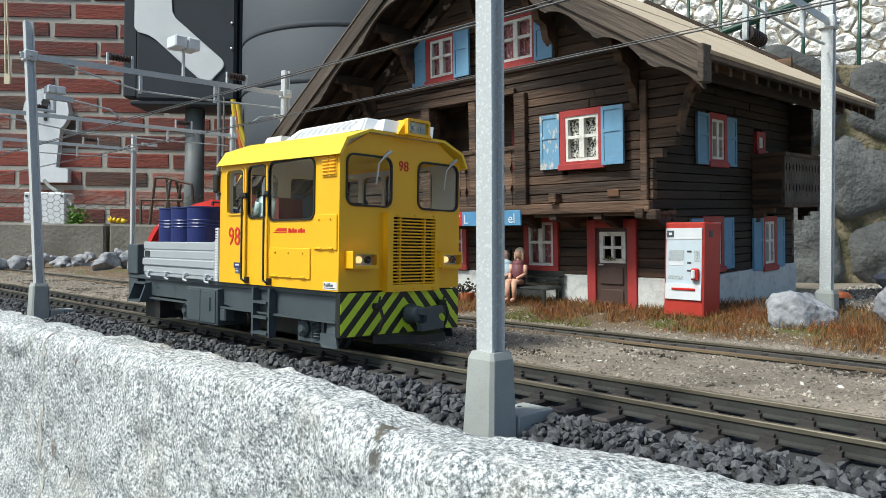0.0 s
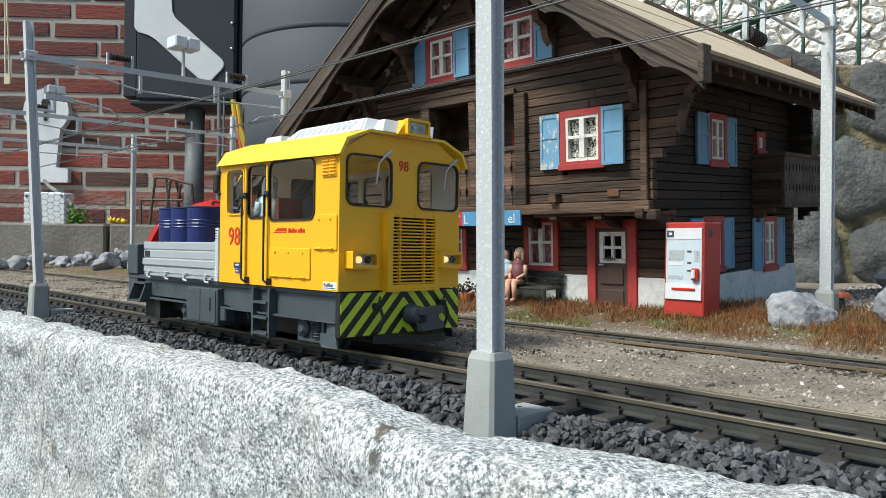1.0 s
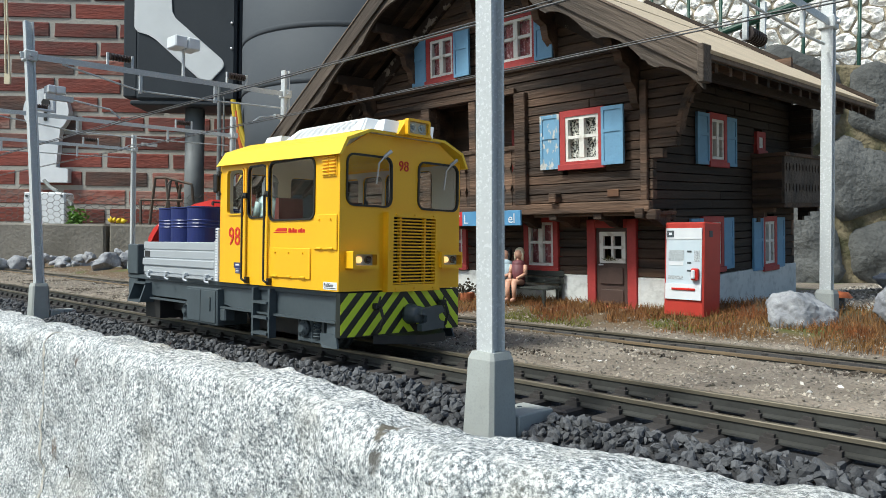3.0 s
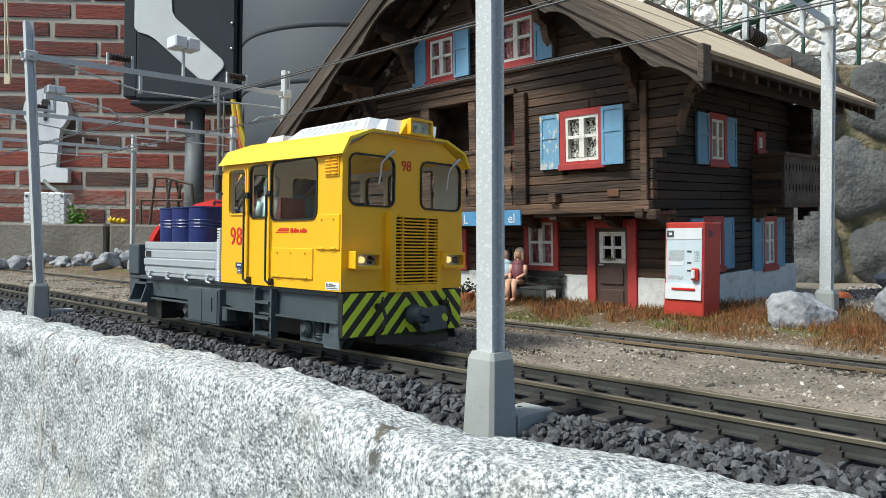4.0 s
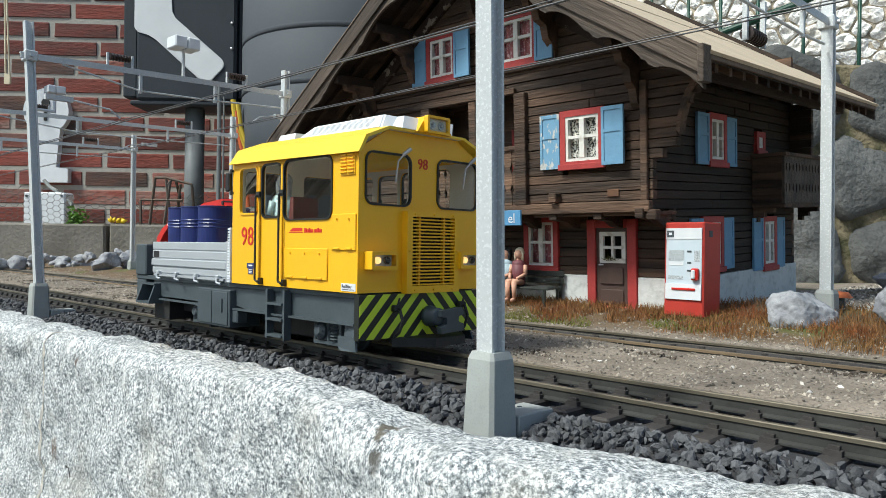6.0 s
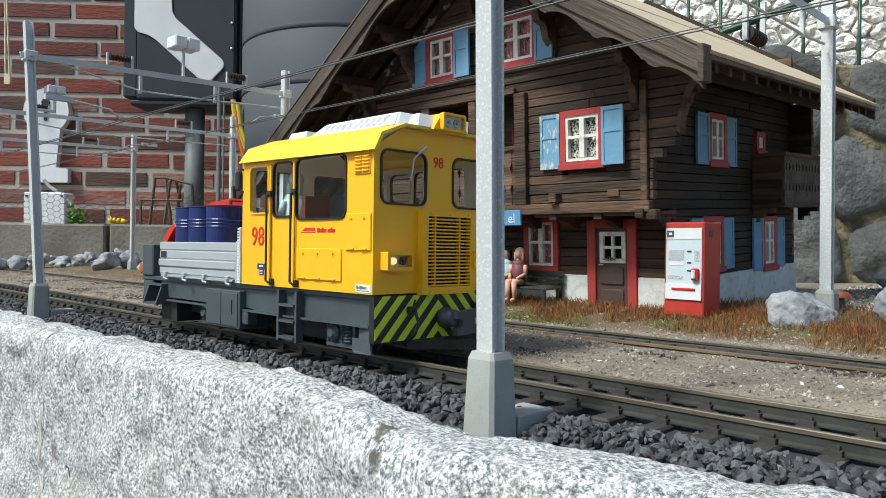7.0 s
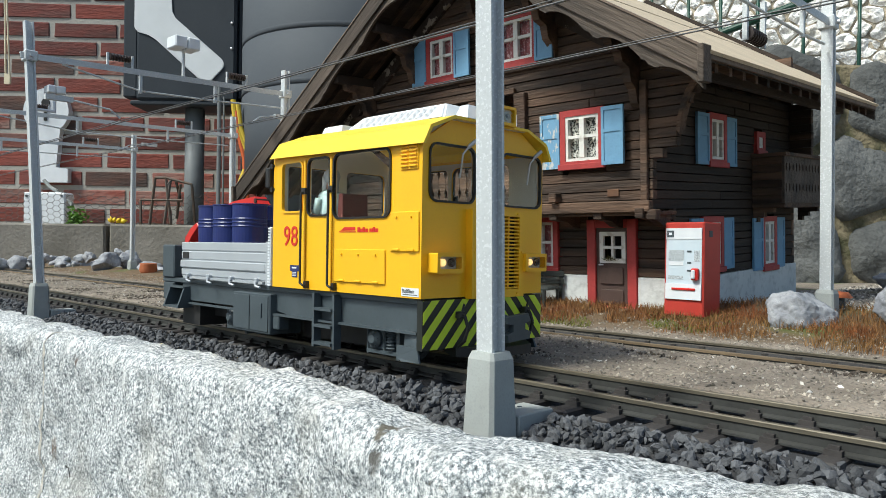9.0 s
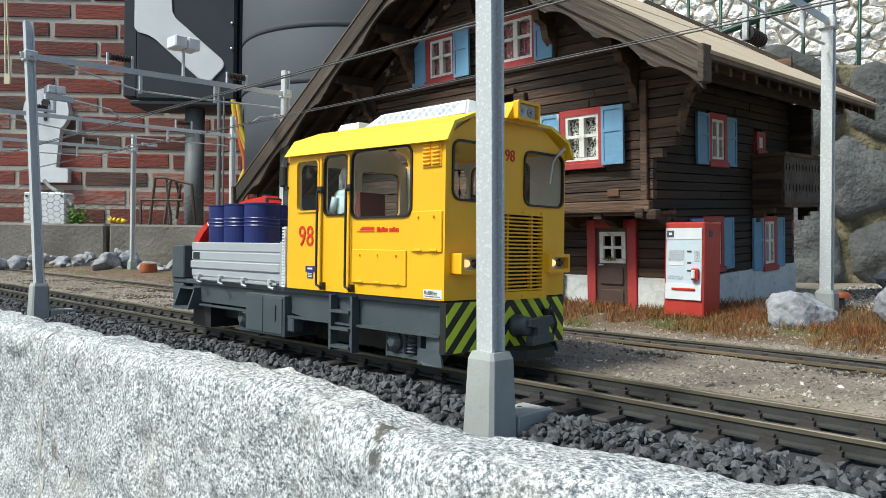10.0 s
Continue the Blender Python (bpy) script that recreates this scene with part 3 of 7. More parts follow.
        part("grille_bar", bm, YELLOW, gr)
    for y in (-0.0065, 0.0175):
        part("grille_stay", boxm(0.0012, 0.0040, y - 0.0008, y + 0.0008, 0.048, 0.097), YELLOW, gr)
    for y, z in ((-0.012, 0.0985), (0.006, 0.0985), (0.025, 0.0985), (-0.012, 0.0457), (0.006, 0.0457), (0.025, 0.0457), (-0.0172, 0.073), (0.0295, 0.073)):
        bm = bmesh.new()
        tube(bm, (0.005, y, z), (0.0064, y, z), 0.0008, seg=8)
        part("bolt", bm, YELLOW, gr)
    # head lamps
    for s in (-1, 1):
        c = s * 0.0418
        bm = bmesh.new()
        panel(bm, rounded(c - 0.0110, 0.0600, c + 0.0114, 0.0722, 0.0006, 1), [rounded(c - 0.0085, 0.0625, c + 0.0098, 0.0700, 0.0006, 1)], lambda y, z: (0.0, y, z), (0.0085, 0, 0))
        hl = part("headlight", bm, YELLOW, loco, "yellow lamp box with a lit lamp")
        part("reflector", boxm(0.0005, 0.0036, c - 0.0085, c + 0.0098, 0.0625, 0.0700), SILVER, hl)
        bm = bmesh.new()
        turned(bm, [(0.0023, 0.0030), (0.0022, 0.0056), (0.0014, 0.0066), (0.0003, 0.0071)], (0, c - 0.0030, 0.0663), "x", 16)
        part("lamp", bm, LAMP_ON, hl, "glowing warm lamp", True)
        bm = bmesh.new()
        turned(bm, [(0.0026, 0.0030), (0.0026, 0.0052), (0.0019, 0.0052), (0.0017, 0.0045), (0.0002, 0.0042)], (0, c + 0.0050, 0.0663), "x", 16)
        part("tail_lamp", bm, LAMP_OFF, hl, "dark red lamp", True)
        gl = part("lamp_cover", boxm(0.0078, 0.0083, c - 0.0085, c + 0.0098, 0.0625, 0.0700), LENS, hl)
        gl.visible_shadow = False
    bm = bmesh.new()
    y0, y1 = -0.0068, 0.0128
    prism(bm, [(-0.006, y0 - 0.007, 0.1550), (-0.006, y1 + 0.007, 0.1550), (-0.006, y1 - 0.001, 0.1664), (-0.006, y0 + 0.001, 0.1664)], (0.014, 0, 0))
    part("top_lamp_box", bm, YELLOW, loco)
    bm = bmesh.new()
    panel(bm, rounded(y0 - 0.0012, 0.1545, y1 + 0.0012, 0.1668, 0.0016, 3), [rounded(y0 + 0.0006, 0.1562, y1 - 0.0006, 0.1650, 0.0012, 3)], lambda y, z: (0.008, y, z), (0.004, 0, 0))
    tl = part("top_lamp", bm, YELLOW, loco, "yellow roof lamp with clear cover")
    part("reflector", boxm(0.0082, 0.0092, y0 + 0.0005, y1 - 0.0005, 0.1561, 0.1651), CREAM, tl)
    for y, mt in ((-0.0015, CHROME), (0.0070, SILVER)):
        bm = bmesh.new()
        turned(bm, [(0.0030, 0.0090), (0.0029, 0.0102), (0.0022, 0.0102), (0.0010, 0.0094), (0.0009, 0.0108), (0.0002, 0.0112)], (0, y, 0.1606), "x", 16)
        part("lamp", bm, mt, tl)
    part("lamp_cover", boxm(0.0112, 0.0116, y0 + 0.0005, y1 - 0.0005, 0.1561, 0.1651), LENS, tl).visible_shadow = False
    # wipers
    for y in (-0.0265, 0.0400):
        bm = bmesh.new()
        path_tube(bm, [(0.0015, y - 0.001, 0.1190), (0.0035, y - 0.0005, 0.1335), (0.0045, y + 0.0040, 0.1385)], 0.0006, 6)
        tube(bm, (0.004, y + 0.0035, 0.1380), (0.006, y + 0.0085, 0.1425), 0.0014, seg=8)
        part("wiper", bm, CHROME, loco, "silver windscreen wiper")

    # cab inside
    part("cab_floor", boxm(X0 + 0.002, -0.002, -W + 0.003, W - 0.003, 0.0446, 0.0475), CREAM, loco)
    part("console", boxm(-0.030, -0.003, -0.050, 0.050, 0.0475, 0.0970, 0.002), CREAM, loco, "beige driver's console")
    part("engine_cover", boxm(-0.112, -0.052, 0.022, 0.052, 0.0475, 0.0860, 0.002), CREAM, loco)
    part("paper", boxm(-0.040, -0.030, -0.045, -0.020, 0.0972, 0.0980), WHITE, loco)
    for y in (-0.038, 0.022):
        bm = bmesh.new()
        box(bm, -0.120, -0.090, y - 0.012, y + 0.012, 0.076, 0.082, 0.002)
        prism(bm, [(-0.088, y - 0.011, 0.080), (-0.096, y - 0.011, 0.080), (-0.097, y - 0.008, 0.112), (-0.093, y - 0.008, 0.112)], (0, 0.022, 0))
        tube(bm, (-0.104, y, 0.0475), (-0.104, y, 0.077), 0.004)
        part("seat", bm, material("dark_red_seat", (0.10, 0.018, 0.015), 0.7), loco, "dark red driver's seat")

    # underframe
    bm = bmesh.new()
    box(bm, -0.355, -0.004, -0.0545, 0.0545, 0.0405, 0.0444, 0.0005)
    part("deck_plate", bm, FRAME_GREY, loco)
    for s in (-1, 1):
        bm = bmesh.new()
        a, b = s * 0.0525, s * 0.0505
        prism(bm, [(-0.318, a, 0.0405), (-0.004, a, 0.0405), (-0.004, a, 0.0240), (-0.150, a, 0.0240), (-0.160, a, 0.0255), (-0.300, a, 0.0255), (-0.318, a, 0.030)], (0, b - a, 0))
        part("side_sill", bm, FRAME_GREY, loco)
        part("sill_flange", boxm(-0.300, -0.006, min(a, s * 0.056), max(a, s * 0.056), 0.0225, 0.0240), FRAME_GREY, loco)
        # equipment box with two doors
        y0, y1 = sorted((s * 0.030, s * 0.0585))
        cab = part("equipment_box", boxm(-0.2185, -0.1640, y0, y1, 0.0078, 0.0385, 0.0008), FRAME_GREY, loco)
        yo = s * 0.0585
        for x0, x1 in ((-0.2165, -0.1925), (-0.1915, -0.1660)):
            part("box_door", boxm(x0, x1, *sorted((yo, yo + s * 0.0008)), 0.0098, 0.0365, 0.0003), FRAME_GREY, cab)
        part("box_handle", boxm(-0.1760, -0.1735, *sorted((yo, yo + s * 0.0018)), 0.020, 0.031), FRAME_GREY, cab)
        part("side_tank", boxm(-0.1640, -0.1560, *sorted((s * 0.046, s * 0.056)), 0.0120, 0.0225, 0.001), FRAME_GREY, loco)
        # steps
        lad = part("ladder_stile", boxm(-0.1090, -0.1065, *sorted((s * 0.0530, s * 0.0590)), 0.0055, 0.0425), FRAME_GREY, loco)
        part("ladder_stile", boxm(-0.0860, -0.0835, *sorted((s * 0.0530, s * 0.0590)), 0.0055, 0.0425), FRAME_GREY, loco)
        for z in (0.0075, 0.0195, 0.0310):
            part("ladder_rung", boxm(-0.1070, -0.0855, *sorted((s * 0.0525, s * 0.0605)), z, z + 0.0018), FRAME_GREY, loco, "grey tread")
        # rear corner step
        bm = bmesh.new()
        for u in (-0.3330, -0.3060):
            prism(bm, [(u, s * 0.046, 0.0390), (u, s * 0.058, 0.0370), (u, s * 0.064, 0.0200), (u, s * 0.046, 0.0200)], (0.0022, 0, 0))
        box(bm, -0.3330, -0.3040, *sorted((s * 0.046, s * 0.0640)), 0.0188, 0.0206)
        box(bm, -0.3330, -0.3040, *sorted((s * 0.046, s * 0.0590)), 0.0360, 0.0376)
        part("rear_step", bm, FRAME_GREY, loco)
        # axle boxes with springs
        for u in (-0.0470, -0.2320):
            bm = bmesh.new()
            y0, y1 = s * 0.0340, s * 0.0490
            turned(bm, [(0.0050, y0 * 1.0), (0.0062, y1), (0.0030, y1 + s * 0.003)], (u - 0.006, 0, 0.0155), "y", 14)
            box(bm, u - 0.013, u + 0.001, *sorted((y0, s * 0.0470)), 0.0085, 0.022, 0.0006)
            for a in range(6):
                tube(bm, (u - 0.006 + 0.0044 * math.cos(a * 1.047), y1, 0.0155 + 0.0044 * math.sin(a * 1.047)), (u - 0.006 + 0.0044 * math.cos(a * 1.047), y1 + s * 0.0016, 0.0155 + 0.0044 * math.sin(a * 1.047)), 0.0008, seg=6)
            for q in (-0.0155, 0.0010):
                tube(bm, (u + q, s * 0.046, 0.0050), (u + q, s * 0.046, 0.0215), 0.0012, seg=6)
            part("axle_box", bm, FRAME_GREY, loco)
            bm = bmesh.new()
            for k in range(6):
                turned(bm, [(0.0036, 0.0095 + k * 0.0021), (0.0044, 0.0102 + k * 0.0021), (0.0036, 0.0109 + k * 0.0021)], (u + 0.008, s * 0.0455, 0), "z", 12)
            tube(bm, (u + 0.008, s * 0.0455, 0.008), (u + 0.008, s * 0.0455, 0.0235), 0.0030)
            part("coil_spring", bm, FRAME_GREY, loco)
            part("spring_hanger", boxm(u + 0.0145, u + 0.0175, *sorted((s * 0.040, s * 0.0480)), 0.0035, 0.023), FRAME_GREY, loco)
            part("lower_beam", boxm(u - 0.015, u + 0.0175, *sorted((s * 0.041, s * 0.0475)), 0.0058, 0.0082), FRAME_GREY, loco)
        # guard plate beside the bumper
        bm = bmesh.new()
        prism(bm, [(-0.0200, s * 0.052, 0.0240), (-0.004, s * 0.054, 0.0240), (-0.004, s * 0.056, 0.0130), (-0.0200, s * 0.053, 0.0125)], (0, -s * 0.002, 0))
        part("guard_plate", bm, FRAME_GREY, loco)
        bm = bmesh.new()
        prism(bm, [(-0.0230, s * 0.0560, 0.0150), (-0.0050, s * 0.0560, 0.0150), (-0.0020, s * 0.0570, 0.0060), (-0.0180, s * 0.0570, 0.0055), (-0.0225, s * 0.0562, 0.0075)], (0, -s * 0.0015, 0))
        part("snow_guard", bm, FRAME_GREY, loco)
    for u in (-0.0470, -0.2320):
        for_axle = part("axle", boxm(u - 0.020, u + 0.020, -0.034, 0.034, 0.012, 0.034), DARK, loco)
        wh = new("wheelset", None)
        wh.parent = loco
        wh.matrix_basis = pose(u, 0, WHEEL_R)
        WHEELS.append((wh, pose(u, 0, WHEEL_R)))
        for s in (-1, 1):
            bm = bmesh.new()
            turned(bm, [(0.0175, s * 0.0195), (0.0175, s * 0.0212), (0.0155, s * 0.0222), (0.0155, s * 0.0275), (0.0125, s * 0.0275), (0.0120, s * 0.0262), (0.0045, s * 0.0262), (0.0040, s * 0.0285), (0.0002, s * 0.0285)], (0, 0, 0), "y", 28)
            part("wheel", bm, FRAME_GREY, wh)
            for k in range(6):
                bm = bmesh.new()
                a = math.pi * k / 3
                tube(bm, (0.004 * math.cos(a), s * 0.0268, 0.004 * math.sin(a)), (0.0122 * math.cos(a), s * 0.0268, 0.0122 * math.sin(a)), 0.0012, seg=6)
                part("spoke", bm, FRAME_GREY, wh)
        bm = bmesh.new()
        tube(bm, (0, -0.0285, 0), (0, 0.0285, 0), 0.002)
        part("axle_shaft", bm, CHROME, wh)
    part("underfloor_block", boxm(-0.160, -0.070, -0.030, 0.030, 0.006, 0.040), DARK, loco)
    part("underfloor_block", boxm(-0.300, -0.255, -0.036, 0.036, 0.012, 0.040), DARK, loco)
    part("rear_beam", boxm(-0.3550, -0.3340, -0.0540, 0.0540, 0.024, 0.0404, 0.001), FRAME_GREY, loco)
    part("rear_plough", boxm(-0.322, -0.290, -0.050, 0.050, 0.004, 0.0255), DARK, loco)

    # striped bumper
    bum = part("bumper", boxm(-0.0040, 0.0008, -0.0572, 0.0572, 0.0135, 0.0436), STRIPE_BLACK, loco, "black bumper with lime chevron stripes")
    zb, zt = 0.0137, 0.0434
    h = zt - zb
    run = h * 0.95
    for s in (-1, 1):
        for k in range(-5, 10):
            # stripes rise towards the middle
            lo = 0.0030 + 0.0134 * k
            quad = [(lo, zt), (lo + 0.0066, zt), (lo + 0.0066 + run, zb), (lo + run, zb)]
            poly = quad
            for lim, sign in ((0.0, 1), (0.0568, -1)):
                res = []
                for i, q in enumerate(poly):
                    pq = poly[i - 1]
                    ia, ib = (q[0] - lim) * sign >= 0, (pq[0] - lim) * sign >= 0
                    if ia != ib:
                        t = (lim - pq[0]) / (q[0] - pq[0])
                        res.append((lim, pq[1] + t * (q[1] - pq[1])))
                    if ia:
                        res.append(q)
                poly = res
                if not poly:
                    break
            if len(poly) >= 3:
                bm = bmesh.new()
                prism(bm, [(0.0008, s * a, b) for a, b in poly], (0.0003, 0, 0))
                part("stripe", bm, STRIPE_LIME, bum, "lime stripe")
    bm = bmesh.new()
    turned(bm, [(0.0075, 0.001), (0.0075, 0.004), (0.0062, 0.006), (0.0062, 0.011), (0.0045, 0.012)], (0, 0.006, 0.0268), "x", 20)
    part("buffer", bm, FRAME_GREY, loco, "dark grey central buffer", True)
    bm = bmesh.new()
    pts = [(-0.002, 0.0325), (0.024, 0.0345), (0.027, 0.0290), (0.020, 0.0270), (0.020, 0.0225), (0.027, 0.0205), (0.026, 0.0150), (-0.001, 0.0135), (-0.002, 0.0190), (0.005, 0.0210), (0.005, 0.0265), (-0.002, 0.0275)]
    prism(bm, [(0.0105, 0.006 + y * 0.80, 0.024 + (z - 0.024) * 0.85) for y, z in pts], (0.005, 0, 0))
    part("coupling", bm, FRAME_GREY, loco, "dark grey claw coupling")
    bm = bmesh.new()
    prism(bm, [(0.001, -0.028, 0.0135), (0.001, 0.040, 0.0135), (0.014, 0.030, 0.0125), (0.015, 0.000, 0.0125)], (0, 0, -0.006))
    part("draw_gear", bm, DARK, loco)
    for y in (-0.027, 0.037):
        bm = bmesh.new()
        path_tube(bm, [(0.001, y, 0.035), (0.007, y, 0.033), (0.009, y + 0.001, 0.026), (0.007, y, 0.018), (0.002, y, 0.014)], 0.0011, 6)
        box(bm, 0.001, 0.006, y - 0.003, y + 0.003, 0.0315, 0.0360, 0.0008)
        tube(bm, (0.0035, y + 0.001, 0.035), (0.0035, y + 0.003, 0.0405), 0.0007)
        part("brake_hose", bm, DARK, loco, "black brake hose")

    # flatbed
    bed_y, t = 0.0570, 0.0022
    part("bed_floor", boxm(-0.3120, X0 - 0.001, -0.0545, 0.0545, 0.0446, 0.0690), SILVER, loco)
    for s in (-1, 1):
        for k, (z0, z1, d) in enumerate(((0.0480, 0.0540, 0.0), (0.0548, 0.0612, 0.0012), (0.0620, 0.0690, 0.0), (0.0698, 0.0770, 0.0))):
            y0, y1 = sorted((s * (bed_y - t), s * (bed_y + d)))
            part("side_board", boxm(-0.3125, -0.1720, y0, y1, z0, z1, 0.0006), SILVER, loco)
        y0, y1 = sorted((s * (bed_y - t), s * (bed_y - 0.0008)))
        part("board_backing", boxm(-0.3120, -0.1725, y0, y1, 0.0470, 0.0765), SILVER, loco)
        part("bed_rim", boxm(-0.3060, -0.1750, *sorted((s * bed_y, s * (bed_y + 0.0016))), 0.0455, 0.0472), SILVER, loco)
        for u in (-0.2960, -0.2590, -0.2220, -0.1830):
            bm = bmesh.new()
            box(bm, u - 0.0022, u + 0.0022, *sorted((s * (bed_y - 0.001), s * (bed_y + 0.0032))), 0.0465, 0.0500, 0.0006)
            path_tube(bm, [(u, s * (bed_y + 0.003), 0.0475), (u + 0.002, s * (bed_y + 0.004), 0.0440), (u + 0.007, s * (bed_y + 0.003), 0.0430)], 0.0009, 6)
            part("latch", bm, SILVER, loco)
        part("bed_post", boxm(-0.1718, -0.1672, *sorted((s * (bed_y - 0.004), s * (bed_y + 0.0008))), 0.0450, 0.0780), SILVER, loco)
        bm = bmesh.new()
        for k in range(20):
            z = 0.0450 + k * 0.00222
            box(bm, -0.1668, -0.1625, *sorted((s * (bed_y - 0.003), s * (bed_y + 0.0022))), z, z + 0.0013)
        box(bm, -0.1666, -0.1627, *sorted((s * (bed_y - 0.003), s * (bed_y + 0.0008))), 0.0446, 0.0890)
        part("ribbed_post", bm, WHITE, loco)
        part("black_tag", boxm(-0.3090, -0.2980, *sorted((s * bed_y, s * (bed_y + 0.0005))), 0.0625, 0.0685), DARK, loco)
    for k in range(4):
        part("end_board", boxm(-0.3135, -0.3113, -0.055, 0.055, 0.0480 + k * 0.0073, 0.0548 + k * 0.0073, 0.0005), SILVER, loco)
    part("crane_base", boxm(-0.3530, -0.3300, -0.0560, -0.0300, 0.0445, 0.0745, 0.001), FRAME_GREY, loco, "slate grey equipment locker")
    # folded red crane
    bm = bmesh.new()
    prism(bm, [(-0.3520, -0.026, 0.0470), (-0.3560, -0.026, 0.0860), (-0.3440, -0.026, 0.0930), (-0.3150, -0.026, 0.0985), (-0.3120, -0.026, 0.0940), (-0.3330, -0.026, 0.0840), (-0.3360, -0.026, 0.0470)], (0, 0.010, 0))
    crane = part("crane_column", bm, RED, loco, "folded red loading crane")
    bm = bmesh.new()
    prism(bm, [(-0.3560, 0.0, 0.0470), (-0.3560, 0.0, 0.1100), (-0.3230, 0.0, 0.1170), (-0.2860, 0.0, 0.1200), (-0.2780, 0.0, 0.1130), (-0.2860, 0.0, 0.1100), (-0.3380, 0.0, 0.1030), (-0.3380, 0.0, 0.0470)], (0, 0.012, 0))
    part("crane_boom", bm, RED, loco, "red crane boom")
    bm = bmesh.new()
    prism(bm, [(-0.3350, -0.044, 0.0745), (-0.3330, -0.044, 0.0820), (-0.3220, -0.044, 0.0905), (-0.3110, -0.044, 0.0950), (-0.3075, -0.044, 0.0915), (-0.3180, -0.044, 0.0845), (-0.3260, -0.044, 0.0780), (-0.3260, -0.044, 0.0745)], (0, 0.009, 0))
    bmesh.ops.bevel(bm, geom=list(bm.edges), offset=0.0006, segments=1, affect="EDGES")
    part("crane_arm", bm, RED, loco, "folded red crane arm")
    bm = bmesh.new()
    tube(bm, (-0.2840, -0.001, 0.1160), (-0.2840, 0.014, 0.1160), 0.0022)
    part("crane_pin", bm, DARK, crane)
    bm = bmesh.new()
    tube(bm, (-0.345, -0.028, 0.086), (-0.345, -0.014, 0.086), 0.0022)
    part("crane_pin", bm, DARK, crane)
    return loco


build_loco()


def build_barrel():
    bm = bmesh.new()
    r, h = 0.0143, 0.0400
    prof = [(r * 0.3, 0.0), (r, 0.0), (r * 1.03, 0.0008), (r, 0.0016)]
    for z in (0.0215, 0.0245, 0.0275):
        prof += [(r, z - 0.0009), (r * 1.035, z), (r, z + 0.0009)]
    prof += [(r, h - 0.0016), (r * 1.04, h - 0.0008), (r * 1.03, h), (r * 0.95, h), (r * 0.95, h - 0.0014), (r * 0.3, h - 0.0014)]
    turned(bm, prof, seg=32)
    b = thing("oil_barrel", "dark blue ribbed oil barrel standing on the flatbed", "barrel", group="barrels on the flatbed", bm=bm, mats=BLUE)
    bm = bmesh.new()
    tube(bm, (0.006, 0, h - 0.0016), (0.006, 0, h - 0.0002), 0.0022)
    part("bung", bm, DARK, b)
    return b


barrel = build_barrel()
spots = [(-0.2310, -0.037), (-0.2615, -0.038), (-0.2912, -0.0362), (-0.2480, -0.008)]
for i, (x, y) in enumerate(spots):
    home = pose(x, y, 0.0692, 0, 0, 40 * i)
    ob = barrel if i == 0 else copy_thing(barrel, home)
    ob.matrix_basis = home
    MOVERS.append((ob, home))


def seg(bm, a, b, r, r2=None, mi=0, n=10):
    tube(bm, a, b, r, r2, n, mi)


def ball(bm, c, r, mi=0, sz=1.0):
    g = bmesh.ops.create_icosphere(bm, subdivisions=2, radius=r, matrix=Matrix.Translation(c) @ Matrix.Diagonal((1, 1, sz, 1)))
    for f in {f for v in g["verts"] for f in v.link_faces}:
        f.material_index = mi


SKIN = material("painted_flesh_tone", (0.60, 0.34, 0.235), 0.6)
PALE_CLOTH = material("pale_teal_paint", (0.42, 0.55, 0.55), 0.7)
MAROON = material("maroon_paint", (0.16, 0.05, 0.06), 0.6)
STRAW = material("straw_paint", (0.70, 0.62, 0.44), 0.6)
GREY_HAIR = material("grey_paint", (0.4, 0.4, 0.4), 0.6)


def figurine(name, label, m, mats, forward=1.0):
    """A seated toy figure as one plain mesh: trunk, head, arms and legs as rounded bars."""
    bm = bmesh.new()
    seg(bm, (0, 0, 0.0), (0.001, 0, 0.024), 0.0075, 0.0088, 1)
    ball(bm, (0.001, 0, 0.024), 0.0088, 1, 0.7)
    seg(bm, (0.001, 0, 0.026), (0.001, 0, 0.032), 0.0028, None, 0)
    ball(bm, (0.0015, 0, 0.0365), 0.0052, 0, 1.2)
    ball(bm, (-0.0012, 0, 0.0388), 0.0062, 2, 1.05)
    for s in (-1, 1):
        seg(bm, (0.0005, s * 0.0048, 0.0385), (0.0005, s * 0.0052, 0.0285), 0.0020, 0.0014, 2)
    seg(bm, (-0.0028, 0, 0.0385), (-0.0040, 0, 0.0270), 0.0048, 0.0030, 2)
    for s in (-1, 1):
        seg(bm, (0, s * 0.0040, 0.002), (0.020, s * 0.0045, 0.003), 0.0044, 0.0036, 3)
        seg(bm, (0.020, s * 0.0045, 0.003), (0.019, s * 0.0045, -0.018), 0.0034, 0.0024, 3)
        seg(bm, (0.018, s * 0.0045, -0.018), (0.026, s * 0.0045, -0.019), 0.0024, 0.0020, 3)
        seg(bm, (0.001, s * 0.0090, 0.023), (0.003, s * 0.0108, 0.012), 0.0028, 0.0024, 4)
        seg(bm, (0.003, s * 0.0108, 0.012), (0.014, s * 0.0050, 0.007), 0.0024, 0.0018, 0)
    return thing(name, label, "figurine", m, bm=bm, mats=mats, smooth=True)


driver_home = pose(-0.1120, -0.0420, 0.0860, 0, 0, 175)
driver = figurine("driver_figurine", "seated toy driver with teal shirt in the cab", driver_home, [SKIN, PALE_CLOTH, GREY_HAIR, DARK, PALE_CLOTH])
MOVERS.append((driver, driver_home))

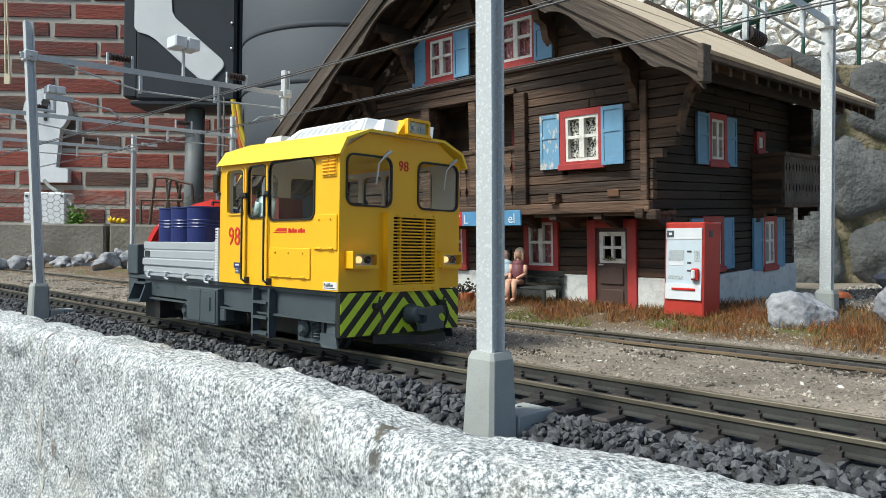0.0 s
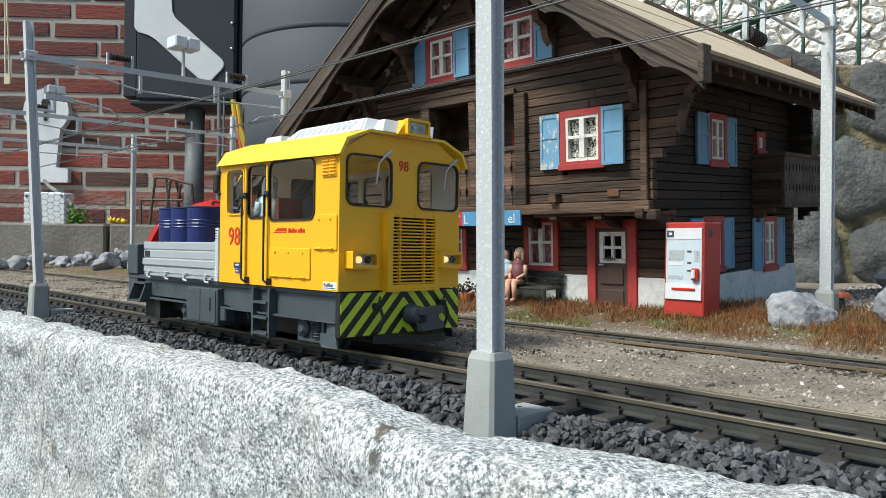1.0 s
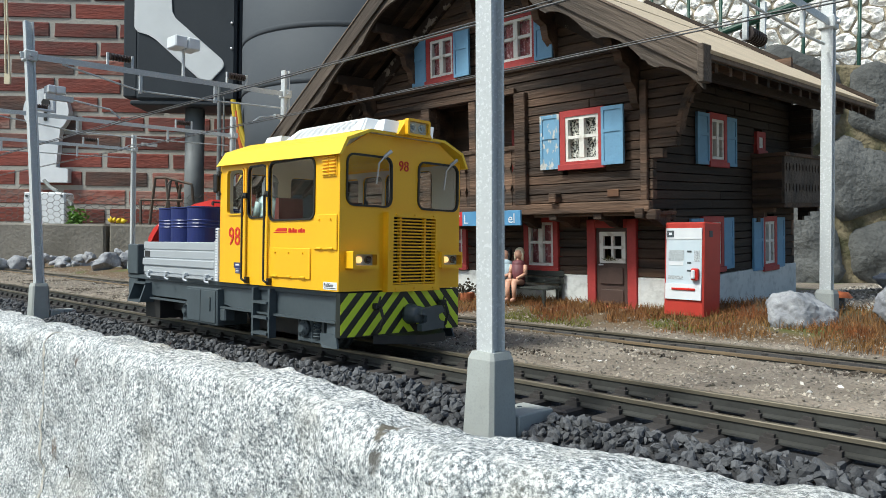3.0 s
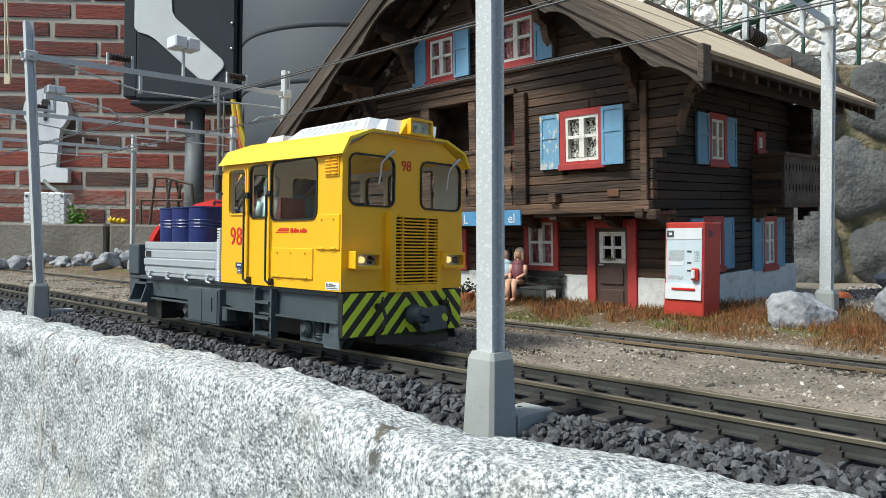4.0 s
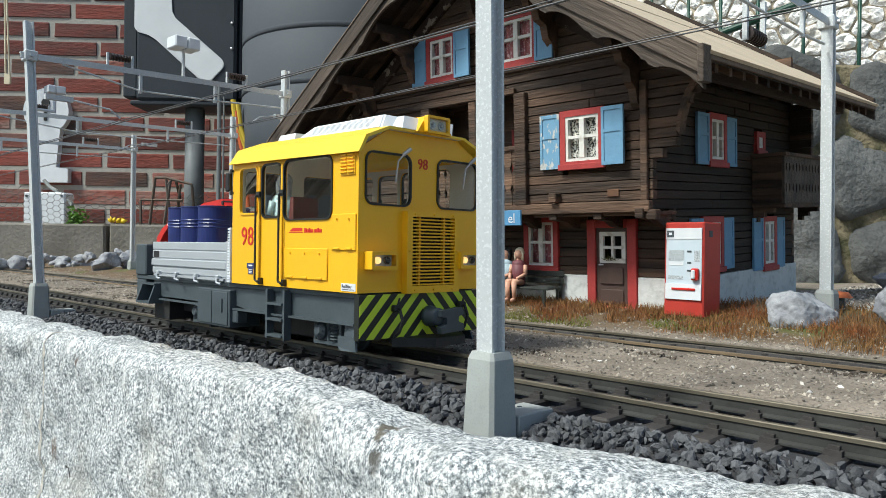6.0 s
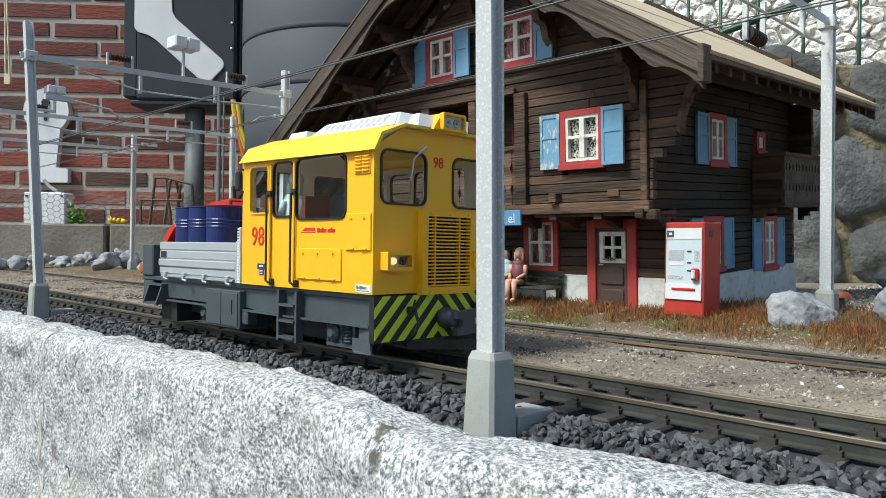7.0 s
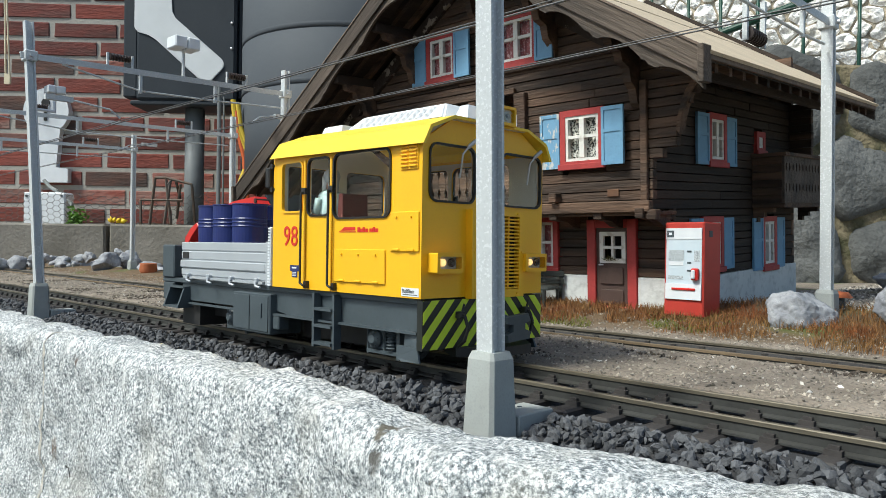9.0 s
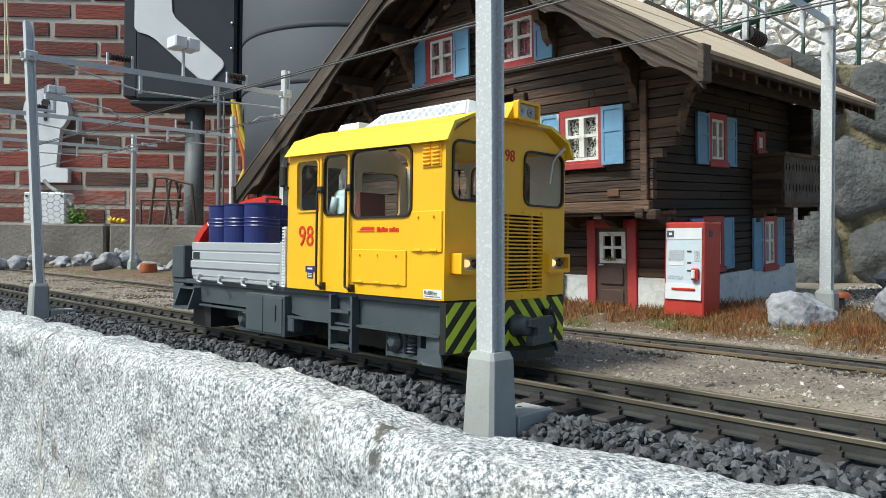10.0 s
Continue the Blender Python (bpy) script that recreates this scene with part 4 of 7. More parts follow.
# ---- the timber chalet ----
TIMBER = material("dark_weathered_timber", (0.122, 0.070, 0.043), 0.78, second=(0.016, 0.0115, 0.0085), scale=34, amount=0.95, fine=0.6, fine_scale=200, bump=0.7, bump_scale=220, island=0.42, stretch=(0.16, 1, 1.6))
# end wall and roof underside: the eave shade is put into this darker colour
TIMBER_DARK_SHADE = material("dark_weathered_timber_with_shade", (0.044, 0.027, 0.017), 0.8, second=(0.011, 0.008, 0.006), scale=30, amount=0.9, fine=0.45, fine_scale=180, bump=0.5, bump_scale=220, island=0.32, stretch=(1, 0.18, 1.6))
def verge_timber(name, turn):
    return material(name, (0.115, 0.088, 0.068), 0.8, second=(0.036, 0.028, 0.022), scale=34, amount=0.9, fine=0.5, fine_scale=220, bump=0.7, bump_scale=260, stretch=(0.12, 1, 1.5), turn=turn)


VERGE = verge_timber("grey_brown_verge_timber", radians(-31.5))
VERGE_L = verge_timber("grey_brown_verge_timber_of_the_other_slope", radians(32.3))
FLAKING = material("dark_timber_with_pale_flakes", (0.035, 0.022, 0.015), 0.8, second=(0.30, 0.25, 0.20), scale=75, amount=0.85, lo=0.57, hi=0.63, bump=0.6, bump_scale=150)
ROOF_EDGE = material("brown_weathered_roof_edge", (0.20, 0.15, 0.115), 0.85, second=(0.10, 0.075, 0.058), scale=40, amount=0.7, bump=0.4, bump_scale=200)
ROOF_TAN = material("tan_roof_boarding", (0.58, 0.48, 0.35), 0.85, second=(0.46, 0.38, 0.28), scale=14, amount=0.6, fine=0.25, fine_scale=200, bump=0.2, bump_scale=200)
PLASTER = material("flaking_white_plaster", (0.72, 0.73, 0.71), 0.8, second=(0.58, 0.60, 0.59), scale=25, amount=0.6, fine=0.35, fine_scale=120, bump=0.3, bump_scale=150)
RED_WOOD = material("faded_red_paint", (0.44, 0.050, 0.045), 0.6, second=(0.30, 0.035, 0.035), scale=60, amount=0.6, fine=0.2, fine_scale=250, bump=0.2, bump_scale=250)
BLUE_WOOD = material("flaking_sky_blue_paint", (0.17, 0.35, 0.52), 0.6, second=(0.13, 0.27, 0.42), scale=40, amount=0.6, fine=0.15, fine_scale=200, bump=0.15, bump_scale=250)
BLUE_WORN = material("worn_sky_blue_paint", (0.17, 0.35, 0.52), 0.65, second=(0.60, 0.58, 0.52), scale=190, amount=0.9, lo=0.545, hi=0.58, fine=0.2, fine_scale=220, bump=0.2, bump_scale=250, stretch=(1, 1, 0.45))
WHITE_WOOD = material("chipped_white_paint", (0.74, 0.73, 0.68), 0.6, second=(0.46, 0.42, 0.36), scale=90, amount=0.7, lo=0.56, hi=0.64, bump=0.2, bump_scale=250)
BROWN_DOOR = material("brown_door_paint", (0.085, 0.052, 0.042), 0.6, second=(0.06, 0.036, 0.03), scale=60, amount=0.6, fine=0.2, bump=0.2, bump_scale=250)
LACE = material("white_lace", (0.66, 0.64, 0.60), 0.9, second=(0.035, 0.035, 0.035), scale=420, amount=1.0, lo=0.48, hi=0.54)
PINK = material("pink_checked_curtain", (0.46, 0.16, 0.17), 0.9, second=(0.70, 0.45, 0.45), scale=260, amount=0.8, lo=0.55, hi=0.6)
# black sheets behind the panes stand in for the shade of unlit rooms
ROOM_SHADE = material("unlit_room_black", (0.012, 0.011, 0.010), 0.9)

HO = pose(0.008, 0.34, 0.0, 3.0, 0, 0)
house = thing("chalet", "dark weathered timber chalet with sky blue shutters and tan roof", "house", HO)
RIDGE, EAVE_R, EAVE_L, VERGE_Y, BACK_Y = (-0.240, 0.459), (0.097, 0.252), (-0.700, 0.168), -0.072, 0.432


def roof_z(x):
    if x > RIDGE[0]:
        return RIDGE[1] - (x - RIDGE[0]) * (RIDGE[1] - EAVE_R[1]) / (EAVE_R[0] - RIDGE[0])
    return RIDGE[1] - (RIDGE[0] - x) * (RIDGE[1] - EAVE_L[1]) / (RIDGE[0] - EAVE_L[0])


def wing(z):
    """How far the stepped log ends reach past the corner, by height."""
    for top, reach in ((0.128, 0.000), (0.171, 0.006), (0.183, 0.018), (0.197, 0.033), (0.208, 0.037), (0.220, 0.041), (0.232, 0.047), (0.244, 0.055)):
        if z < top:
            return reach
    return 0.064


LEFT = -0.50
UP_HOLES = [(-0.3215, 0.2935, -0.2680, 0.3540), (-0.2010, 0.2935, -0.1390, 0.3540), (-0.1065, 0.1680, -0.0510, 0.2300), (-0.317, 0.128, -0.172, 0.260)]
LOW_HOLES = [(-0.1975, 0.0465, -0.1470, 0.1120), (-0.104, -0.03, -0.039, 0.1085), (-0.36, 0.0465, -0.30, 0.112)]
rnd = random.Random(11)


def spans(z0, z1, lo, hi, holes):
    cuts = [(a, c) for a, b, c, d in holes if b < z1 - 0.001 and d > z0 + 0.001]
    out, x = [], lo
    for a, c in sorted(cuts):
        if a > x:
            out.append((x, min(a, hi)))
        x = max(x, c)
    if x < hi:
        out.append((x, hi))
    return [(a, b) for a, b in out if b - a > 0.004]


def clad(parent, rows, axis, face, lo_hi, holes, mat, thick=0.009):
    """Horizontal boards as single pieces on a wall; axis x: wall along x facing -y, axis y: wall along y facing +x."""
    for z0, z1 in rows:
        lo, hi = lo_hi(z0, z1)
        for a, b in spans(z0, z1, lo, hi, holes):
            cuts = [a, b]
            if b - a > 0.2:
                cuts.insert(1, a + (b - a) * rnd.uniform(0.35, 0.65))
            for p, q in zip(cuts, cuts[1:]):
                d = rnd.uniform(-0.0007, 0.0007)
                bm = bmesh.new()
                if axis == "x":
                    box(bm, p + 0.0003, q - 0.0003, face + d, face + thick, z0 + 0.0004, z1 - 0.0004, 0.0005)
                else:
                    box(bm, face - thick, face - d, p + 0.0003, q - 0.0003, z0 + 0.0004, z1 - 0.0004, 0.0005)
                ob = part("plank", bm, mat, parent)
                ob.rotation_euler = (0, rnd.uniform(-0.002, 0.002), 0) if axis == "x" else (0, 0, 0)


def rows_between(z0, z1, h):
    out, z = [], z0
    while z < z1 - 0.002:
        k = min(z1, z + h * rnd.uniform(0.9, 1.1))
        out.append((z, k))
        z = k
    return out


# walls: inner shells with real openings, boards outside them
def build_house_shell():
    bm = bmesh.new()
    outer = [(LEFT, 0.118), (0.0, 0.118), (0.0, roof_z(0.0) - 0.014), (RIDGE[0], RIDGE[1] - 0.016), (LEFT, roof_z(LEFT) - 0.014)]
    panel(bm, outer, [rounded(a, b, c, d, 0.001, 1) for a, b, c, d in UP_HOLES], lambda x, z: (x, 0.0085, z), (0, 0.006, 0))
    up = part("upper_wall", bm, TIMBER, house)
    bm = bmesh.new()
    outer = [(LEFT, -0.03), (-0.1045, -0.03), (-0.1045, 0.1085), (-0.0385, 0.1085), (-0.0385, -0.03), (0.0, -0.03), (0.0, 0.121), (LEFT, 0.121)]
    panel(bm, outer, [rounded(a, b, c, d, 0.001, 1) for a, b, c, d in (LOW_HOLES[0], LOW_HOLES[2])], lambda x, z: (x, 0.0535, z), (0, 0.006, 0))
    low = part("lower_wall", bm, TIMBER, house)
    bm = bmesh.new()
    side_holes = [(0.135, 0.170, 0.180, 0.229), (0.290, 0.038, 0.335, 0.106), (0.118, 0.046, 0.170, 0.108), (0.272, 0.190, 0.297, 0.216)]
    # the lower part stands back under the upper storey
    panel(bm, [(0.054, -0.03), (0.408, -0.03), (0.408, 0.262), (0.009, 0.262), (0.009, 0.118), (0.054, 0.118)],
          [rounded(a, b, c, d, 0.001, 1) for a, b, c, d in side_holes], lambda y, z: (-0.0085, y, z), (-0.006, 0, 0))
    side = part("end_wall", bm, TIMBER_DARK_SHADE, house)
    bm = bmesh.new()
    box(bm, LEFT, 0.0, 0.400, 0.408, -0.03, 0.33)
    box(bm, LEFT, LEFT + 0.008, 0.01, 0.40, 0.118, 0.27)
    box(bm, LEFT, LEFT + 0.008, 0.05, 0.40, -0.03, 0.118)
    part("back_wall", bm, TIMBER, house)
    bm = bmesh.new()
    box(bm, LEFT, -0.009, 0.004, 0.40, 0.1165, 0.1225)
    box(bm, LEFT, -0.009, 0.010, 0.40, 0.262, 0.268)
    part("storey_floor", bm, TIMBER, house)
    rows = rows_between(0.1180, 0.440, 0.0103)
    clad(up, rows, "x", 0.0, lambda a, b: (max(LEFT, -0.69 + max(0, (b + 0.016 - EAVE_L[1])) / 0.633), min(wing((a + b) / 2), RIDGE[0] + (RIDGE[1] - b - 0.014) / 0.615)), UP_HOLES, TIMBER)
    clad(low, rows_between(0.0430, 0.1180, 0.0100), "x", 0.0450, lambda a, b: (LEFT, 0.0), LOW_HOLES, TIMBER)
    clad(side, rows_between(0.1180, 0.262, 0.0103), "y", 0.0, lambda a, b: (0.0095, 0.408), side_holes, TIMBER_DARK_SHADE)
    clad(side, rows_between(0.0400, 0.1180, 0.0100), "y", 0.0, lambda a, b: (0.055, 0.408), side_holes, TIMBER_DARK_SHADE)
    back = part("back_wing", boxm(0.0, 0.010, 0.400, 0.408, 0.190, 0.262), TIMBER, house)
    clad(back, rows_between(0.1900, 0.262, 0.0103), "x", 0.391, lambda a, b: (0.0, 0.030), [], TIMBER)
    # arched brace between the stepped log ends and the end wall
    bm = bmesh.new()
    line = [(0.0375, 0.192), (0.0390, 0.206), (0.0425, 0.219), (0.0480, 0.231), (0.0555, 0.241), (0.0650, 0.248), (0.0700, 0.250)]
    pts = line + [(u - 0.0035, v + 0.0045) for u, v in reversed(line)]
    prism(bm, [(u, -0.0040, v) for u, v in pts], (0, 0.012, 0))
    part("arched_brace", bm, TIMBER, house, "dark arched timber brace under the eaves")
    # white plinth
    bm = bmesh.new()
    for a, b in ((LEFT, -0.1045), (-0.0385, 0.0015)):
        box(bm, a, b, 0.0432, 0.0540, -0.03, 0.0425, 0.0008)
    part("plinth", bm, PLASTER, house, "flaking white plaster plinth")
    bm = bmesh.new()
    box(bm, -0.009, 0.0025, 0.0545, 0.410, -0.03, 0.0395, 0.0008)
    part("plinth", bm, PLASTER, house, "flaking white plaster plinth")
    # belts, posts, beam ends
    def beam(name, *b):
        return part(name, boxm(*b, 0.0008), TIMBER, house)
    beam("belt_beam", LEFT, -0.002, -0.0045, 0.0, 0.2860, 0.2925)
    beam("belt_beam", LEFT, -0.172, -0.0060, 0.0, 0.2600, 0.2670)
    beam("sill_beam", LEFT, 0.004, -0.0060, 0.004, 0.1155, 0.1275)
    beam("sill_beam", -0.15, 0.006, 0.0, 0.050, 0.1120, 0.1165)
    beam("corner_post", -0.0065, 0.0015, -0.0050, 0.0, 0.1275, 0.252)
    beam("loggia_post", -0.1725, -0.1560, -0.0065, 0.006, 0.1275, 0.2600)
    beam("loggia_post", -0.3330, -0.3170, -0.0065, 0.006, 0.1275, 0.2600)
    beam("loggia_post", -0.2480, -0.2360, -0.0045, 0.006, 0.1275, 0.2600)
    for x in (-0.004, -0.060, -0.120, -0.175, -0.235, -0.30, -0.36):
        bm = bmesh.new()
        prism(bm, [(x - 0.005, -0.003, 0.1155), (x - 0.005, 0.045, 0.1155), (x - 0.005, 0.045, 0.0980), (x - 0.005, 0.030, 0.1000), (x - 0.005, 0.018, 0.1060), (x - 0.005, -0.003, 0.1090)], (0.010, 0, 0))
        part("console_bracket", bm, TIMBER, house)
    bm = bmesh.new()
    box(bm, 0.001, 0.012, -0.006, 0.004, 0.1075, 0.118, 0.001)
    box(bm, -0.012, -0.002, -0.008, 0.004, 0.1090, 0.120, 0.001)
    part("beam_end", bm, TIMBER, house)
    bm = bmesh.new()
    box(bm, -0.1195, -0.1095, -0.0120, 0.0, 0.1285, 0.1395, 0.001)
    part("beam_end", bm, TIMBER, house)
    # pale repair patch
    bm = bmesh.new()
    box(bm, -0.0480, -0.0340, -0.0016, 0.0, 0.1330, 0.1405, 0.0003)
    part("repair_board", bm, material("fresh_brown_wood", (0.14, 0.065, 0.032), 0.7, second=(0.10, 0.05, 0.028), scale=80, amount=0.6), house)
    # loggia: back wall, rail boards with cut-outs
    bm = bmesh.new()
    panel(bm, [(-0.335, 0.118), (-0.150, 0.118), (-0.150, 0.268), (-0.335, 0.268)], [rounded(-0.222, 0.165, -0.180, 0.225, 0.001, 1)], lambda x, z: (x, 0.055, z), (0, 0.006, 0))
    box(bm, -0.336, -0.330, 0.009, 0.055, 0.118, 0.268)
    box(bm, -0.156, -0.150, 0.009, 0.055, 0.118, 0.268)
    part("loggia_wall", bm, TIMBER, house)
    part("loggia_handrail", boxm(-0.317, -0.172, -0.0060, 0.003, 0.1930, 0.1985, 0.0008), TIMBER, house)
    x = -0.3165
    while x < -0.173:
        bm = bmesh.new()
        w = 0.0125
        outer = [(x + 0.0003, 0.128), (x + w - 0.0003, 0.128)]
        for c in (0.146, 0.172):
            outer += [(x + w - 0.0003, c - 0.007), (x + w - 0.0030, c), (x + w - 0.0003, c + 0.007)]
        outer += [(x + w - 0.0003, 0.193), (x + 0.0003, 0.193)]
        for c in (0.172, 0.146):
            outer += [(x + 0.0003, c + 0.007), (x + 0.0030, c), (x + 0.0003, c - 0.007)]
        prism(bm, [(a, -0.0035, b) for a, b in outer], (0, 0.003, 0))
        part("rail_board", bm, TIMBER, house)
        x += w
    # side balcony
    by0, by1, bx = 0.262, 0.436, 0.041
    bal = part("balcony_floor", boxm(0.0, bx, by0, by1, 0.1180, 0.1240, 0.0008), TIMBER, house)
    for k in range(15):
        y0 = by0 + k * (by1 - by0) / 15
        bm = bmesh.new()
        panel(bm, [(y0 + 0.0003, 0.124), (y0 + 0.0115, 0.124), (y0 + 0.0115, 0.1825), (y0 + 0.0003, 0.1825)],
              [[(y0 + 0.0060 + 0.0026 * q, c + 0.0062 * w) for q, w in ((0, -1), (0.7, -0.5), (1, 0), (0.7, 0.5), (0, 1), (-0.7, 0.5), (-1, 0), (-0.7, -0.5))] for c in (0.143, 0.169)], lambda y, z: (bx - 0.003, y, z), (0.003, 0, 0))
        part("rail_board", bm, VERGE, bal)
    for k in range(6):
        part("end_log", boxm(0.0, bx - 0.0032, by0, by0 + 0.005, 0.1243 + k * 0.0097, 0.1336 + k * 0.0097, 0.0006), TIMBER, bal)
    part("balcony_handrail", boxm(0.0, bx + 0.003, by0 - 0.003, by0 + 0.004, 0.1825, 0.187, 0.0006), TIMBER, bal)
    part("balcony_handrail", boxm(bx - 0.004, bx + 0.003, by0 + 0.004, by1, 0.1825, 0.187, 0.0006), TIMBER, bal)
    for y in (by0 + 0.004, by1 - 0.012):
        bm = bmesh.new()
        prism(bm, [(0.0, y, 0.118), (0.026, y, 0.118), (0.026, y, 0.112), (0.014, y, 0.112), (0.014, y, 0.106), (0.006, y, 0.106), (0.006, y, 0.100), (0.0, y, 0.100)], (0, 0.009, 0))
        part("balcony_bracket", bm, TIMBER, bal)


build_house_shell()


def build_roof():
    th = 0.011
    for (ex, ez), nm in ((EAVE_R, "roof_slope"), (EAVE_L, "roof_slope")):
        bm = bmesh.new()
        prism(bm, [(RIDGE[0], VERGE_Y, RIDGE[1]), (ex, VERGE_Y, ez), (ex, VERGE_Y, ez - th * 0.6), (RIDGE[0], VERGE_Y, RIDGE[1] - th * 1.1)], (0, BACK_Y - VERGE_Y, 0))
        roof = part(nm, bm, TIMBER_DARK_SHADE, house, "boarded underside of the roof with eave shade in its colour")
        # tan covering boards running from verge to verge, lapped
        L = Vector((ex - RIDGE[0], 0, ez - RIDGE[1]))
        up = Vector((-L.z, 0, L.x)).normalized()
        if up.z < 0:
            up = -up
        n = 2
        for k in range(n):
            a = Vector((RIDGE[0], 0, RIDGE[1])) + L * (k / n) + up * 0.0004
            b = Vector((RIDGE[0], 0, RIDGE[1])) + L * ((k + 1.02) / n) + up * 0.0010
            bm = bmesh.new()
            prism(bm, [(a.x, VERGE_Y + 0.001, a.z), (b.x, VERGE_Y + 0.001, b.z), (b.x + up.x * 0.0032, VERGE_Y + 0.001, b.z + up.z * 0.0032), (a.x + up.x * 0.003, VERGE_Y + 0.001, a.z + up.z * 0.003)], (0, BACK_Y - VERGE_Y - 0.002, 0))
            part("roofing_strip", bm, ROOF_TAN, roof, "tan roofing strip")
        # scalloped verge boards at both ends
        for y0, y1 in ((VERGE_Y - 0.0035, VERGE_Y), (BACK_Y, BACK_Y + 0.0035)):
            m, wave = 96, 5.5
            wood = VERGE if ex > RIDGE[0] else VERGE_L
            top = [Vector((RIDGE[0], 0, RIDGE[1] - 0.0012)) + L * (i / m) for i in range(m + 1)]
            low = []
            for i in range(m + 1):
                u = (i / m * wave + 0.25) % 1.0
                # ogee curves with a small nib between them
                cut = 0.0085 * math.sin(math.pi * u / 0.80) ** 0.75 if u < 0.80 else (0.0025 if u < 0.88 else 0.0)
                low.append(top[i] - Vector((0, 0, 1)) * ((0.0330 if y0 < 0 else 0.0200) - cut))
            bm = bmesh.new()
            for i in range(m):
                prism(bm, [(top[i].x, y0, top[i].z), (top[i + 1].x, y0, top[i + 1].z), (low[i + 1].x, y0, low[i + 1].z), (low[i].x, y0, low[i].z)], (0, y1 - y0, 0))
            bmesh.ops.remove_doubles(bm, verts=bm.verts, dist=0.00002)
            part("verge_board", bm, wood, roof, "grey-brown scalloped verge board")
            bm = bmesh.new()
            a, b = top[0], top[-1]
            prism(bm, [(a.x, y0 - 0.003, a.z + 0.0055), (b.x, y0 - 0.003, b.z + 0.0055), (b.x, y0 - 0.003, b.z - 0.0175), (a.x, y0 - 0.003, a.z - 0.0175)], (0, 0.0065, 0))
            part("verge_trim", bm, wood, roof)
            bm = bmesh.new()
            rise = 0.0075 if y0 < 0 else 0.0120
            prism(bm, [(a.x, y0 - 0.0042, a.z + rise), (b.x, y0 - 0.0042, b.z + rise), (b.x, y0 - 0.0042, b.z + 0.0055), (a.x, y0 - 0.0042, a.z + 0.0055)], (0, 0.0085, 0))
            part("verge_cap", bm, ROOF_EDGE if y0 < 0 else TIMBER_DARK_SHADE, roof)
        bm = bmesh.new()
        s = 1 if ex > RIDGE[0] else -1
        box(bm, *sorted((ex - s * 0.002, ex + s * 0.004)), VERGE_Y - 0.012, VERGE_Y + 0.004, ez - 0.0265, ez + 0.0065, 0.0008)
        part("verge_foot", bm, VERGE, roof)
        # worn edge of the covering along the eaves
        bm = bmesh.new()
        prism(bm, [(ex + s * 0.0006, VERGE_Y + 0.004, ez + 0.0035), (ex + s * 0.0030, VERGE_Y + 0.004, ez + 0.0022), (ex + s * 0.0030, VERGE_Y + 0.004, ez - 0.0050), (ex + s * 0.0006, VERGE_Y + 0.004, ez - 0.0050)], (0, BACK_Y - VERGE_Y - 0.008, 0))
        part("eaves_board", bm, ROOF_EDGE, roof, "worn brown eaves edge")
        # flaking plank along the top of the gable wall
        bm = bmesh.new()
        a, b = Vector((RIDGE[0], -0.006, RIDGE[1] - 0.030)) + L * 0.05, Vector((RIDGE[0], -0.006, RIDGE[1] - 0.030)) + L * (0.62 if s > 0 else 0.80)
        prism(bm, [a, b, b - Vector((0, 0, 0.018)), a - Vector((0, 0, 0.018))], (0, 0.0055, 0))
        part("gable_plank", bm, FLAKING, house, "dark gable plank with pale flaking patches")
        # rafters under the eaves
        slope = L.normalized()
        y = VERGE_Y + 0.030
        while y < BACK_Y - 0.01:
            bm = bmesh.new()
            e = Vector((ex, y, ez - th * 0.7)) - slope * 0.006
            r0 = Vector((RIDGE[0], y, RIDGE[1] - th * 1.1))
            prism(bm, [r0, e, e - Vector((0, 0, 0.008)), r0 - Vector((0, 0, 0.009))], (0, 0.0065, 0))
            part("rafter", bm, TIMBER, roof)
            y += 0.0300
    # purlins with carved brackets on the gable
    for x in (-0.435, -0.350, RIDGE[0], -0.115, -0.012, 0.055):
        z = roof_z(x) - 0.020
        part("purlin", boxm(x - 0.005, x + 0.005, VERGE_Y + 0.003, BACK_Y - 0.004, z - 0.012, z - 0.0005, 0.0008), TIMBER_DARK_SHADE, house)
        if x > 0.03:
            continue
        bm = bmesh.new()
        pts = [(-0.056, z - 0.012), (-0.001, z - 0.012), (-0.001, z - 0.075), (-0.006, z - 0.070), (-0.010, z - 0.056), (-0.018, z - 0.050), (-0.022, z - 0.036), (-0.034, z - 0.032), (-0.038, z - 0.022), (-0.052, z - 0.020)]
        prism(bm, [(x - 0.0045, y, q) for y, q in pts], (0.009, 0, 0))
        part("gable_bracket", bm, TIMBER, house, "carved timber gable bracket")


build_roof()


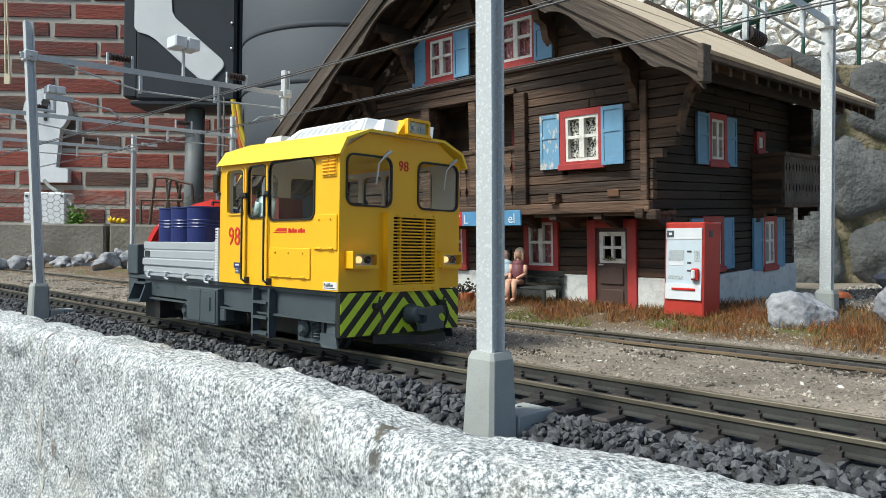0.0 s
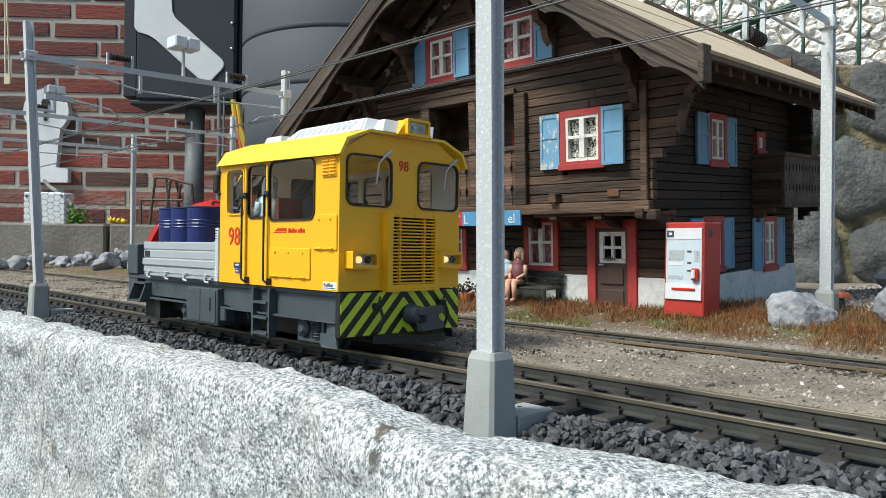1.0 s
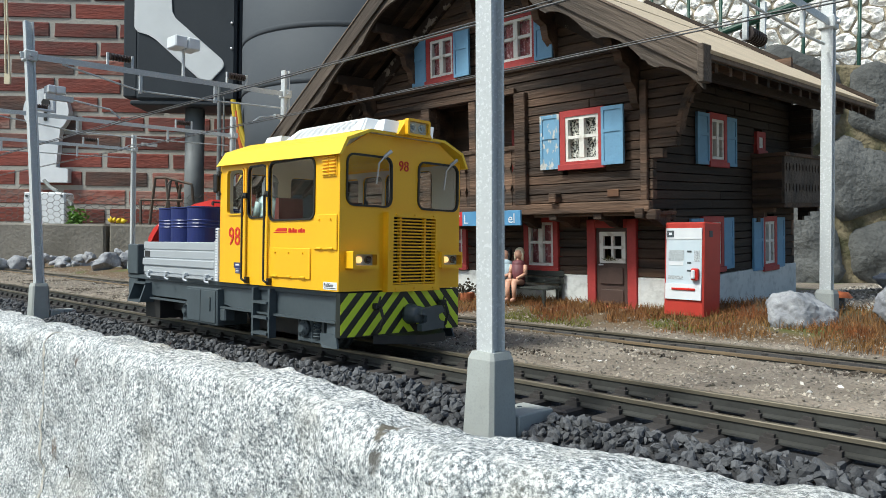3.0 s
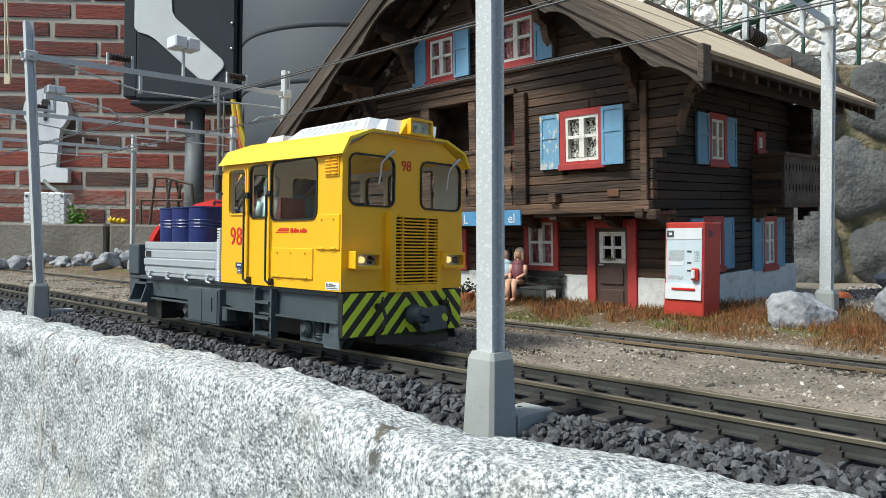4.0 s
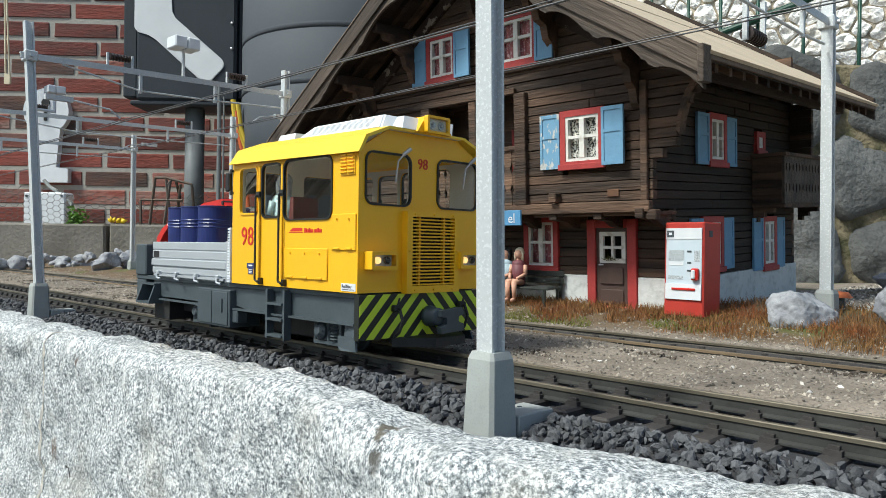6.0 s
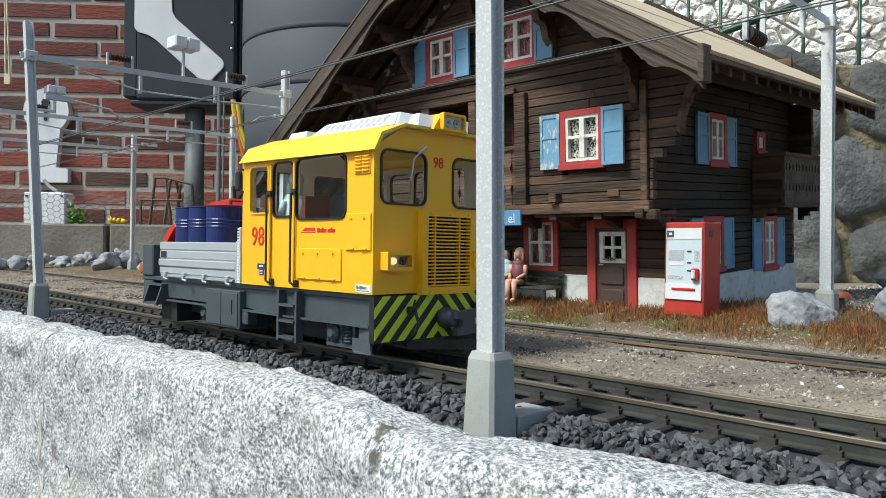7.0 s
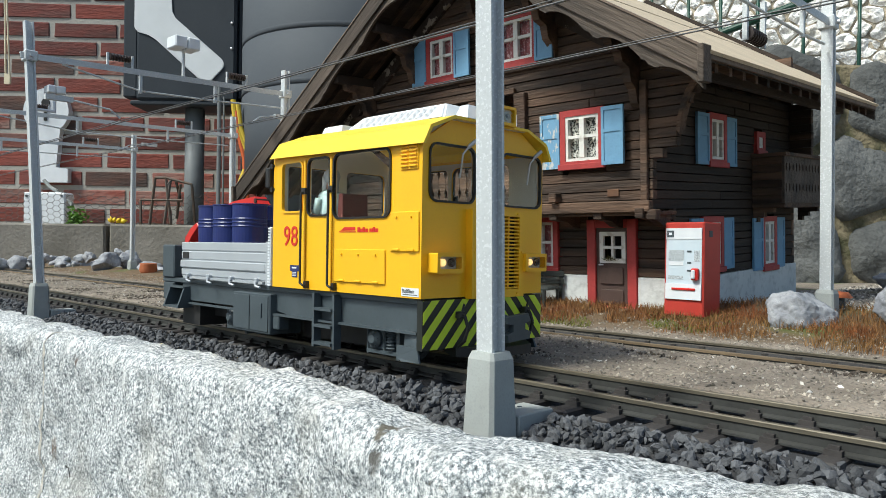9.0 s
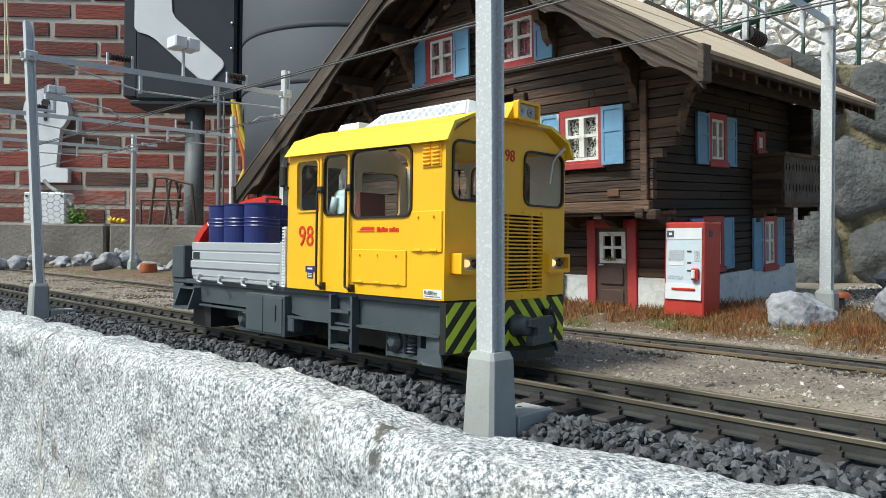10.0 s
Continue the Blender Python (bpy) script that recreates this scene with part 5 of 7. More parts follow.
def house_window(x0, z0, x1, z1, at, turn=0, curtain=None, shutters=(0, 0), worn=False, shut_w=0.029, red=True):
    """A window in a wall: red surround, white sashes with glazing bars, panes, curtain and shutters, built facing -y."""
    w, h = x1 - x0, z1 - z0
    hold = pose(*at, 0, 0, turn)
    to3 = lambda a, b: (a, 0.0, b)
    t = 0.0060
    bm = bmesh.new()
    ring(bm, [(-0.001, -0.001), (w + 0.001, -0.001), (w + 0.001, h + 0.001), (-0.001, h + 0.001)], [(t, t), (w - t, t), (w - t, h - t), (t, h - t)], lambda a, b: (a, -0.0040, b), (0, 0.012, 0))
    box(bm, -0.003, w + 0.003, -0.0065, -0.0035, -0.0035, 0.0030, 0.0005)
    win = part("window", bm, RED_WOOD, house, "white window with red surround")
    win.matrix_basis = hold
    bm = bmesh.new()
    i0, i1, j0, j1 = t, w - t, t, h - t
    f = 0.0034
    ring(bm, [(i0, j0), (i1, j0), (i1, j1), (i0, j1)], [(i0 + f, j0 + f), (i1 - f, j0 + f), (i1 - f, j1 - f), (i0 + f, j1 - f)], lambda a, b: (a, -0.0030, b), (0, 0.005, 0))
    mx = (i0 + i1) / 2
    box(bm, mx - 0.0034, mx + 0.0034, -0.0036, 0.002, j0 + f, j1 - f, 0.0004)
    mz = j0 + (j1 - j0) * 0.54
    for a, b in ((i0 + f, mx - 0.0034), (mx + 0.0034, i1 - f)):
        box(bm, a, b, -0.0028, 0.0015, mz - 0.0017, mz + 0.0017)
    part("sash", bm, WHITE_WOOD, win, "chipped white glazing bars")
    for a, b in ((i0 + f, mx - 0.0034), (mx + 0.0034, i1 - f)):
        for c, d in ((j0 + f, mz - 0.0017), (mz + 0.0017, j1 - f)):
            p = part("pane", boxm(a - 0.0003, b + 0.0003, 0.0, 0.0005, c - 0.0003, d + 0.0003), CLEAR, win)
            p.visible_shadow = False
    if curtain:
        bm = bmesh.new()
        n = 24
        pts = [(i0 + (i1 - i0) * k / n, 0.0050 + 0.0010 * math.sin(k * 1.9)) for k in range(n + 1)]
        for (a, ya), (b, yb) in zip(pts, pts[1:]):
            va = [bm.verts.new(q) for q in ((a, ya, j0), (b, yb, j0), (b, yb, j1), (a, ya, j1))]
            bm.faces.new(va)
        bmesh.ops.remove_doubles(bm, verts=bm.verts, dist=0.00001)
        e = bmesh.ops.extrude_face_region(bm, geom=list(bm.faces))
        bmesh.ops.translate(bm, vec=(0, 0.0004, 0), verts=[g for g in e["geom"] if isinstance(g, bmesh.types.BMVert)])
        part("curtain", bm, curtain, win)
    part("room_dark", boxm(0.001, w - 0.001, 0.030, 0.032, 0.001, h - 0.001), ROOM_SHADE, win)
    for side, use in ((-1, shutters[0]), (1, shutters[1])):
        if not use:
            continue
        bm = bmesh.new()
        a = -shut_w - 0.0015 if side < 0 else w + 0.0015
        ring(bm, [(0, 0), (shut_w, 0), (shut_w, h), (0, h)], [(0.0034, 0.004), (shut_w - 0.0034, 0.004), (shut_w - 0.0034, h - 0.004), (0.0034, h - 0.004)], lambda u, v: (u, -0.0032, v), (0, 0.0030, 0))
        box(bm, 0.003, shut_w - 0.003, -0.0022, -0.0006, 0.003, h - 0.003)
        box(bm, 0.0034, shut_w - 0.0034, -0.0032, -0.0004, h * 0.56, h * 0.56 + 0.0036)
        s = part("shutter", bm, BLUE_WORN if worn and side < 0 else BLUE_WOOD, win, "sky blue panelled shutter" if not (worn and side < 0) else "sky blue shutter with flaking paint")
        s.matrix_basis = pose(a, -0.001 - (0.0055 if use == 2 else 0), -0.001, 0, 0, (-3 if use == 2 else 1.0) * side)
    return win


house_window(-0.3215, 0.2935, -0.2680, 0.3540, (-0.3215, 0, 0.2935), curtain=PINK, shutters=(1, 2), shut_w=0.0275)
house_window(-0.2010, 0.2935, -0.1390, 0.3540, (-0.2010, 0, 0.2935), curtain=PINK, shutters=(1, 2), shut_w=0.026)
house_window(-0.1065, 0.1680, -0.0510, 0.2300, (-0.1065, 0, 0.1680), curtain=LACE, shutters=(1, 2), worn=True, shut_w=0.0275)
house_window(-0.1975, 0.0465, -0.1470, 0.1120, (-0.1975, 0.045, 0.0465), curtain=PINK)
house_window(-0.36, 0.0465, -0.30, 0.112, (-0.36, 0.045, 0.0465), curtain=PINK)
house_window(-0.222, 0.165, -0.180, 0.225, (-0.222, 0.055, 0.165), curtain=LACE)
house_window(0.135, 0.170, 0.180, 0.229, (0.0, 0.135, 0.170), 90, shutters=(1, 1))
house_window(0.290, 0.038, 0.335, 0.106, (0.0, 0.290, 0.038), 90, curtain=LACE, shutters=(1, 1))
house_window(0.118, 0.046, 0.170, 0.108, (0.0, 0.118, 0.046), 90, curtain=LACE, shutters=(1, 1))
house_window(0.272, 0.190, 0.297, 0.216, (0.0, 0.272, 0.190), 90)


def build_door():
    x0, x1, z0, z1, y = -0.104, -0.039, 0.0045, 0.1085, 0.045
    bm = bmesh.new()
    for a, b in ((x0, x0 + 0.0115), (x1 - 0.0115, x1)):
        box(bm, a, b, y - 0.004, y + 0.010, z0, z1, 0.0006)
    box(bm, x0 + 0.0115, x1 - 0.0115, y - 0.004, y + 0.010, z1 - 0.010, z1, 0.0006)
    box(bm, x0 - 0.002, x1 + 0.002, y - 0.010, y + 0.008, z0 - 0.014, z0 + 0.004, 0.0006)
    d = part("door", bm, RED_WOOD, house, "brown door in a red frame with a small window")
    a0, a1 = x0 + 0.0115, x1 - 0.0115
    wx0, wx1, wz0, wz1 = a0 + 0.0075, a1 - 0.0045, 0.060, 0.092
    bm = bmesh.new()
    panel(bm, [(a0, z0 + 0.004), (a1, z0 + 0.004), (a1, z1 - 0.010), (a0, z1 - 0.010)], [[(wx0, wz0), (wx1, wz0), (wx1, wz1), (wx0, wz1)]], lambda x, z: (x, y - 0.001, z), (0, 0.004, 0))
    for lo, hi in ((0.0335, 0.0530), (0.0105, 0.0275)):
        box(bm, a0 + 0.006, a1 - 0.006, y - 0.0028, y - 0.001, lo, hi, 0.0006)
    part("door_leaf", bm, BROWN_DOOR, d)
    bm = bmesh.new()
    ring(bm, [(wx0 - 0.002, wz0 - 0.002), (wx1 + 0.002, wz0 - 0.002), (wx1 + 0.002, wz1 + 0.002), (wx0 - 0.002, wz1 + 0.002)], [(wx0 + 0.003, wz0 + 0.003), (wx1 - 0.003, wz0 + 0.003), (wx1 - 0.003, wz1 - 0.003), (wx0 + 0.003, wz1 - 0.003)], lambda u, v: (u, y - 0.0030, v), (0, 0.004, 0))
    mx, mz = (wx0 + wx1) / 2, (wz0 + wz1) / 2
    box(bm, mx - 0.0016, mx + 0.0016, y - 0.003, y + 0.001, wz0 + 0.003, wz1 - 0.003)
    for a, b in ((wx0 + 0.003, mx - 0.0016), (mx + 0.0016, wx1 - 0.003)):
        box(bm, a, b, y - 0.0028, y + 0.001, mz - 0.0016, mz + 0.0016)
    part("door_window", bm, WHITE_WOOD, d, "white cross-barred door window")
    part("room_dark", boxm(wx0, wx1, y + 0.012, y + 0.013, wz0, wz1), ROOM_SHADE, d)
    bm = bmesh.new()
    tube(bm, (a0 + 0.006, y - 0.001, 0.0560), (a0 + 0.006, y - 0.005, 0.0560), 0.0009)
    tube(bm, (a0 + 0.006, y - 0.005, 0.0560), (a0 + 0.0115, y - 0.005, 0.0560), 0.0009)
    part("door_handle", bm, CHROME, d)
    bm = bmesh.new()
    r = random.Random(4)
    for k in range(40):
        c = Vector((mx - 0.003 + r.gauss(0, 0.005), y - 0.0045 - r.random() * 0.002, wz0 + 0.001 + abs(r.gauss(0, 0.0018))))
        e = c + Vector((r.uniform(-0.004, 0.004), r.uniform(-0.002, 0.0), r.uniform(-0.001, 0.004)))
        prism(bm, [c, e, c + Vector((0.0005, 0, 0.0009))], (0, 0.0003, 0))
    part("door_wreath", bm, material("dry_twig_green", (0.10, 0.09, 0.03), 0.9), d, "dry twig spray under the door window")


build_door()


def build_sign():
    bm = bmesh.new()
    box(bm, -0.272, -0.2545, -0.0125, -0.0095, 0.1035, 0.1215, 0.0004)
    s = part("sign_board", bm, material("sign_red", (0.60, 0.03, 0.03), 0.5, second=(0.5, 0.03, 0.03), scale=60), house, "red and blue enamel station sign")
    bm = bmesh.new()
    box(bm, -0.2545, -0.1600, -0.0125, -0.0095, 0.1035, 0.1215, 0.0004)
    part("blue_field", bm, material("sign_blue", (0.11, 0.31, 0.54), 0.5, second=(0.09, 0.26, 0.47), scale=60), s)
    for a, b, c, d in ((-0.269, -0.258, 0.1150, 0.1175), (-0.269, -0.2655, 0.1070, 0.1150), (-0.2655, -0.260, 0.1100, 0.1125)):
        part("white_bar", boxm(a, b, -0.0130, -0.0125, c, d), WHITE, s)
    for txt, x in (("L", -0.2520), ("el", -0.1790)):
        part("sign_text", letters(txt, 0.0165, Matrix.Translation((x, -0.0128, 0.1065)) @ SIDE, 0.0002), WHITE, s)


build_sign()

# ---- granite kerb in front of the track ----
def granite_material():
    m = bpy.data.materials.new("speckled_granite")
    m.use_nodes = True
    nt, n = m.node_tree, m.node_tree.nodes
    b = n["Principled BSDF"]
    b.inputs["Roughness"].default_value = 0.75
    tc = n.new("ShaderNodeTexCoord")

    def tex(scale, detail=4, stretch=None):
        t = n.new("ShaderNodeTexNoise")
        t.inputs["Scale"].default_value, t.inputs["Detail"].default_value = scale, detail
        t.inputs["Roughness"].default_value = 0.6
        mp = n.new("ShaderNodeMapping")
        mp.inputs["Scale"].default_value = (1.0, 1.0, 0.78)
        mp.inputs["Rotation"].default_value = (0.0, 0.35, 0.0)
        nt.links.new(tc.outputs["Object"], mp.inputs[0])
        nt.links.new(mp.outputs[0], t.inputs["Vector"])
        return t.outputs[0]

    def step(s, a, z, top=1.0):
        r = n.new("ShaderNodeMapRange")
        r.inputs[1].default_value, r.inputs[2].default_value, r.inputs[4].default_value = a, z, top
        nt.links.new(s, r.inputs[0])
        return r.outputs[0]

    def mix(f, a, col):
        x = n.new("ShaderNodeMix")
        x.data_type = "RGBA"
        nt.links.new(f, x.inputs[0])
        if a is None:
            x.inputs[6].default_value = (0.82, 0.83, 0.82, 1)
        else:
            nt.links.new(a, x.inputs[6])
        x.inputs[7].default_value = (*col, 1)
        return x.outputs[2]
    grain = n.new("ShaderNodeTexNoise")
    grain.inputs["Scale"].default_value, grain.inputs["Detail"].default_value, grain.inputs["Roughness"].default_value = 430, 6, 0.82
    nt.links.new(tc.outputs["Object"], grain.inputs["Vector"])
    ramp = n.new("ShaderNodeValToRGB")
    e = ramp.color_ramp.elements
    e[0].position, e[0].color = 0.385, (0.045, 0.05, 0.055, 1)
    e[1].position, e[1].color = 0.59, (0.88, 0.89, 0.89, 1)
    for at, col in ((0.455, (0.20, 0.23, 0.25, 1)), (0.50, (0.44, 0.47, 0.48, 1)), (0.545, (0.72, 0.73, 0.73, 1))):
        q = e.new(at)
        q.color = col
    nt.links.new(grain.outputs[0], ramp.inputs[0])
    c = ramp.outputs[0]
    c = mix(step(tex(120, 5), 0.50, 0.66, 0.55), c, (0.26, 0.275, 0.28))
    c = mix(step(tex(70, 4), 0.57, 0.68, 0.6), c, (0.86, 0.86, 0.84))
    c = mix(step(tex(760, 2), 0.60, 0.67, 0.6), c, (0.05, 0.05, 0.055))
    c = mix(step(tex(14, 6), 0.52, 0.72, 0.5), c, (0.31, 0.29, 0.24))
    c = mix(step(tex(30, 4), 0.69, 0.75, 0.75), c, (0.10, 0.085, 0.07))
    # brown rust spots and dark chips
    for at, size, col in (((-0.201, -0.157, -0.018), 0.0075, (0.11, 0.075, 0.06)), ((-0.248, -0.158, -0.093), 0.011, (0.15, 0.11, 0.08)), ((0.1712, -0.160, -0.0095), 0.0065, (0.06, 0.055, 0.045)), ((0.165, -0.157, 0.0), 0.005, (0.09, 0.075, 0.05)), ((0.214, -0.156, -0.009), 0.0055, (0.16, 0.125, 0.09))):
        off = n.new("ShaderNodeVectorMath")
        off.operation = "DISTANCE"
        flat = n.new("ShaderNodeVectorMath")
        flat.operation = "MULTIPLY"
        flat.inputs[1].default_value = (1, 0.3, 1)
        nt.links.new(tc.outputs["Object"], flat.inputs[0])
        nt.links.new(flat.outputs[0], off.inputs[0])
        off.inputs[1].default_value = (at[0], at[1] * 0.3, at[2])
        wob = n.new("ShaderNodeMath")
        wob.operation = "MULTIPLY_ADD"
        wob.inputs[1].default_value = size * 2.6
        nt.links.new(tex(190, 4), wob.inputs[0])
        nt.links.new(off.outputs["Value"], wob.inputs[2])
        c = mix(step(wob.outputs[0], size * 2.25, size * 1.75, 0.9), c, col)
    nt.links.new(c, b.inputs["Base Color"])
    bn = n.new("ShaderNodeBump")
    bn.inputs["Strength"].default_value, bn.inputs["Distance"].default_value = 1.0, 0.0016
    nt.links.new(tex(330, 6), bn.inputs["Height"])
    nt.links.new(bn.outputs[0], b.inputs["Normal"])
    return m


def build_granite(x_from, x_to, mat, step=0.0045, proud=0.0):
    """A rough kerbstone, or the mortar between two of them, which follows the same relief."""
    xs = np.arange(x_from, x_to + 0.0001, step)
    prof = [(-0.112, -0.16), (-0.112, -0.07), (-0.112, -0.03), (-0.113, -0.012), (-0.115, -0.004), (-0.118, 0.0)]
    prof += [(-0.118 - 0.0035 * k, 0.0006) for k in range(1, 9)] + [(-0.149, -0.001), (-0.152, -0.004), (-0.154, -0.009)]
    prof += [(-0.155 - 0.0002 * k, -0.012 - 0.006 * k) for k in range(1, 30)] + [(-0.162, -0.30)]
    V, np_ = [], len(prof)
    for x in xs:
        bend = 0.018 * math.exp(-((x - 0.215) / 0.07) ** 2) - 0.010 * math.exp(-((x - 0.33) / 0.05) ** 2) + 0.012 * min(1, max(0, (-x - 0.25) / 0.2))
        for y, z in prof:
            q = Vector((x, y, z))
            big = noise.fractal(q * 9, 0.9, 2.0, 4)
            mid = noise.fractal(q * 45 + Vector((5, 0, 0)), 0.8, 2.0, 4)
            fine = noise.noise(q * 210)
            front = 1.0 if z < -0.005 and y < -0.14 else 0.5
            dy = 0.006 * big * front + 0.0036 * mid * front + 0.0009 * fine
            dz = 0.0045 * noise.fractal(Vector((x * 12, y * 12, 3)), 0.9, 2.0, 3) + 0.0020 * mid + 0.0008 * fine
            k = max(0, min(1, (-y - 0.112) / 0.03))
            V.append((x, y - bend * (0.75 + 0.25 * k) + dy - proud, z + (dz if z > -0.02 else 0) + proud))
    F = [(i * np_ + j, i * np_ + j + 1, (i + 1) * np_ + j + 1, (i + 1) * np_ + j) for i in range(len(xs) - 1) for j in range(np_ - 1)]
    F += [tuple(range(np_)), tuple(reversed(range((len(xs) - 1) * np_, len(xs) * np_)))]
    me = bpy.data.meshes.new("granite_kerb")
    me.from_pydata(V, [], F)
    me.materials.append(mat)
    me.polygons.foreach_set("use_smooth", [True] * len(F))
    return me


GRANITE = granite_material()
for x_from, x_to in ((-1.3005, -0.2700), (-0.2688, 0.62)):
    tagged(new("granite_kerb", build_granite(x_from, x_to, GRANITE)), "rough split granite kerbstone, white and grey speckled", "kerbstone", group="granite kerbstones")
JOINT = material("pale_joint_mortar", (0.66, 0.62, 0.55), 0.9, second=(0.36, 0.35, 0.33), scale=160, amount=0.9, fine=0.4, fine_scale=420, bump=0.6, bump_scale=300)
tagged(new("joint_mortar", build_granite(-0.2706, -0.2682, JOINT, 0.0008, 0.0003)), "pale mortar joint between two granite kerbstones", "mortar", kind="structure")


# ---- overhead line ----
def build_mast(x, y, zf, top, lean=(0, 0), plate=1):
    m = thing("catenary_mast", "galvanised steel overhead line mast on a grey concrete foot", "mast", pose(x, y, 0), group="overhead line masts")
    bm = bmesh.new()
    a, b = 0.0102, 0.0094
    g, f = 0.0030, 0.0018
    H = [(-a / 2, -b / 2), (a / 2, -b / 2), (a / 2, -b / 2 + f), (a / 2 - g, -b / 2 + f), (a / 2 - g, b / 2 - f), (a / 2, b / 2 - f), (a / 2, b / 2), (-a / 2, b / 2), (-a / 2, b / 2 - f), (-a / 2 + g, b / 2 - f), (-a / 2 + g, -b / 2 + f), (-a / 2, -b / 2 + f)]
    prism(bm, [(u, v, zf + 0.036) for u, v in H], (lean[0], lean[1], top - zf - 0.036))
    part("post", bm, ZINC, m)
    bm = bmesh.new()
    rings = []
    for h, r, c in ((-0.010, 0.0104, 0.002), (0.0335, 0.0086, 0.0016), (0.0370, 0.0072, 0.0014)):
        pts = [(r, -r + c), (r, r - c), (r - c, r), (-r + c, r), (-r, r - c), (-r, -r + c), (-r + c, -r), (r - c, -r)]
        rings.append([bm.verts.new((u, v, zf + h)) for u, v in pts])
    for p, q in zip(rings, rings[1:]):
        for i in range(8):
            j = (i + 1) % 8
            bm.faces.new((p[i], p[j], q[j], q[i]))
    bm.faces.new(rings[0])
    bm.faces.new(rings[-1])
    part("foot", bm, CONCRETE_FOOT, m)
    if plate:
        bm = bmesh.new()
        box(bm, -0.0100, 0.0100, 0.0105, 0.0385, zf - 0.010, zf + 0.0050, 0.0006)
        for k in range(3):
            tube(bm, (-0.004, 0.016 + k * 0.006, zf + 0.0049), (-0.004, 0.016 + k * 0.006, zf + 0.0053), 0.0012, mi=1)
        part("fixing_plate", bm, [CONCRETE_FOOT, FRAME_GREY], m)
    return m


build_mast(0.1595, -0.085, -0.012, 0.40, (-0.0046, -0.0046))
build_mast(-0.5490, -0.0800, -0.010, 0.336, (-0.021, -0.009))
build_mast(0.159, 0.405, 0.003, 0.40, (-0.002, -0.002), 0)
build_mast(-0.583, 0.275, -0.004, 0.345, plate=0)
build_mast(-1.020, 0.430, -0.004, 0.345, plate=0)
build_mast(-1.420, 0.385, -0.004, 0.340, plate=0)
build_mast(-1.085, -0.085, -0.012, 0.335)
build_mast(-1.520, -0.085, -0.012, 0.335)


def insulator(bm, a, b, r=0.0050):
    """One ribbed body along a line."""
    a, b = Vector(a), Vector(b)
    q = (b - a).to_track_quat("Z", "Y")
    n, m, rings = 7, 12, []
    for k in range(n):
        for at, rad in ((0.0, 0.6), (0.06, 0.96), (0.30, 1.0), (0.56, 0.94), (0.64, 0.6)):
            c = a.lerp(b, (k + at) / n)
            rings.append([bm.verts.new(c + q @ Vector((r * rad * math.cos(2 * math.pi * i / m), r * rad * math.sin(2 * math.pi * i / m), 0))) for i in range(m)])
    for p, w in zip(rings, rings[1:]):
        for i in range(m):
            bm.faces.new((p[i], p[(i + 1) % m], w[(i + 1) % m], w[i]))
    bm.faces.new(rings[0])
    bm.faces.new(rings[-1])


def build_gantry(a, b, z, z_end=None, lamps=(), ins=(0.30, 0.80), hang=(0.42, 0.74), drop=0.024, lead=True):
    A, B = Vector((*a, z)), Vector((*b, z_end or z))
    D = B - A
    side = Vector((-D.y, D.x, 0)).normalized()
    at = lambda k, dz=0.0, off=0.0: A + D * k + Vector((0, 0, dz)) + side * off
    gan = thing("catenary_gantry", "galvanised overhead line gantry beam spanning both tracks", "gantry", pose(0, 0, 0), group="overhead line gantries")
    bm = bmesh.new()
    for off0, off1, z0, z1 in ((-0.0030, -0.0018, -0.0036, 0.0036), (-0.0018, 0.0018, 0.0025, 0.0036)):
        prism(bm, [at(-0.03, z0, off0), at(-0.03, z1, off0), at(-0.03, z1, off1), at(-0.03, z0, off1)], D * 1.05)
    part("beam", bm, ZINC, gan)
    bm = bmesh.new()
    path_tube(bm, [at(0.10, -0.004), at(hang[0], -drop), at(hang[1], -drop), at(0.98, -drop * 0.9)], 0.0013, 6)
    part("stay_rod", bm, ZINC, gan)
    for k in hang:
        bm = bmesh.new()
        p = at(k)
        box(bm, p.x - 0.0018, p.x + 0.0018, p.y - 0.0018, p.y + 0.0018, p.z - drop - 0.003, p.z - 0.0035)
        part("hanger", bm, ZINC, gan)
    for k in ins:
        for q in (-0.016, 0.016):
            bm = bmesh.new()
            p = at(k) + D.normalized() * q
            box(bm, p.x - 0.0015, p.x + 0.0015, p.y - 0.0012, p.y + 0.0012, p.z + 0.003, p.z + 0.020)
            br = part("insulator_bracket", bm, ZINC, gan)
        bm = bmesh.new()
        insulator(bm, at(k, 0.015) - D.normalized() * 0.014, at(k, 0.015) + D.normalized() * 0.014)
        part("insulator", bm, INSULATOR, br, "brown ribbed insulator")
    for k, h in lamps:
        bm = bmesh.new()
        tube(bm, at(k, 0.003), at(k, h), 0.0022)
        st = part("lamp_stalk", bm, ZINC, gan)
        bm = bmesh.new()
        p = at(k, h + 0.006)
        box(bm, p.x - 0.014, p.x + 0.014, p.y - 0.018, p.y - 0.0008, p.z - 0.008, p.z + 0.008, 0.0015)
        box(bm, p.x - 0.014, p.x + 0.014, p.y + 0.0008, p.y + 0.018, p.z - 0.008, p.z + 0.008, 0.0015)
        part("lamp_head", bm, WHITE, st, "white lamp housing")
    for k in (0.0, 1.0):
        bm = bmesh.new()
        p = at(k)
        box(bm, p.x - 0.008, p.x + 0.008, p.y - 0.007, p.y + 0.007, p.z - 0.006, p.z + 0.006, 0.001)
        tube(bm, (p.x - 0.009, p.y, p.z), (p.x + 0.011, p.y, p.z), 0.0022)
        part("clamp", bm, ZINC, gan)
    return gan


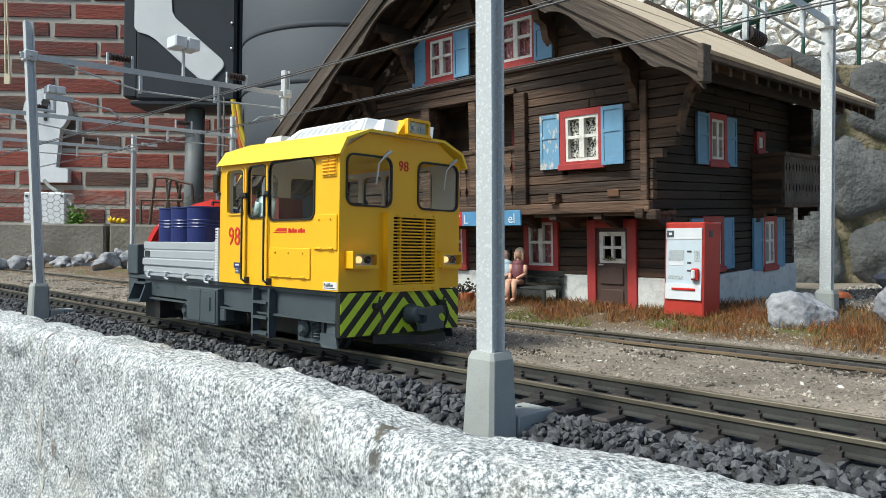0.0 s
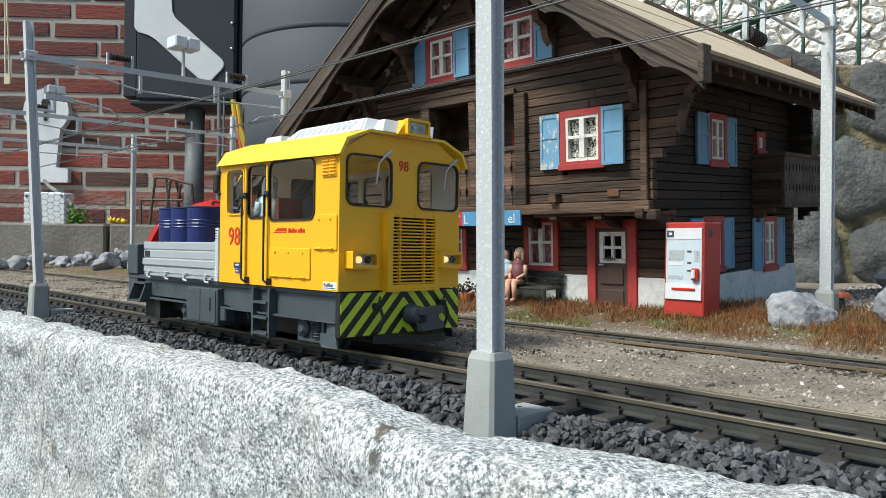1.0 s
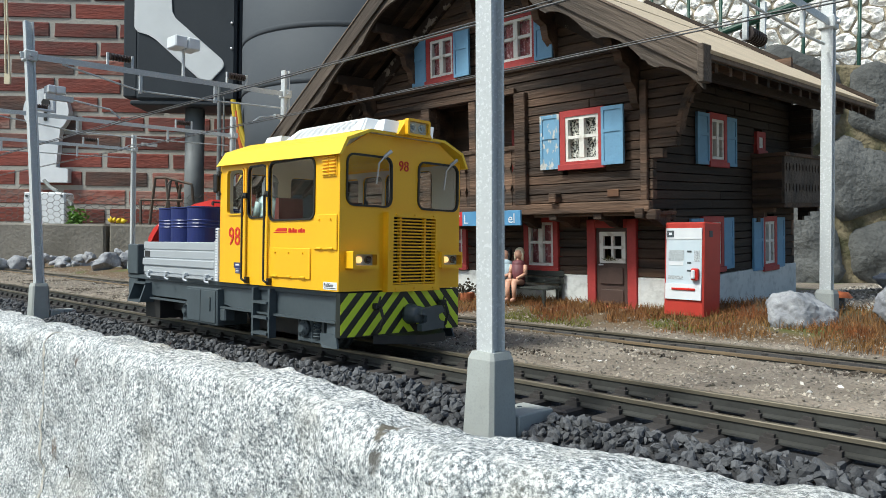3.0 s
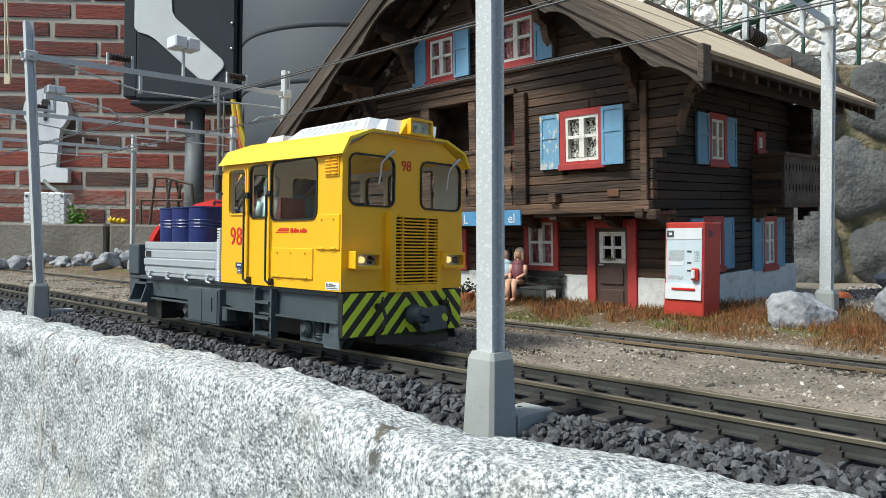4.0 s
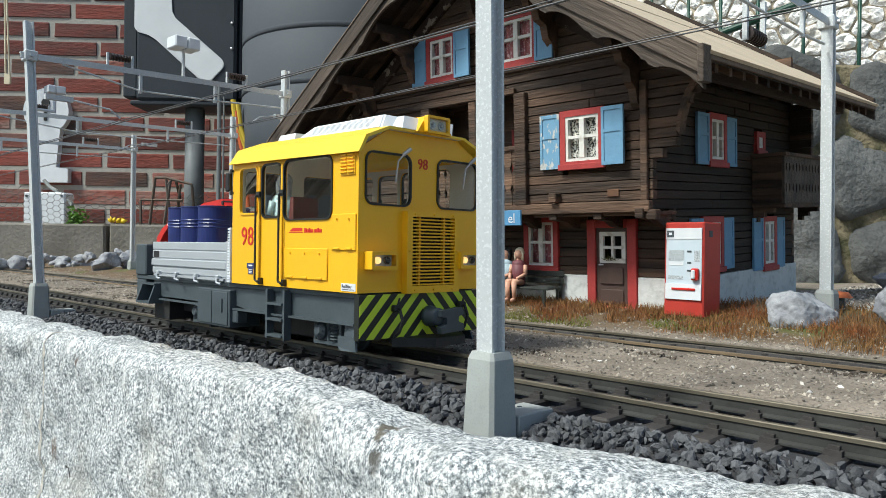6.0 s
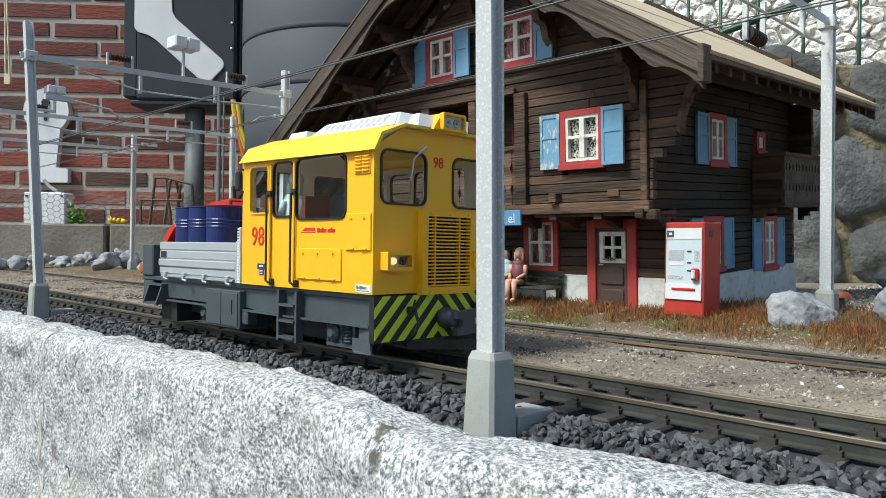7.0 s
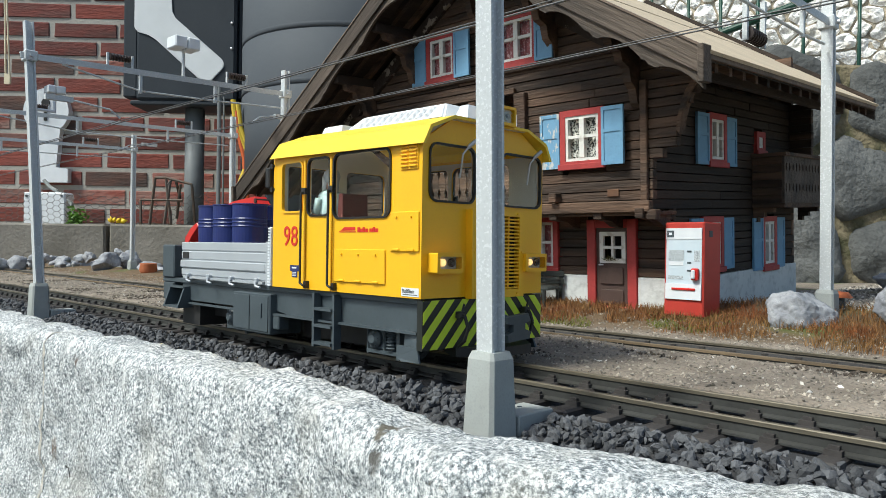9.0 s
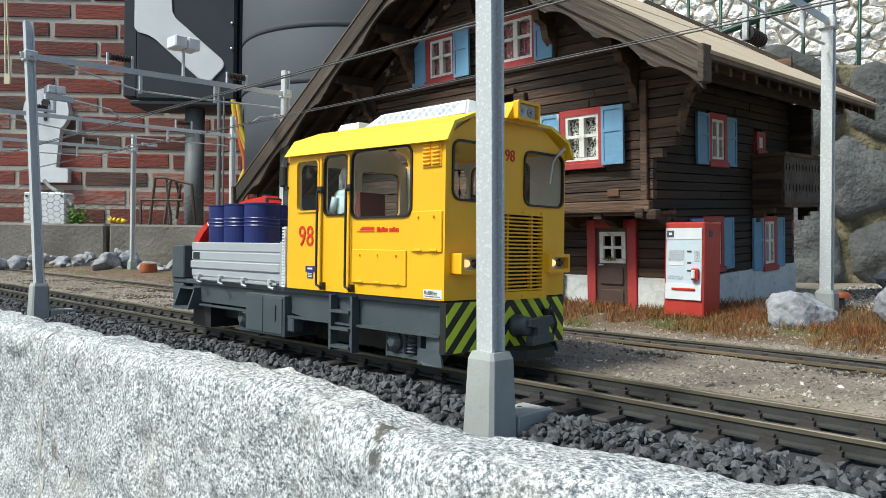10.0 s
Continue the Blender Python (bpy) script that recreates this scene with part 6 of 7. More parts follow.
build_gantry((-0.5665, -0.0880), (-0.583, 0.275), 0.2945, 0.3085, lamps=((0.535, 0.042),), ins=(0.295, 0.765), hang=(0.37, 0.67))
build_gantry((-1.085, -0.085), (-1.020, 0.430), 0.305)
build_gantry((-1.520, -0.085), (-1.420, 0.385), 0.305)
build_gantry((0.1590, -0.085), (0.157, 0.403), 0.290, 0.296, ins=(), hang=(0.40, 0.86))


def build_registration():
    """Hanging insulator and arms for the contact wires under the gantries."""
    bm = bmesh.new()
    box(bm, 0.152, 0.156, 0.208 - 0.019, 0.208 - 0.016, 0.262, 0.300)
    box(bm, 0.152, 0.156, 0.208 + 0.016, 0.208 + 0.019, 0.262, 0.300)
    h = thing("wire_hanger", "white bracket with brown ribbed insulator under the gantry", "insulator", pose(0.001, 0.028, -0.020), bm=bm, mats=ZINC, group="wire hangers")
    bm = bmesh.new()
    insulator(bm, (0.154, 0.208 - 0.015, 0.268), (0.154, 0.208 + 0.015, 0.268), 0.0060)
    part("insulator", bm, INSULATOR, h)
    for x, y, z in ((-0.520, 0.0, 0.2265), (-0.565, 0.208, 0.2540), (-1.07, 0.0, 0.2265), (-1.04, 0.208, 0.2540)):
        bm = bmesh.new()
        my = -0.085 if y < 0.1 else 0.275
        s = 1 if y > my else -1
        box(bm, x - 0.003, x + 0.003, *sorted((my, my + s * 0.030)), z + 0.012, z + 0.018)
        path_tube(bm, [(x, my + s * 0.030, z + 0.015), (x, y - s * 0.012, z + 0.010), (x, y, z + 0.001)], 0.0012, 6)
        a = thing("registration_arm", "grey steel arm holding the contact wire", "bracket", pose(0, 0, 0), bm=bm, mats=ZINC, group="registration arms")
    for x, y in ((-0.560, -0.068),):
        bm = bmesh.new()
        box(bm, x - 0.008, x + 0.009, y - 0.004, y + 0.0045, 0.2530, 0.2620, 0.001)
        box(bm, x - 0.008, x + 0.009, y + 0.0055, y + 0.016, 0.2530, 0.2620, 0.001)
        tube(bm, (x, y + 0.006, 0.230), (x, y + 0.006, 0.2535), 0.0018)
        tube(bm, (x, y - 0.014, 0.232), (x, y + 0.006, 0.232), 0.0018)
        thing("mast_lamp", "small white lamp on a bracket of the mast", "lamp", pose(0, 0, 0), bm=bm, mats=WHITE, group="mast lamps")


build_registration()


def build_wires():
    for y, z0, name in ((0.0, 0.2225, "contact wire of the front track"), (0.208, 0.2535, "contact wire of the rear track")):
        for dz, r in ((0.0, 0.0007), (0.0017, 0.0005)):
            bm = bmesh.new()
            pts = []
            x = -2.4
            while x < 0.95:
                k = ((x - 0.16) % 0.68) / 0.68
                pts.append((x, y, z0 + dz + (0.0008 * (2 * k - 1) ** 2 if dz else 0)))
                x += 0.085
            wire(bm, pts, r)
            thing("overhead_wire", "thin grey " + name, "wire", bm=bm, mats=WIRE, group="overhead wires")


build_wires()


# ---- beside the chalet ----
def build_machine():
    t = thing("ticket_machine", "red ticket machine with white front and red handset", "ticket machine", pose(0.0205, 0.3460, 0.009, 0, 0, -3))
    w, d, h = 0.0440, 0.034, 0.0955
    bm = bmesh.new()
    box(bm, 0, w, 0, d, 0.0, h, 0.0012)
    body = part("cabinet", bm, material("faded_red_cabinet", (0.50, 0.045, 0.03), 0.5, second=(0.40, 0.035, 0.025), scale=60, amount=0.6, fine=0.1), t)
    pale = material("pale_front_sheet", (0.60, 0.69, 0.75), 0.45, second=(0.52, 0.62, 0.68), scale=60, amount=0.6)
    f = part("front_sheet", boxm(0.0025, w - 0.002, -0.0010, 0, 0.0180, h - 0.006, 0.0003), pale, t, "pale blue front sheet")
    part("header_strip", boxm(0.0025, w - 0.002, -0.0015, -0.001, h - 0.0175, h - 0.006), WHITE, t)
    part("lower_sheet", boxm(0.0025, w - 0.002, -0.0018, -0.001, 0.0170, 0.0330), WHITE, t)
    part("coin_slot", boxm(0.0100, 0.0360, -0.0030, -0.0018, 0.0265, 0.0288, 0.0004), RED, t)
    part("logo_field", boxm(0.0040, 0.0115, -0.0020, -0.0015, h - 0.0150, h - 0.0085), FRAME_GREY, t)
    part("logo_field", boxm(w, w + 0.0005, 0.010, 0.016, h - 0.0150, h - 0.0085), FRAME_GREY, t)
    part("logo_mark", boxm(0.0060, 0.0095, -0.0023, -0.0020, h - 0.0130, h - 0.0105), WHITE, t)
    ink = material("grey_print", (0.30, 0.34, 0.36), 0.6, second=(0.55, 0.60, 0.63), scale=700, amount=1.0, lo=0.45, hi=0.55)
    for x0, x1, z0, z1 in ((0.0055, 0.0230, 0.0560, 0.0670), (0.0340, 0.0400, 0.0560, 0.0670), (0.0055, 0.0220, 0.0375, 0.0410)):
        part("notice", boxm(x0, x1, -0.0013, -0.0010, z0, z1), ink, f)
    part("notice", boxm(0.0065, 0.0220, -0.0014, -0.0010, 0.0515, 0.0555), WHITE, f)
    for z in (0.0650, 0.0535, 0.0455):
        part("button_row", boxm(0.0265, 0.0310, -0.0014, -0.0010, z, z + 0.0018), FRAME_GREY, f)
    hs = part("handset_cradle", boxm(0.0325, 0.0400, -0.0055, -0.0010, 0.0370, 0.0490, 0.0010), RED, t)
    part("handset", boxm(0.0340, 0.0378, -0.0075, -0.0055, 0.0385, 0.0475, 0.0008), WHITE, hs)


build_machine()


def build_bench():
    t = thing("garden_bench", "dark green slatted bench in front of the chalet", "bench", pose(-0.166, 0.354, 0.006, 0, 0, 4))
    g = material("dark_green_black_wood", (0.018, 0.022, 0.020), 0.5, second=(0.03, 0.035, 0.03), scale=80, amount=0.6, bump=0.2)
    for k in range(4):
        part("seat_slat", boxm(-0.045, 0.040, -0.016 + k * 0.0085, -0.0095 + k * 0.0085, 0.0205 + 0.0006 * k, 0.0228 + 0.0006 * k, 0.0005), g, t)
    for k in range(2):
        part("back_slat", boxm(-0.045, 0.040, 0.0195, 0.0212, 0.027 + k * 0.009, 0.0335 + k * 0.009, 0.0005), g, t)
    for x in (-0.040, 0.034):
        for y in (-0.014, 0.015):
            part("leg", boxm(x - 0.0015, x + 0.0015, y - 0.0015, y + 0.0015, -0.004, 0.0205), g, t)
        part("armrest", boxm(x - 0.0015, x + 0.0015, -0.015, 0.019, 0.0305, 0.0325, 0.0004), g, t)
        part("back_post", boxm(x - 0.0015, x + 0.0015, 0.0212, 0.0240, -0.004, 0.044), g, t)


build_bench()
figurine("woman_figurine", "toy figure in a maroon dress seated on the bench", pose(-0.1775, 0.352, 0.0320, 0, 0, -80), [SKIN, MAROON, STRAW, SKIN, SKIN])
figurine("man_figurine", "toy figure in a pale blue shirt seated on the bench", pose(-0.1980, 0.353, 0.0320, 0, 0, -95), [SKIN, material("pale_blue_paint", (0.42, 0.55, 0.62), 0.7), DARK, FRAME_GREY, PALE_CLOTH])

TERRACOTTA = material("terracotta", (0.42, 0.13, 0.05), 0.8, second=(0.34, 0.10, 0.045), scale=60, amount=0.6, bump=0.2)


def build_pot(m, r=0.011, plant=True, label="small round terracotta pot"):
    bm = bmesh.new()
    turned(bm, [(r * 0.5, 0), (r * 0.75, 0.001), (r, r * 0.7), (r * 0.9, r * 1.3), (r * 0.95, r * 1.45), (r * 0.8, r * 1.45), (r * 0.75, r * 1.2), (r * 0.1, r * 1.2)], seg=20)
    t = thing("flower_pot", label, "flower pot", m, group="flower pots", bm=bm, mats=TERRACOTTA, smooth=True)
    if plant:
        bm = bmesh.new()
        g = random.Random(8)
        for k in range(70):
            c = Vector((g.gauss(0, r * 0.7), g.gauss(0, r * 0.7), r * 1.4 + abs(g.gauss(0, r * 0.7))))
            e = Vector((g.uniform(-1, 1), g.uniform(-1, 1), g.uniform(-0.3, 1))).normalized() * r * 0.45
            o = e.orthogonal().normalized() * r * 0.2
            prism(bm, [c, c + e * 0.5 + o, c + e, c + e * 0.5 - o], Vector((0, 0, 0.0003)))
        part("plant", bm, material("dark_dry_leaves", (0.05, 0.045, 0.035), 0.8, second=(0.10, 0.08, 0.05), scale=200), t)


build_pot(pose(-0.262, 0.350, 0.002), 0.010)
build_pot(pose(-0.288, 0.345, 0.002), 0.010)

STONE_GREY = material("pale_grey_limestone", (0.24, 0.25, 0.275), 0.85, second=(0.43, 0.44, 0.46), scale=60, amount=0.8, fine=0.35, fine_scale=300, bump=0.6, bump_scale=160)


def build_rock(name, label, place, size, seed, mat, rough=0.5, group="", turn=0, sub=4, flat=0.0):
    """A split rock: a ball cut by random planes, then roughened."""
    bm = bmesh.new()
    bmesh.ops.create_icosphere(bm, subdivisions=sub, radius=1.0)
    g = np.random.default_rng(seed)
    planes = [(Vector(g.normal(size=3)).normalized(), g.uniform(0.45, 0.8)) for _ in range(11)]
    for v in bm.verts:
        for n, d in planes:
            k = v.co.dot(n) - d
            if k > 0:
                v.co -= n * k * 0.9
        q = v.co.copy()
        v.co += v.co.normalized() * rough * (0.10 * noise.fractal(q * 1.8 + Vector((seed, 0, 0)), 0.9, 2.0, 5) + 0.06 * noise.noise(q * 6 + Vector((seed, 3, 0))) + 0.012 * noise.fractal(q * 12 + Vector((0, seed, 0)), 0.8, 2.0, 3))
        v.co = Vector((v.co.x * size[0], v.co.y * size[1], v.co.z * size[2])) * 1.35
    return thing(name, label, "rock", pose(*place, 0, 0, turn), group, bm=bm, mats=mat, smooth=True)


build_rock("boulder", "pale grey limestone boulder in dry grass", (0.1500, 0.3690, 0.015), (0.0275, 0.0160, 0.0235), 3, STONE_GREY, 1.0, "limestone boulders", 40, 5)
build_rock("boulder", "pale grey limestone boulder in dry grass", (0.2240, 0.395, 0.022), (0.0190, 0.017, 0.0180), 5, STONE_GREY, 1.0, "limestone boulders", 10, 5)
build_rock("boulder", "flat grey stone on the gravel", (0.1300, 0.78, 0.036), (0.026, 0.020, 0.0105), 8, STONE_GREY, 0.9, "limestone boulders", 10)


def build_lid():
    bm = bmesh.new()
    box(bm, -0.012, 0.016, -0.010, 0.010, 0.0, 0.016, 0.001)
    t = thing("small_shelter", "small grey box with an orange tile roof behind the mast", "box", pose(0.1520, 0.445, 0.020, 0, 0, 10) @ Matrix.Scale(0.68, 4), bm=bm, mats=FRAME_GREY)
    bm = bmesh.new()
    prism(bm, [(-0.024, -0.014, 0.0160), (0.026, -0.014, 0.0160), (0.018, 0.0, 0.0230), (-0.014, 0.0, 0.0250)], (0, 0.026, 0))
    part("tile", bm, material("orange_tile", (0.56, 0.15, 0.05), 0.7, second=(0.45, 0.12, 0.05), scale=60), t)


build_lid()

# dry red-brown moss stems and grass in front of the chalet
GRASS = material("dry_red_brown_stems", (0.24, 0.075, 0.020), 0.85, second=(0.30, 0.18, 0.065), scale=16, amount=0.9, island=0.4)
GREEN = material("olive_moss", (0.115, 0.14, 0.018), 0.9, second=(0.16, 0.14, 0.04), scale=30, amount=0.8, island=0.35)


def blades(n, place, height, width, seed):
    g = np.random.default_rng(seed)
    V, F = [], []
    for k in range(n):
        x, y = place(g)
        z = ground_z(x, y) - 0.001
        h = height * g.uniform(0.35, 1.0)
        a = g.uniform(0, 2 * math.pi)
        lean = g.normal(0, 0.35, 2) * h
        w = width * g.uniform(0.6, 1.3)
        dx, dy = w * math.cos(a), w * math.sin(a)
        i = len(V)
        V += [(x - dx, y - dy, z), (x + dx, y + dy, z), (x + dx * 0.8 + lean[0] * 0.4, y + dy * 0.8 + lean[1] * 0.4, z + h * 0.55), (x - dx * 0.8 + lean[0] * 0.4, y - dy * 0.8 + lean[1] * 0.4, z + h * 0.55), (x + lean[0], y + lean[1], z + h)]
        F += [(i, i + 1, i + 2, i + 3), (i + 3, i + 2, i + 4)]
    return V, F


def grass(name, label, n, place, height, width, seed, mat):
    V, F = blades(n, place, height, width, seed)
    me = bpy.data.meshes.new(name)
    me.from_pydata(V, [], F)
    me.materials.append(mat)
    tagged(new(name, me), label, "grass", kind="stuff")


def tuft_place(g):
    while True:
        x, y = g.uniform(-0.75, 0.42), 0.262 + 0.125 * g.random() ** 0.8
        if x > 0.03 and g.random() < 0.6:
            y = g.uniform(0.30, 0.44)
        if noise.noise((x * 16, y * 16, 7)) + 0.55 * (y - 0.31) / 0.06 > -0.05:
            return x, y


def moss_place(g):
    while True:
        x, y = g.uniform(-0.6, 0.45), g.uniform(0.262, 0.40)
        if noise.noise((x * 9, y * 9, 21)) > 0.08:
            return x, y


grass("dry_grass", "red-brown dry moss stems along the chalet", 24000, tuft_place, 0.0120, 0.00034, 3, GRASS)
grass("moss", "low olive green moss cushions", 9000, moss_place, 0.0045, 0.0006, 4, GREEN)

# ---- garden behind ----
BACK = pose(0.39807, -0.35851, 0, 0, 0, 44.916)     # x across, y away from the camera's place


def far(px, py, d):
    """Place in the garden frame from a bearing, a height and a distance."""
    return (d * (px - 784) / 1304.9, d, 0.0756 + d * (441 + (px - 784) * 0.01416 - py) / 1304.9)


def brick_clay(name, colour, second, amount):
    return material(name, colour, 0.88, second=second, scale=13, amount=amount, lo=0.42, hi=0.62, fine=0.45, fine_scale=90, bump=0.5, bump_scale=90, island=0.30, stretch=(0.5, 1, 1.4))


BRICKS = [brick_clay("red_brick", (0.25, 0.062, 0.045), (0.15, 0.050, 0.042), 0.6), brick_clay("dark_red_brick", (0.19, 0.050, 0.040), (0.10, 0.052, 0.046), 0.8),
          brick_clay("sooty_brown_brick", (0.17, 0.085, 0.065), (0.085, 0.065, 0.060), 0.9), brick_clay("pale_smeared_brick", (0.23, 0.065, 0.048), (0.27, 0.20, 0.17), 0.75)]
MORTAR = material("grey_mortar", (0.42, 0.40, 0.36), 0.9, second=(0.33, 0.31, 0.28), scale=12, amount=0.6, fine=0.2, fine_scale=150, bump=0.4, bump_scale=150)
CONCRETE = material("weathered_concrete", (0.235, 0.218, 0.19), 0.9, second=(0.12, 0.11, 0.09), scale=9, amount=0.8, fine=0.3, fine_scale=120, bump=0.5, bump_scale=80)
ANTHRACITE = material("anthracite_coated_steel", (0.022, 0.029, 0.038), 0.6, spec=0.3, second=(0.032, 0.04, 0.05), scale=8, amount=0.6, fine=0.12, fine_scale=120, bump=0.04)
TANK_GREY = material("dark_grey_plastic_tank", (0.072, 0.083, 0.097), 0.7, spec=0.3, second=(0.066, 0.076, 0.09), scale=6, amount=0.6, bump=0.05, bump_scale=60)
PALE_SHEET = material("brushed_pale_aluminium", (0.66, 0.69, 0.71), 0.55, 0.0, second=(0.58, 0.61, 0.63), scale=14, amount=0.6, bump=0.05, bump_scale=100)


def backed(ob):
    ob.matrix_basis = BACK @ ob.matrix_basis
    return ob


def build_brick_wall():
    D = 2.75
    bm = bmesh.new()
    box(bm, -2.6, 3.2, D, D + 0.25, -0.3, 2.6)
    wall = backed(thing("wall_brick", "red-brown brick wall with grey mortar joints", "wall", kind="structure", bm=bm, mats=MORTAR))
    wall.matrix_basis = wall.matrix_basis @ pose(0, D, 0, 0, 0, 2.5) @ pose(0, -D, 0)
    w, h, ph, pw = 0.2210, 0.0510, 0.0676, 0.2370
    shapes = []
    g = random.Random(2)
    for k in range(10):
        bm = bmesh.new()
        box(bm, 0, w, -0.0030, 0.01, 0, h, 0.0018)
        for v in bm.verts:
            v.co += Vector((g.uniform(-0.002, 0.002), g.uniform(-0.0015, 0.0015), g.uniform(-0.0015, 0.0015)))
        shapes.append(finish("brick", bm, BRICKS[(0, 0, 1, 1, 2, 2, 3, 0, 3, 1)[k]]))
    z = 0.8480 - 0.0256 - 13 * ph
    row = 0
    while z < 1.02:
        x = -1.90 + ((row * 0.31) % 1.0) * pw - g.uniform(0, 0.02)
        while x < -0.55:
            b = new("brick", g.choice(shapes))
            b.parent = wall
            b.matrix_basis = pose(x, D, z + g.uniform(-0.001, 0.001))
            x += pw + g.uniform(-0.004, 0.004)
        z += ph
        row += 1


build_brick_wall()


def build_kerb_wall():
    D = 2.25
    g = random.Random(5)
    t = backed(thing("concrete_edging", "weathered grey concrete edging stones of the raised bed", "edging", kind="structure"))
    x = -1.75
    while x < 0.4:
        n = 0.362
        bm = bmesh.new()
        box(bm, x + 0.006, x + n - 0.006, D, D + 0.06, -0.06, 0.130 + g.uniform(-0.006, 0.004), 0.006)
        part("edging_stone", bm, CONCRETE, t)
        x += n
    bm = bmesh.new()
    box(bm, -2.4, 3.0, D + 0.055, 2.78, -0.2, 0.112)
    backed(thing("raised_bed", "brown soil of the raised bed behind the edging", "soil", bm=bm, mats=bpy.data.materials["soil_and_grit"], kind="structure"))


build_kerb_wall()

for i, (px, py, d, s) in enumerate(((72, 462, 2.05, (0.055, 0.04, 0.030)), (188, 468, 1.85, (0.062, 0.05, 0.046)), (232, 462, 1.9, (0.05, 0.04, 0.045)), (255, 478, 1.8, (0.055, 0.04, 0.030)), (30, 458, 2.15, (0.02, 0.02, 0.016)),
                                    (110, 463, 2.1, (0.040, 0.035, 0.022)), (140, 461, 2.1, (0.040, 0.035, 0.026)), (158, 458, 2.0, (0.03, 0.03, 0.03)), (92, 459, 2.16, (0.03, 0.03, 0.02)), (285, 482, 1.75, (0.04, 0.035, 0.024)), (212, 452, 2.1, (0.035, 0.03, 0.026)), (310, 470, 1.9, (0.05, 0.04, 0.034)))):
    x, y, z = far(px, py, d)
    s = tuple(0.46 * q for q in s)
    r = build_rock("rock", "rough grey quarry stone at the foot of the edging", (x, y, max(0.006, z - 0.1 * s[2])), s, 20 + i, STONE_GREY, 1.2, "stones along the edging", 37 * i, 4)
    backed(r)
heap = random.Random(31)
for i in range(34):
    px = heap.uniform(-10, 330)
    d = heap.uniform(2.02, 2.2)
    s = heap.uniform(0.007, 0.020)
    x, y, z = far(px, 460, d)
    backed(build_rock("rock", "small grey quarry stone at the foot of the edging", (x, y, 0.004 + 0.5 * s), (s * heap.uniform(1.0, 1.5), s, s * heap.uniform(0.7, 1.1)), 100 + i, STONE_GREY, 1.2, "stones along the edging", 50 * i, 3))
x, y, z = far(263, 480, 1.70)
backed(build_pot(pose(x, y, 0.0), 0.020, False, "round terracotta pot among grey stones") or bpy.context.scene.objects[[o.name for o in scene.objects if o.name.startswith("flower_pot")][-1]])


def build_box_on_pole():
    D = 2.35
    x0, _, zb = far(236, 180, D)
    x1 = far(413, 180, D)[0]
    t = backed(thing("letter_box", "anthracite steel box with pale aluminium emblem on a galvanised pole", "letter box"))
    part("body", boxm(x0, x1, D, D + 0.16, zb, zb + 0.55, 0.008), ANTHRACITE, t)
    part("side_flange", boxm(x0 - 0.046, x0, D + 0.012, D + 0.06, zb + 0.01, zb + 0.55, 0.005), ANTHRACITE, t)
    part("side_flange", boxm(x1, x1 + 0.016, D + 0.02, D + 0.05, zb + 0.01, zb + 0.55, 0.005), ANTHRACITE, t)
    part("base_rim", boxm(x0 - 0.02, x1 + 0.01, D + 0.004, D + 0.15, zb - 0.015, zb, 0.004), ANTHRACITE, t)
    out = [(236, -40), (236, 48), (243, 56), (262, 60), (275, 68), (350, 138), (362, 143), (374, 141), (394, 120), (396, 112), (391, 103), (308, 32), (302, 20), (300, -40)]
    bm = bmesh.new()
    prism(bm, [(far(a - 3, b + 5, D)[0], D - 0.004, far(a - 3, b + 5, D)[2]) for a, b in out], (0, 0.004, 0))
    bmesh.ops.bevel(bm, geom=[e for e in bm.edges], offset=0.002, segments=2, affect="EDGES")
    part("emblem", bm, PALE_SHEET, t, "pale aluminium emblem sheet")
    bm = bmesh.new()
    x, _, _ = far(327, 200, D)
    tube(bm, (x, D + 0.08, 0.0), (x, D + 0.08, zb - 0.015), 0.031, seg=28)
    part("pole", bm, material("dull_grey_pole", (0.17, 0.185, 0.19), 0.6, 0.1, second=(0.13, 0.14, 0.145), scale=25, amount=0.7, bump=0.1), t, "dull grey steel pole", True)
    for k in range(3):
        bm = bmesh.new()
        xx, _, zz = far(412, 45 + 45 * k, D)
        turned(bm, [(0.004, 0.0), (0.004, -0.004), (0.002, -0.005)], (xx - 0.012, D, zz), "y", 10)
        part("rivet", bm, CHROME, t)


build_box_on_pole()


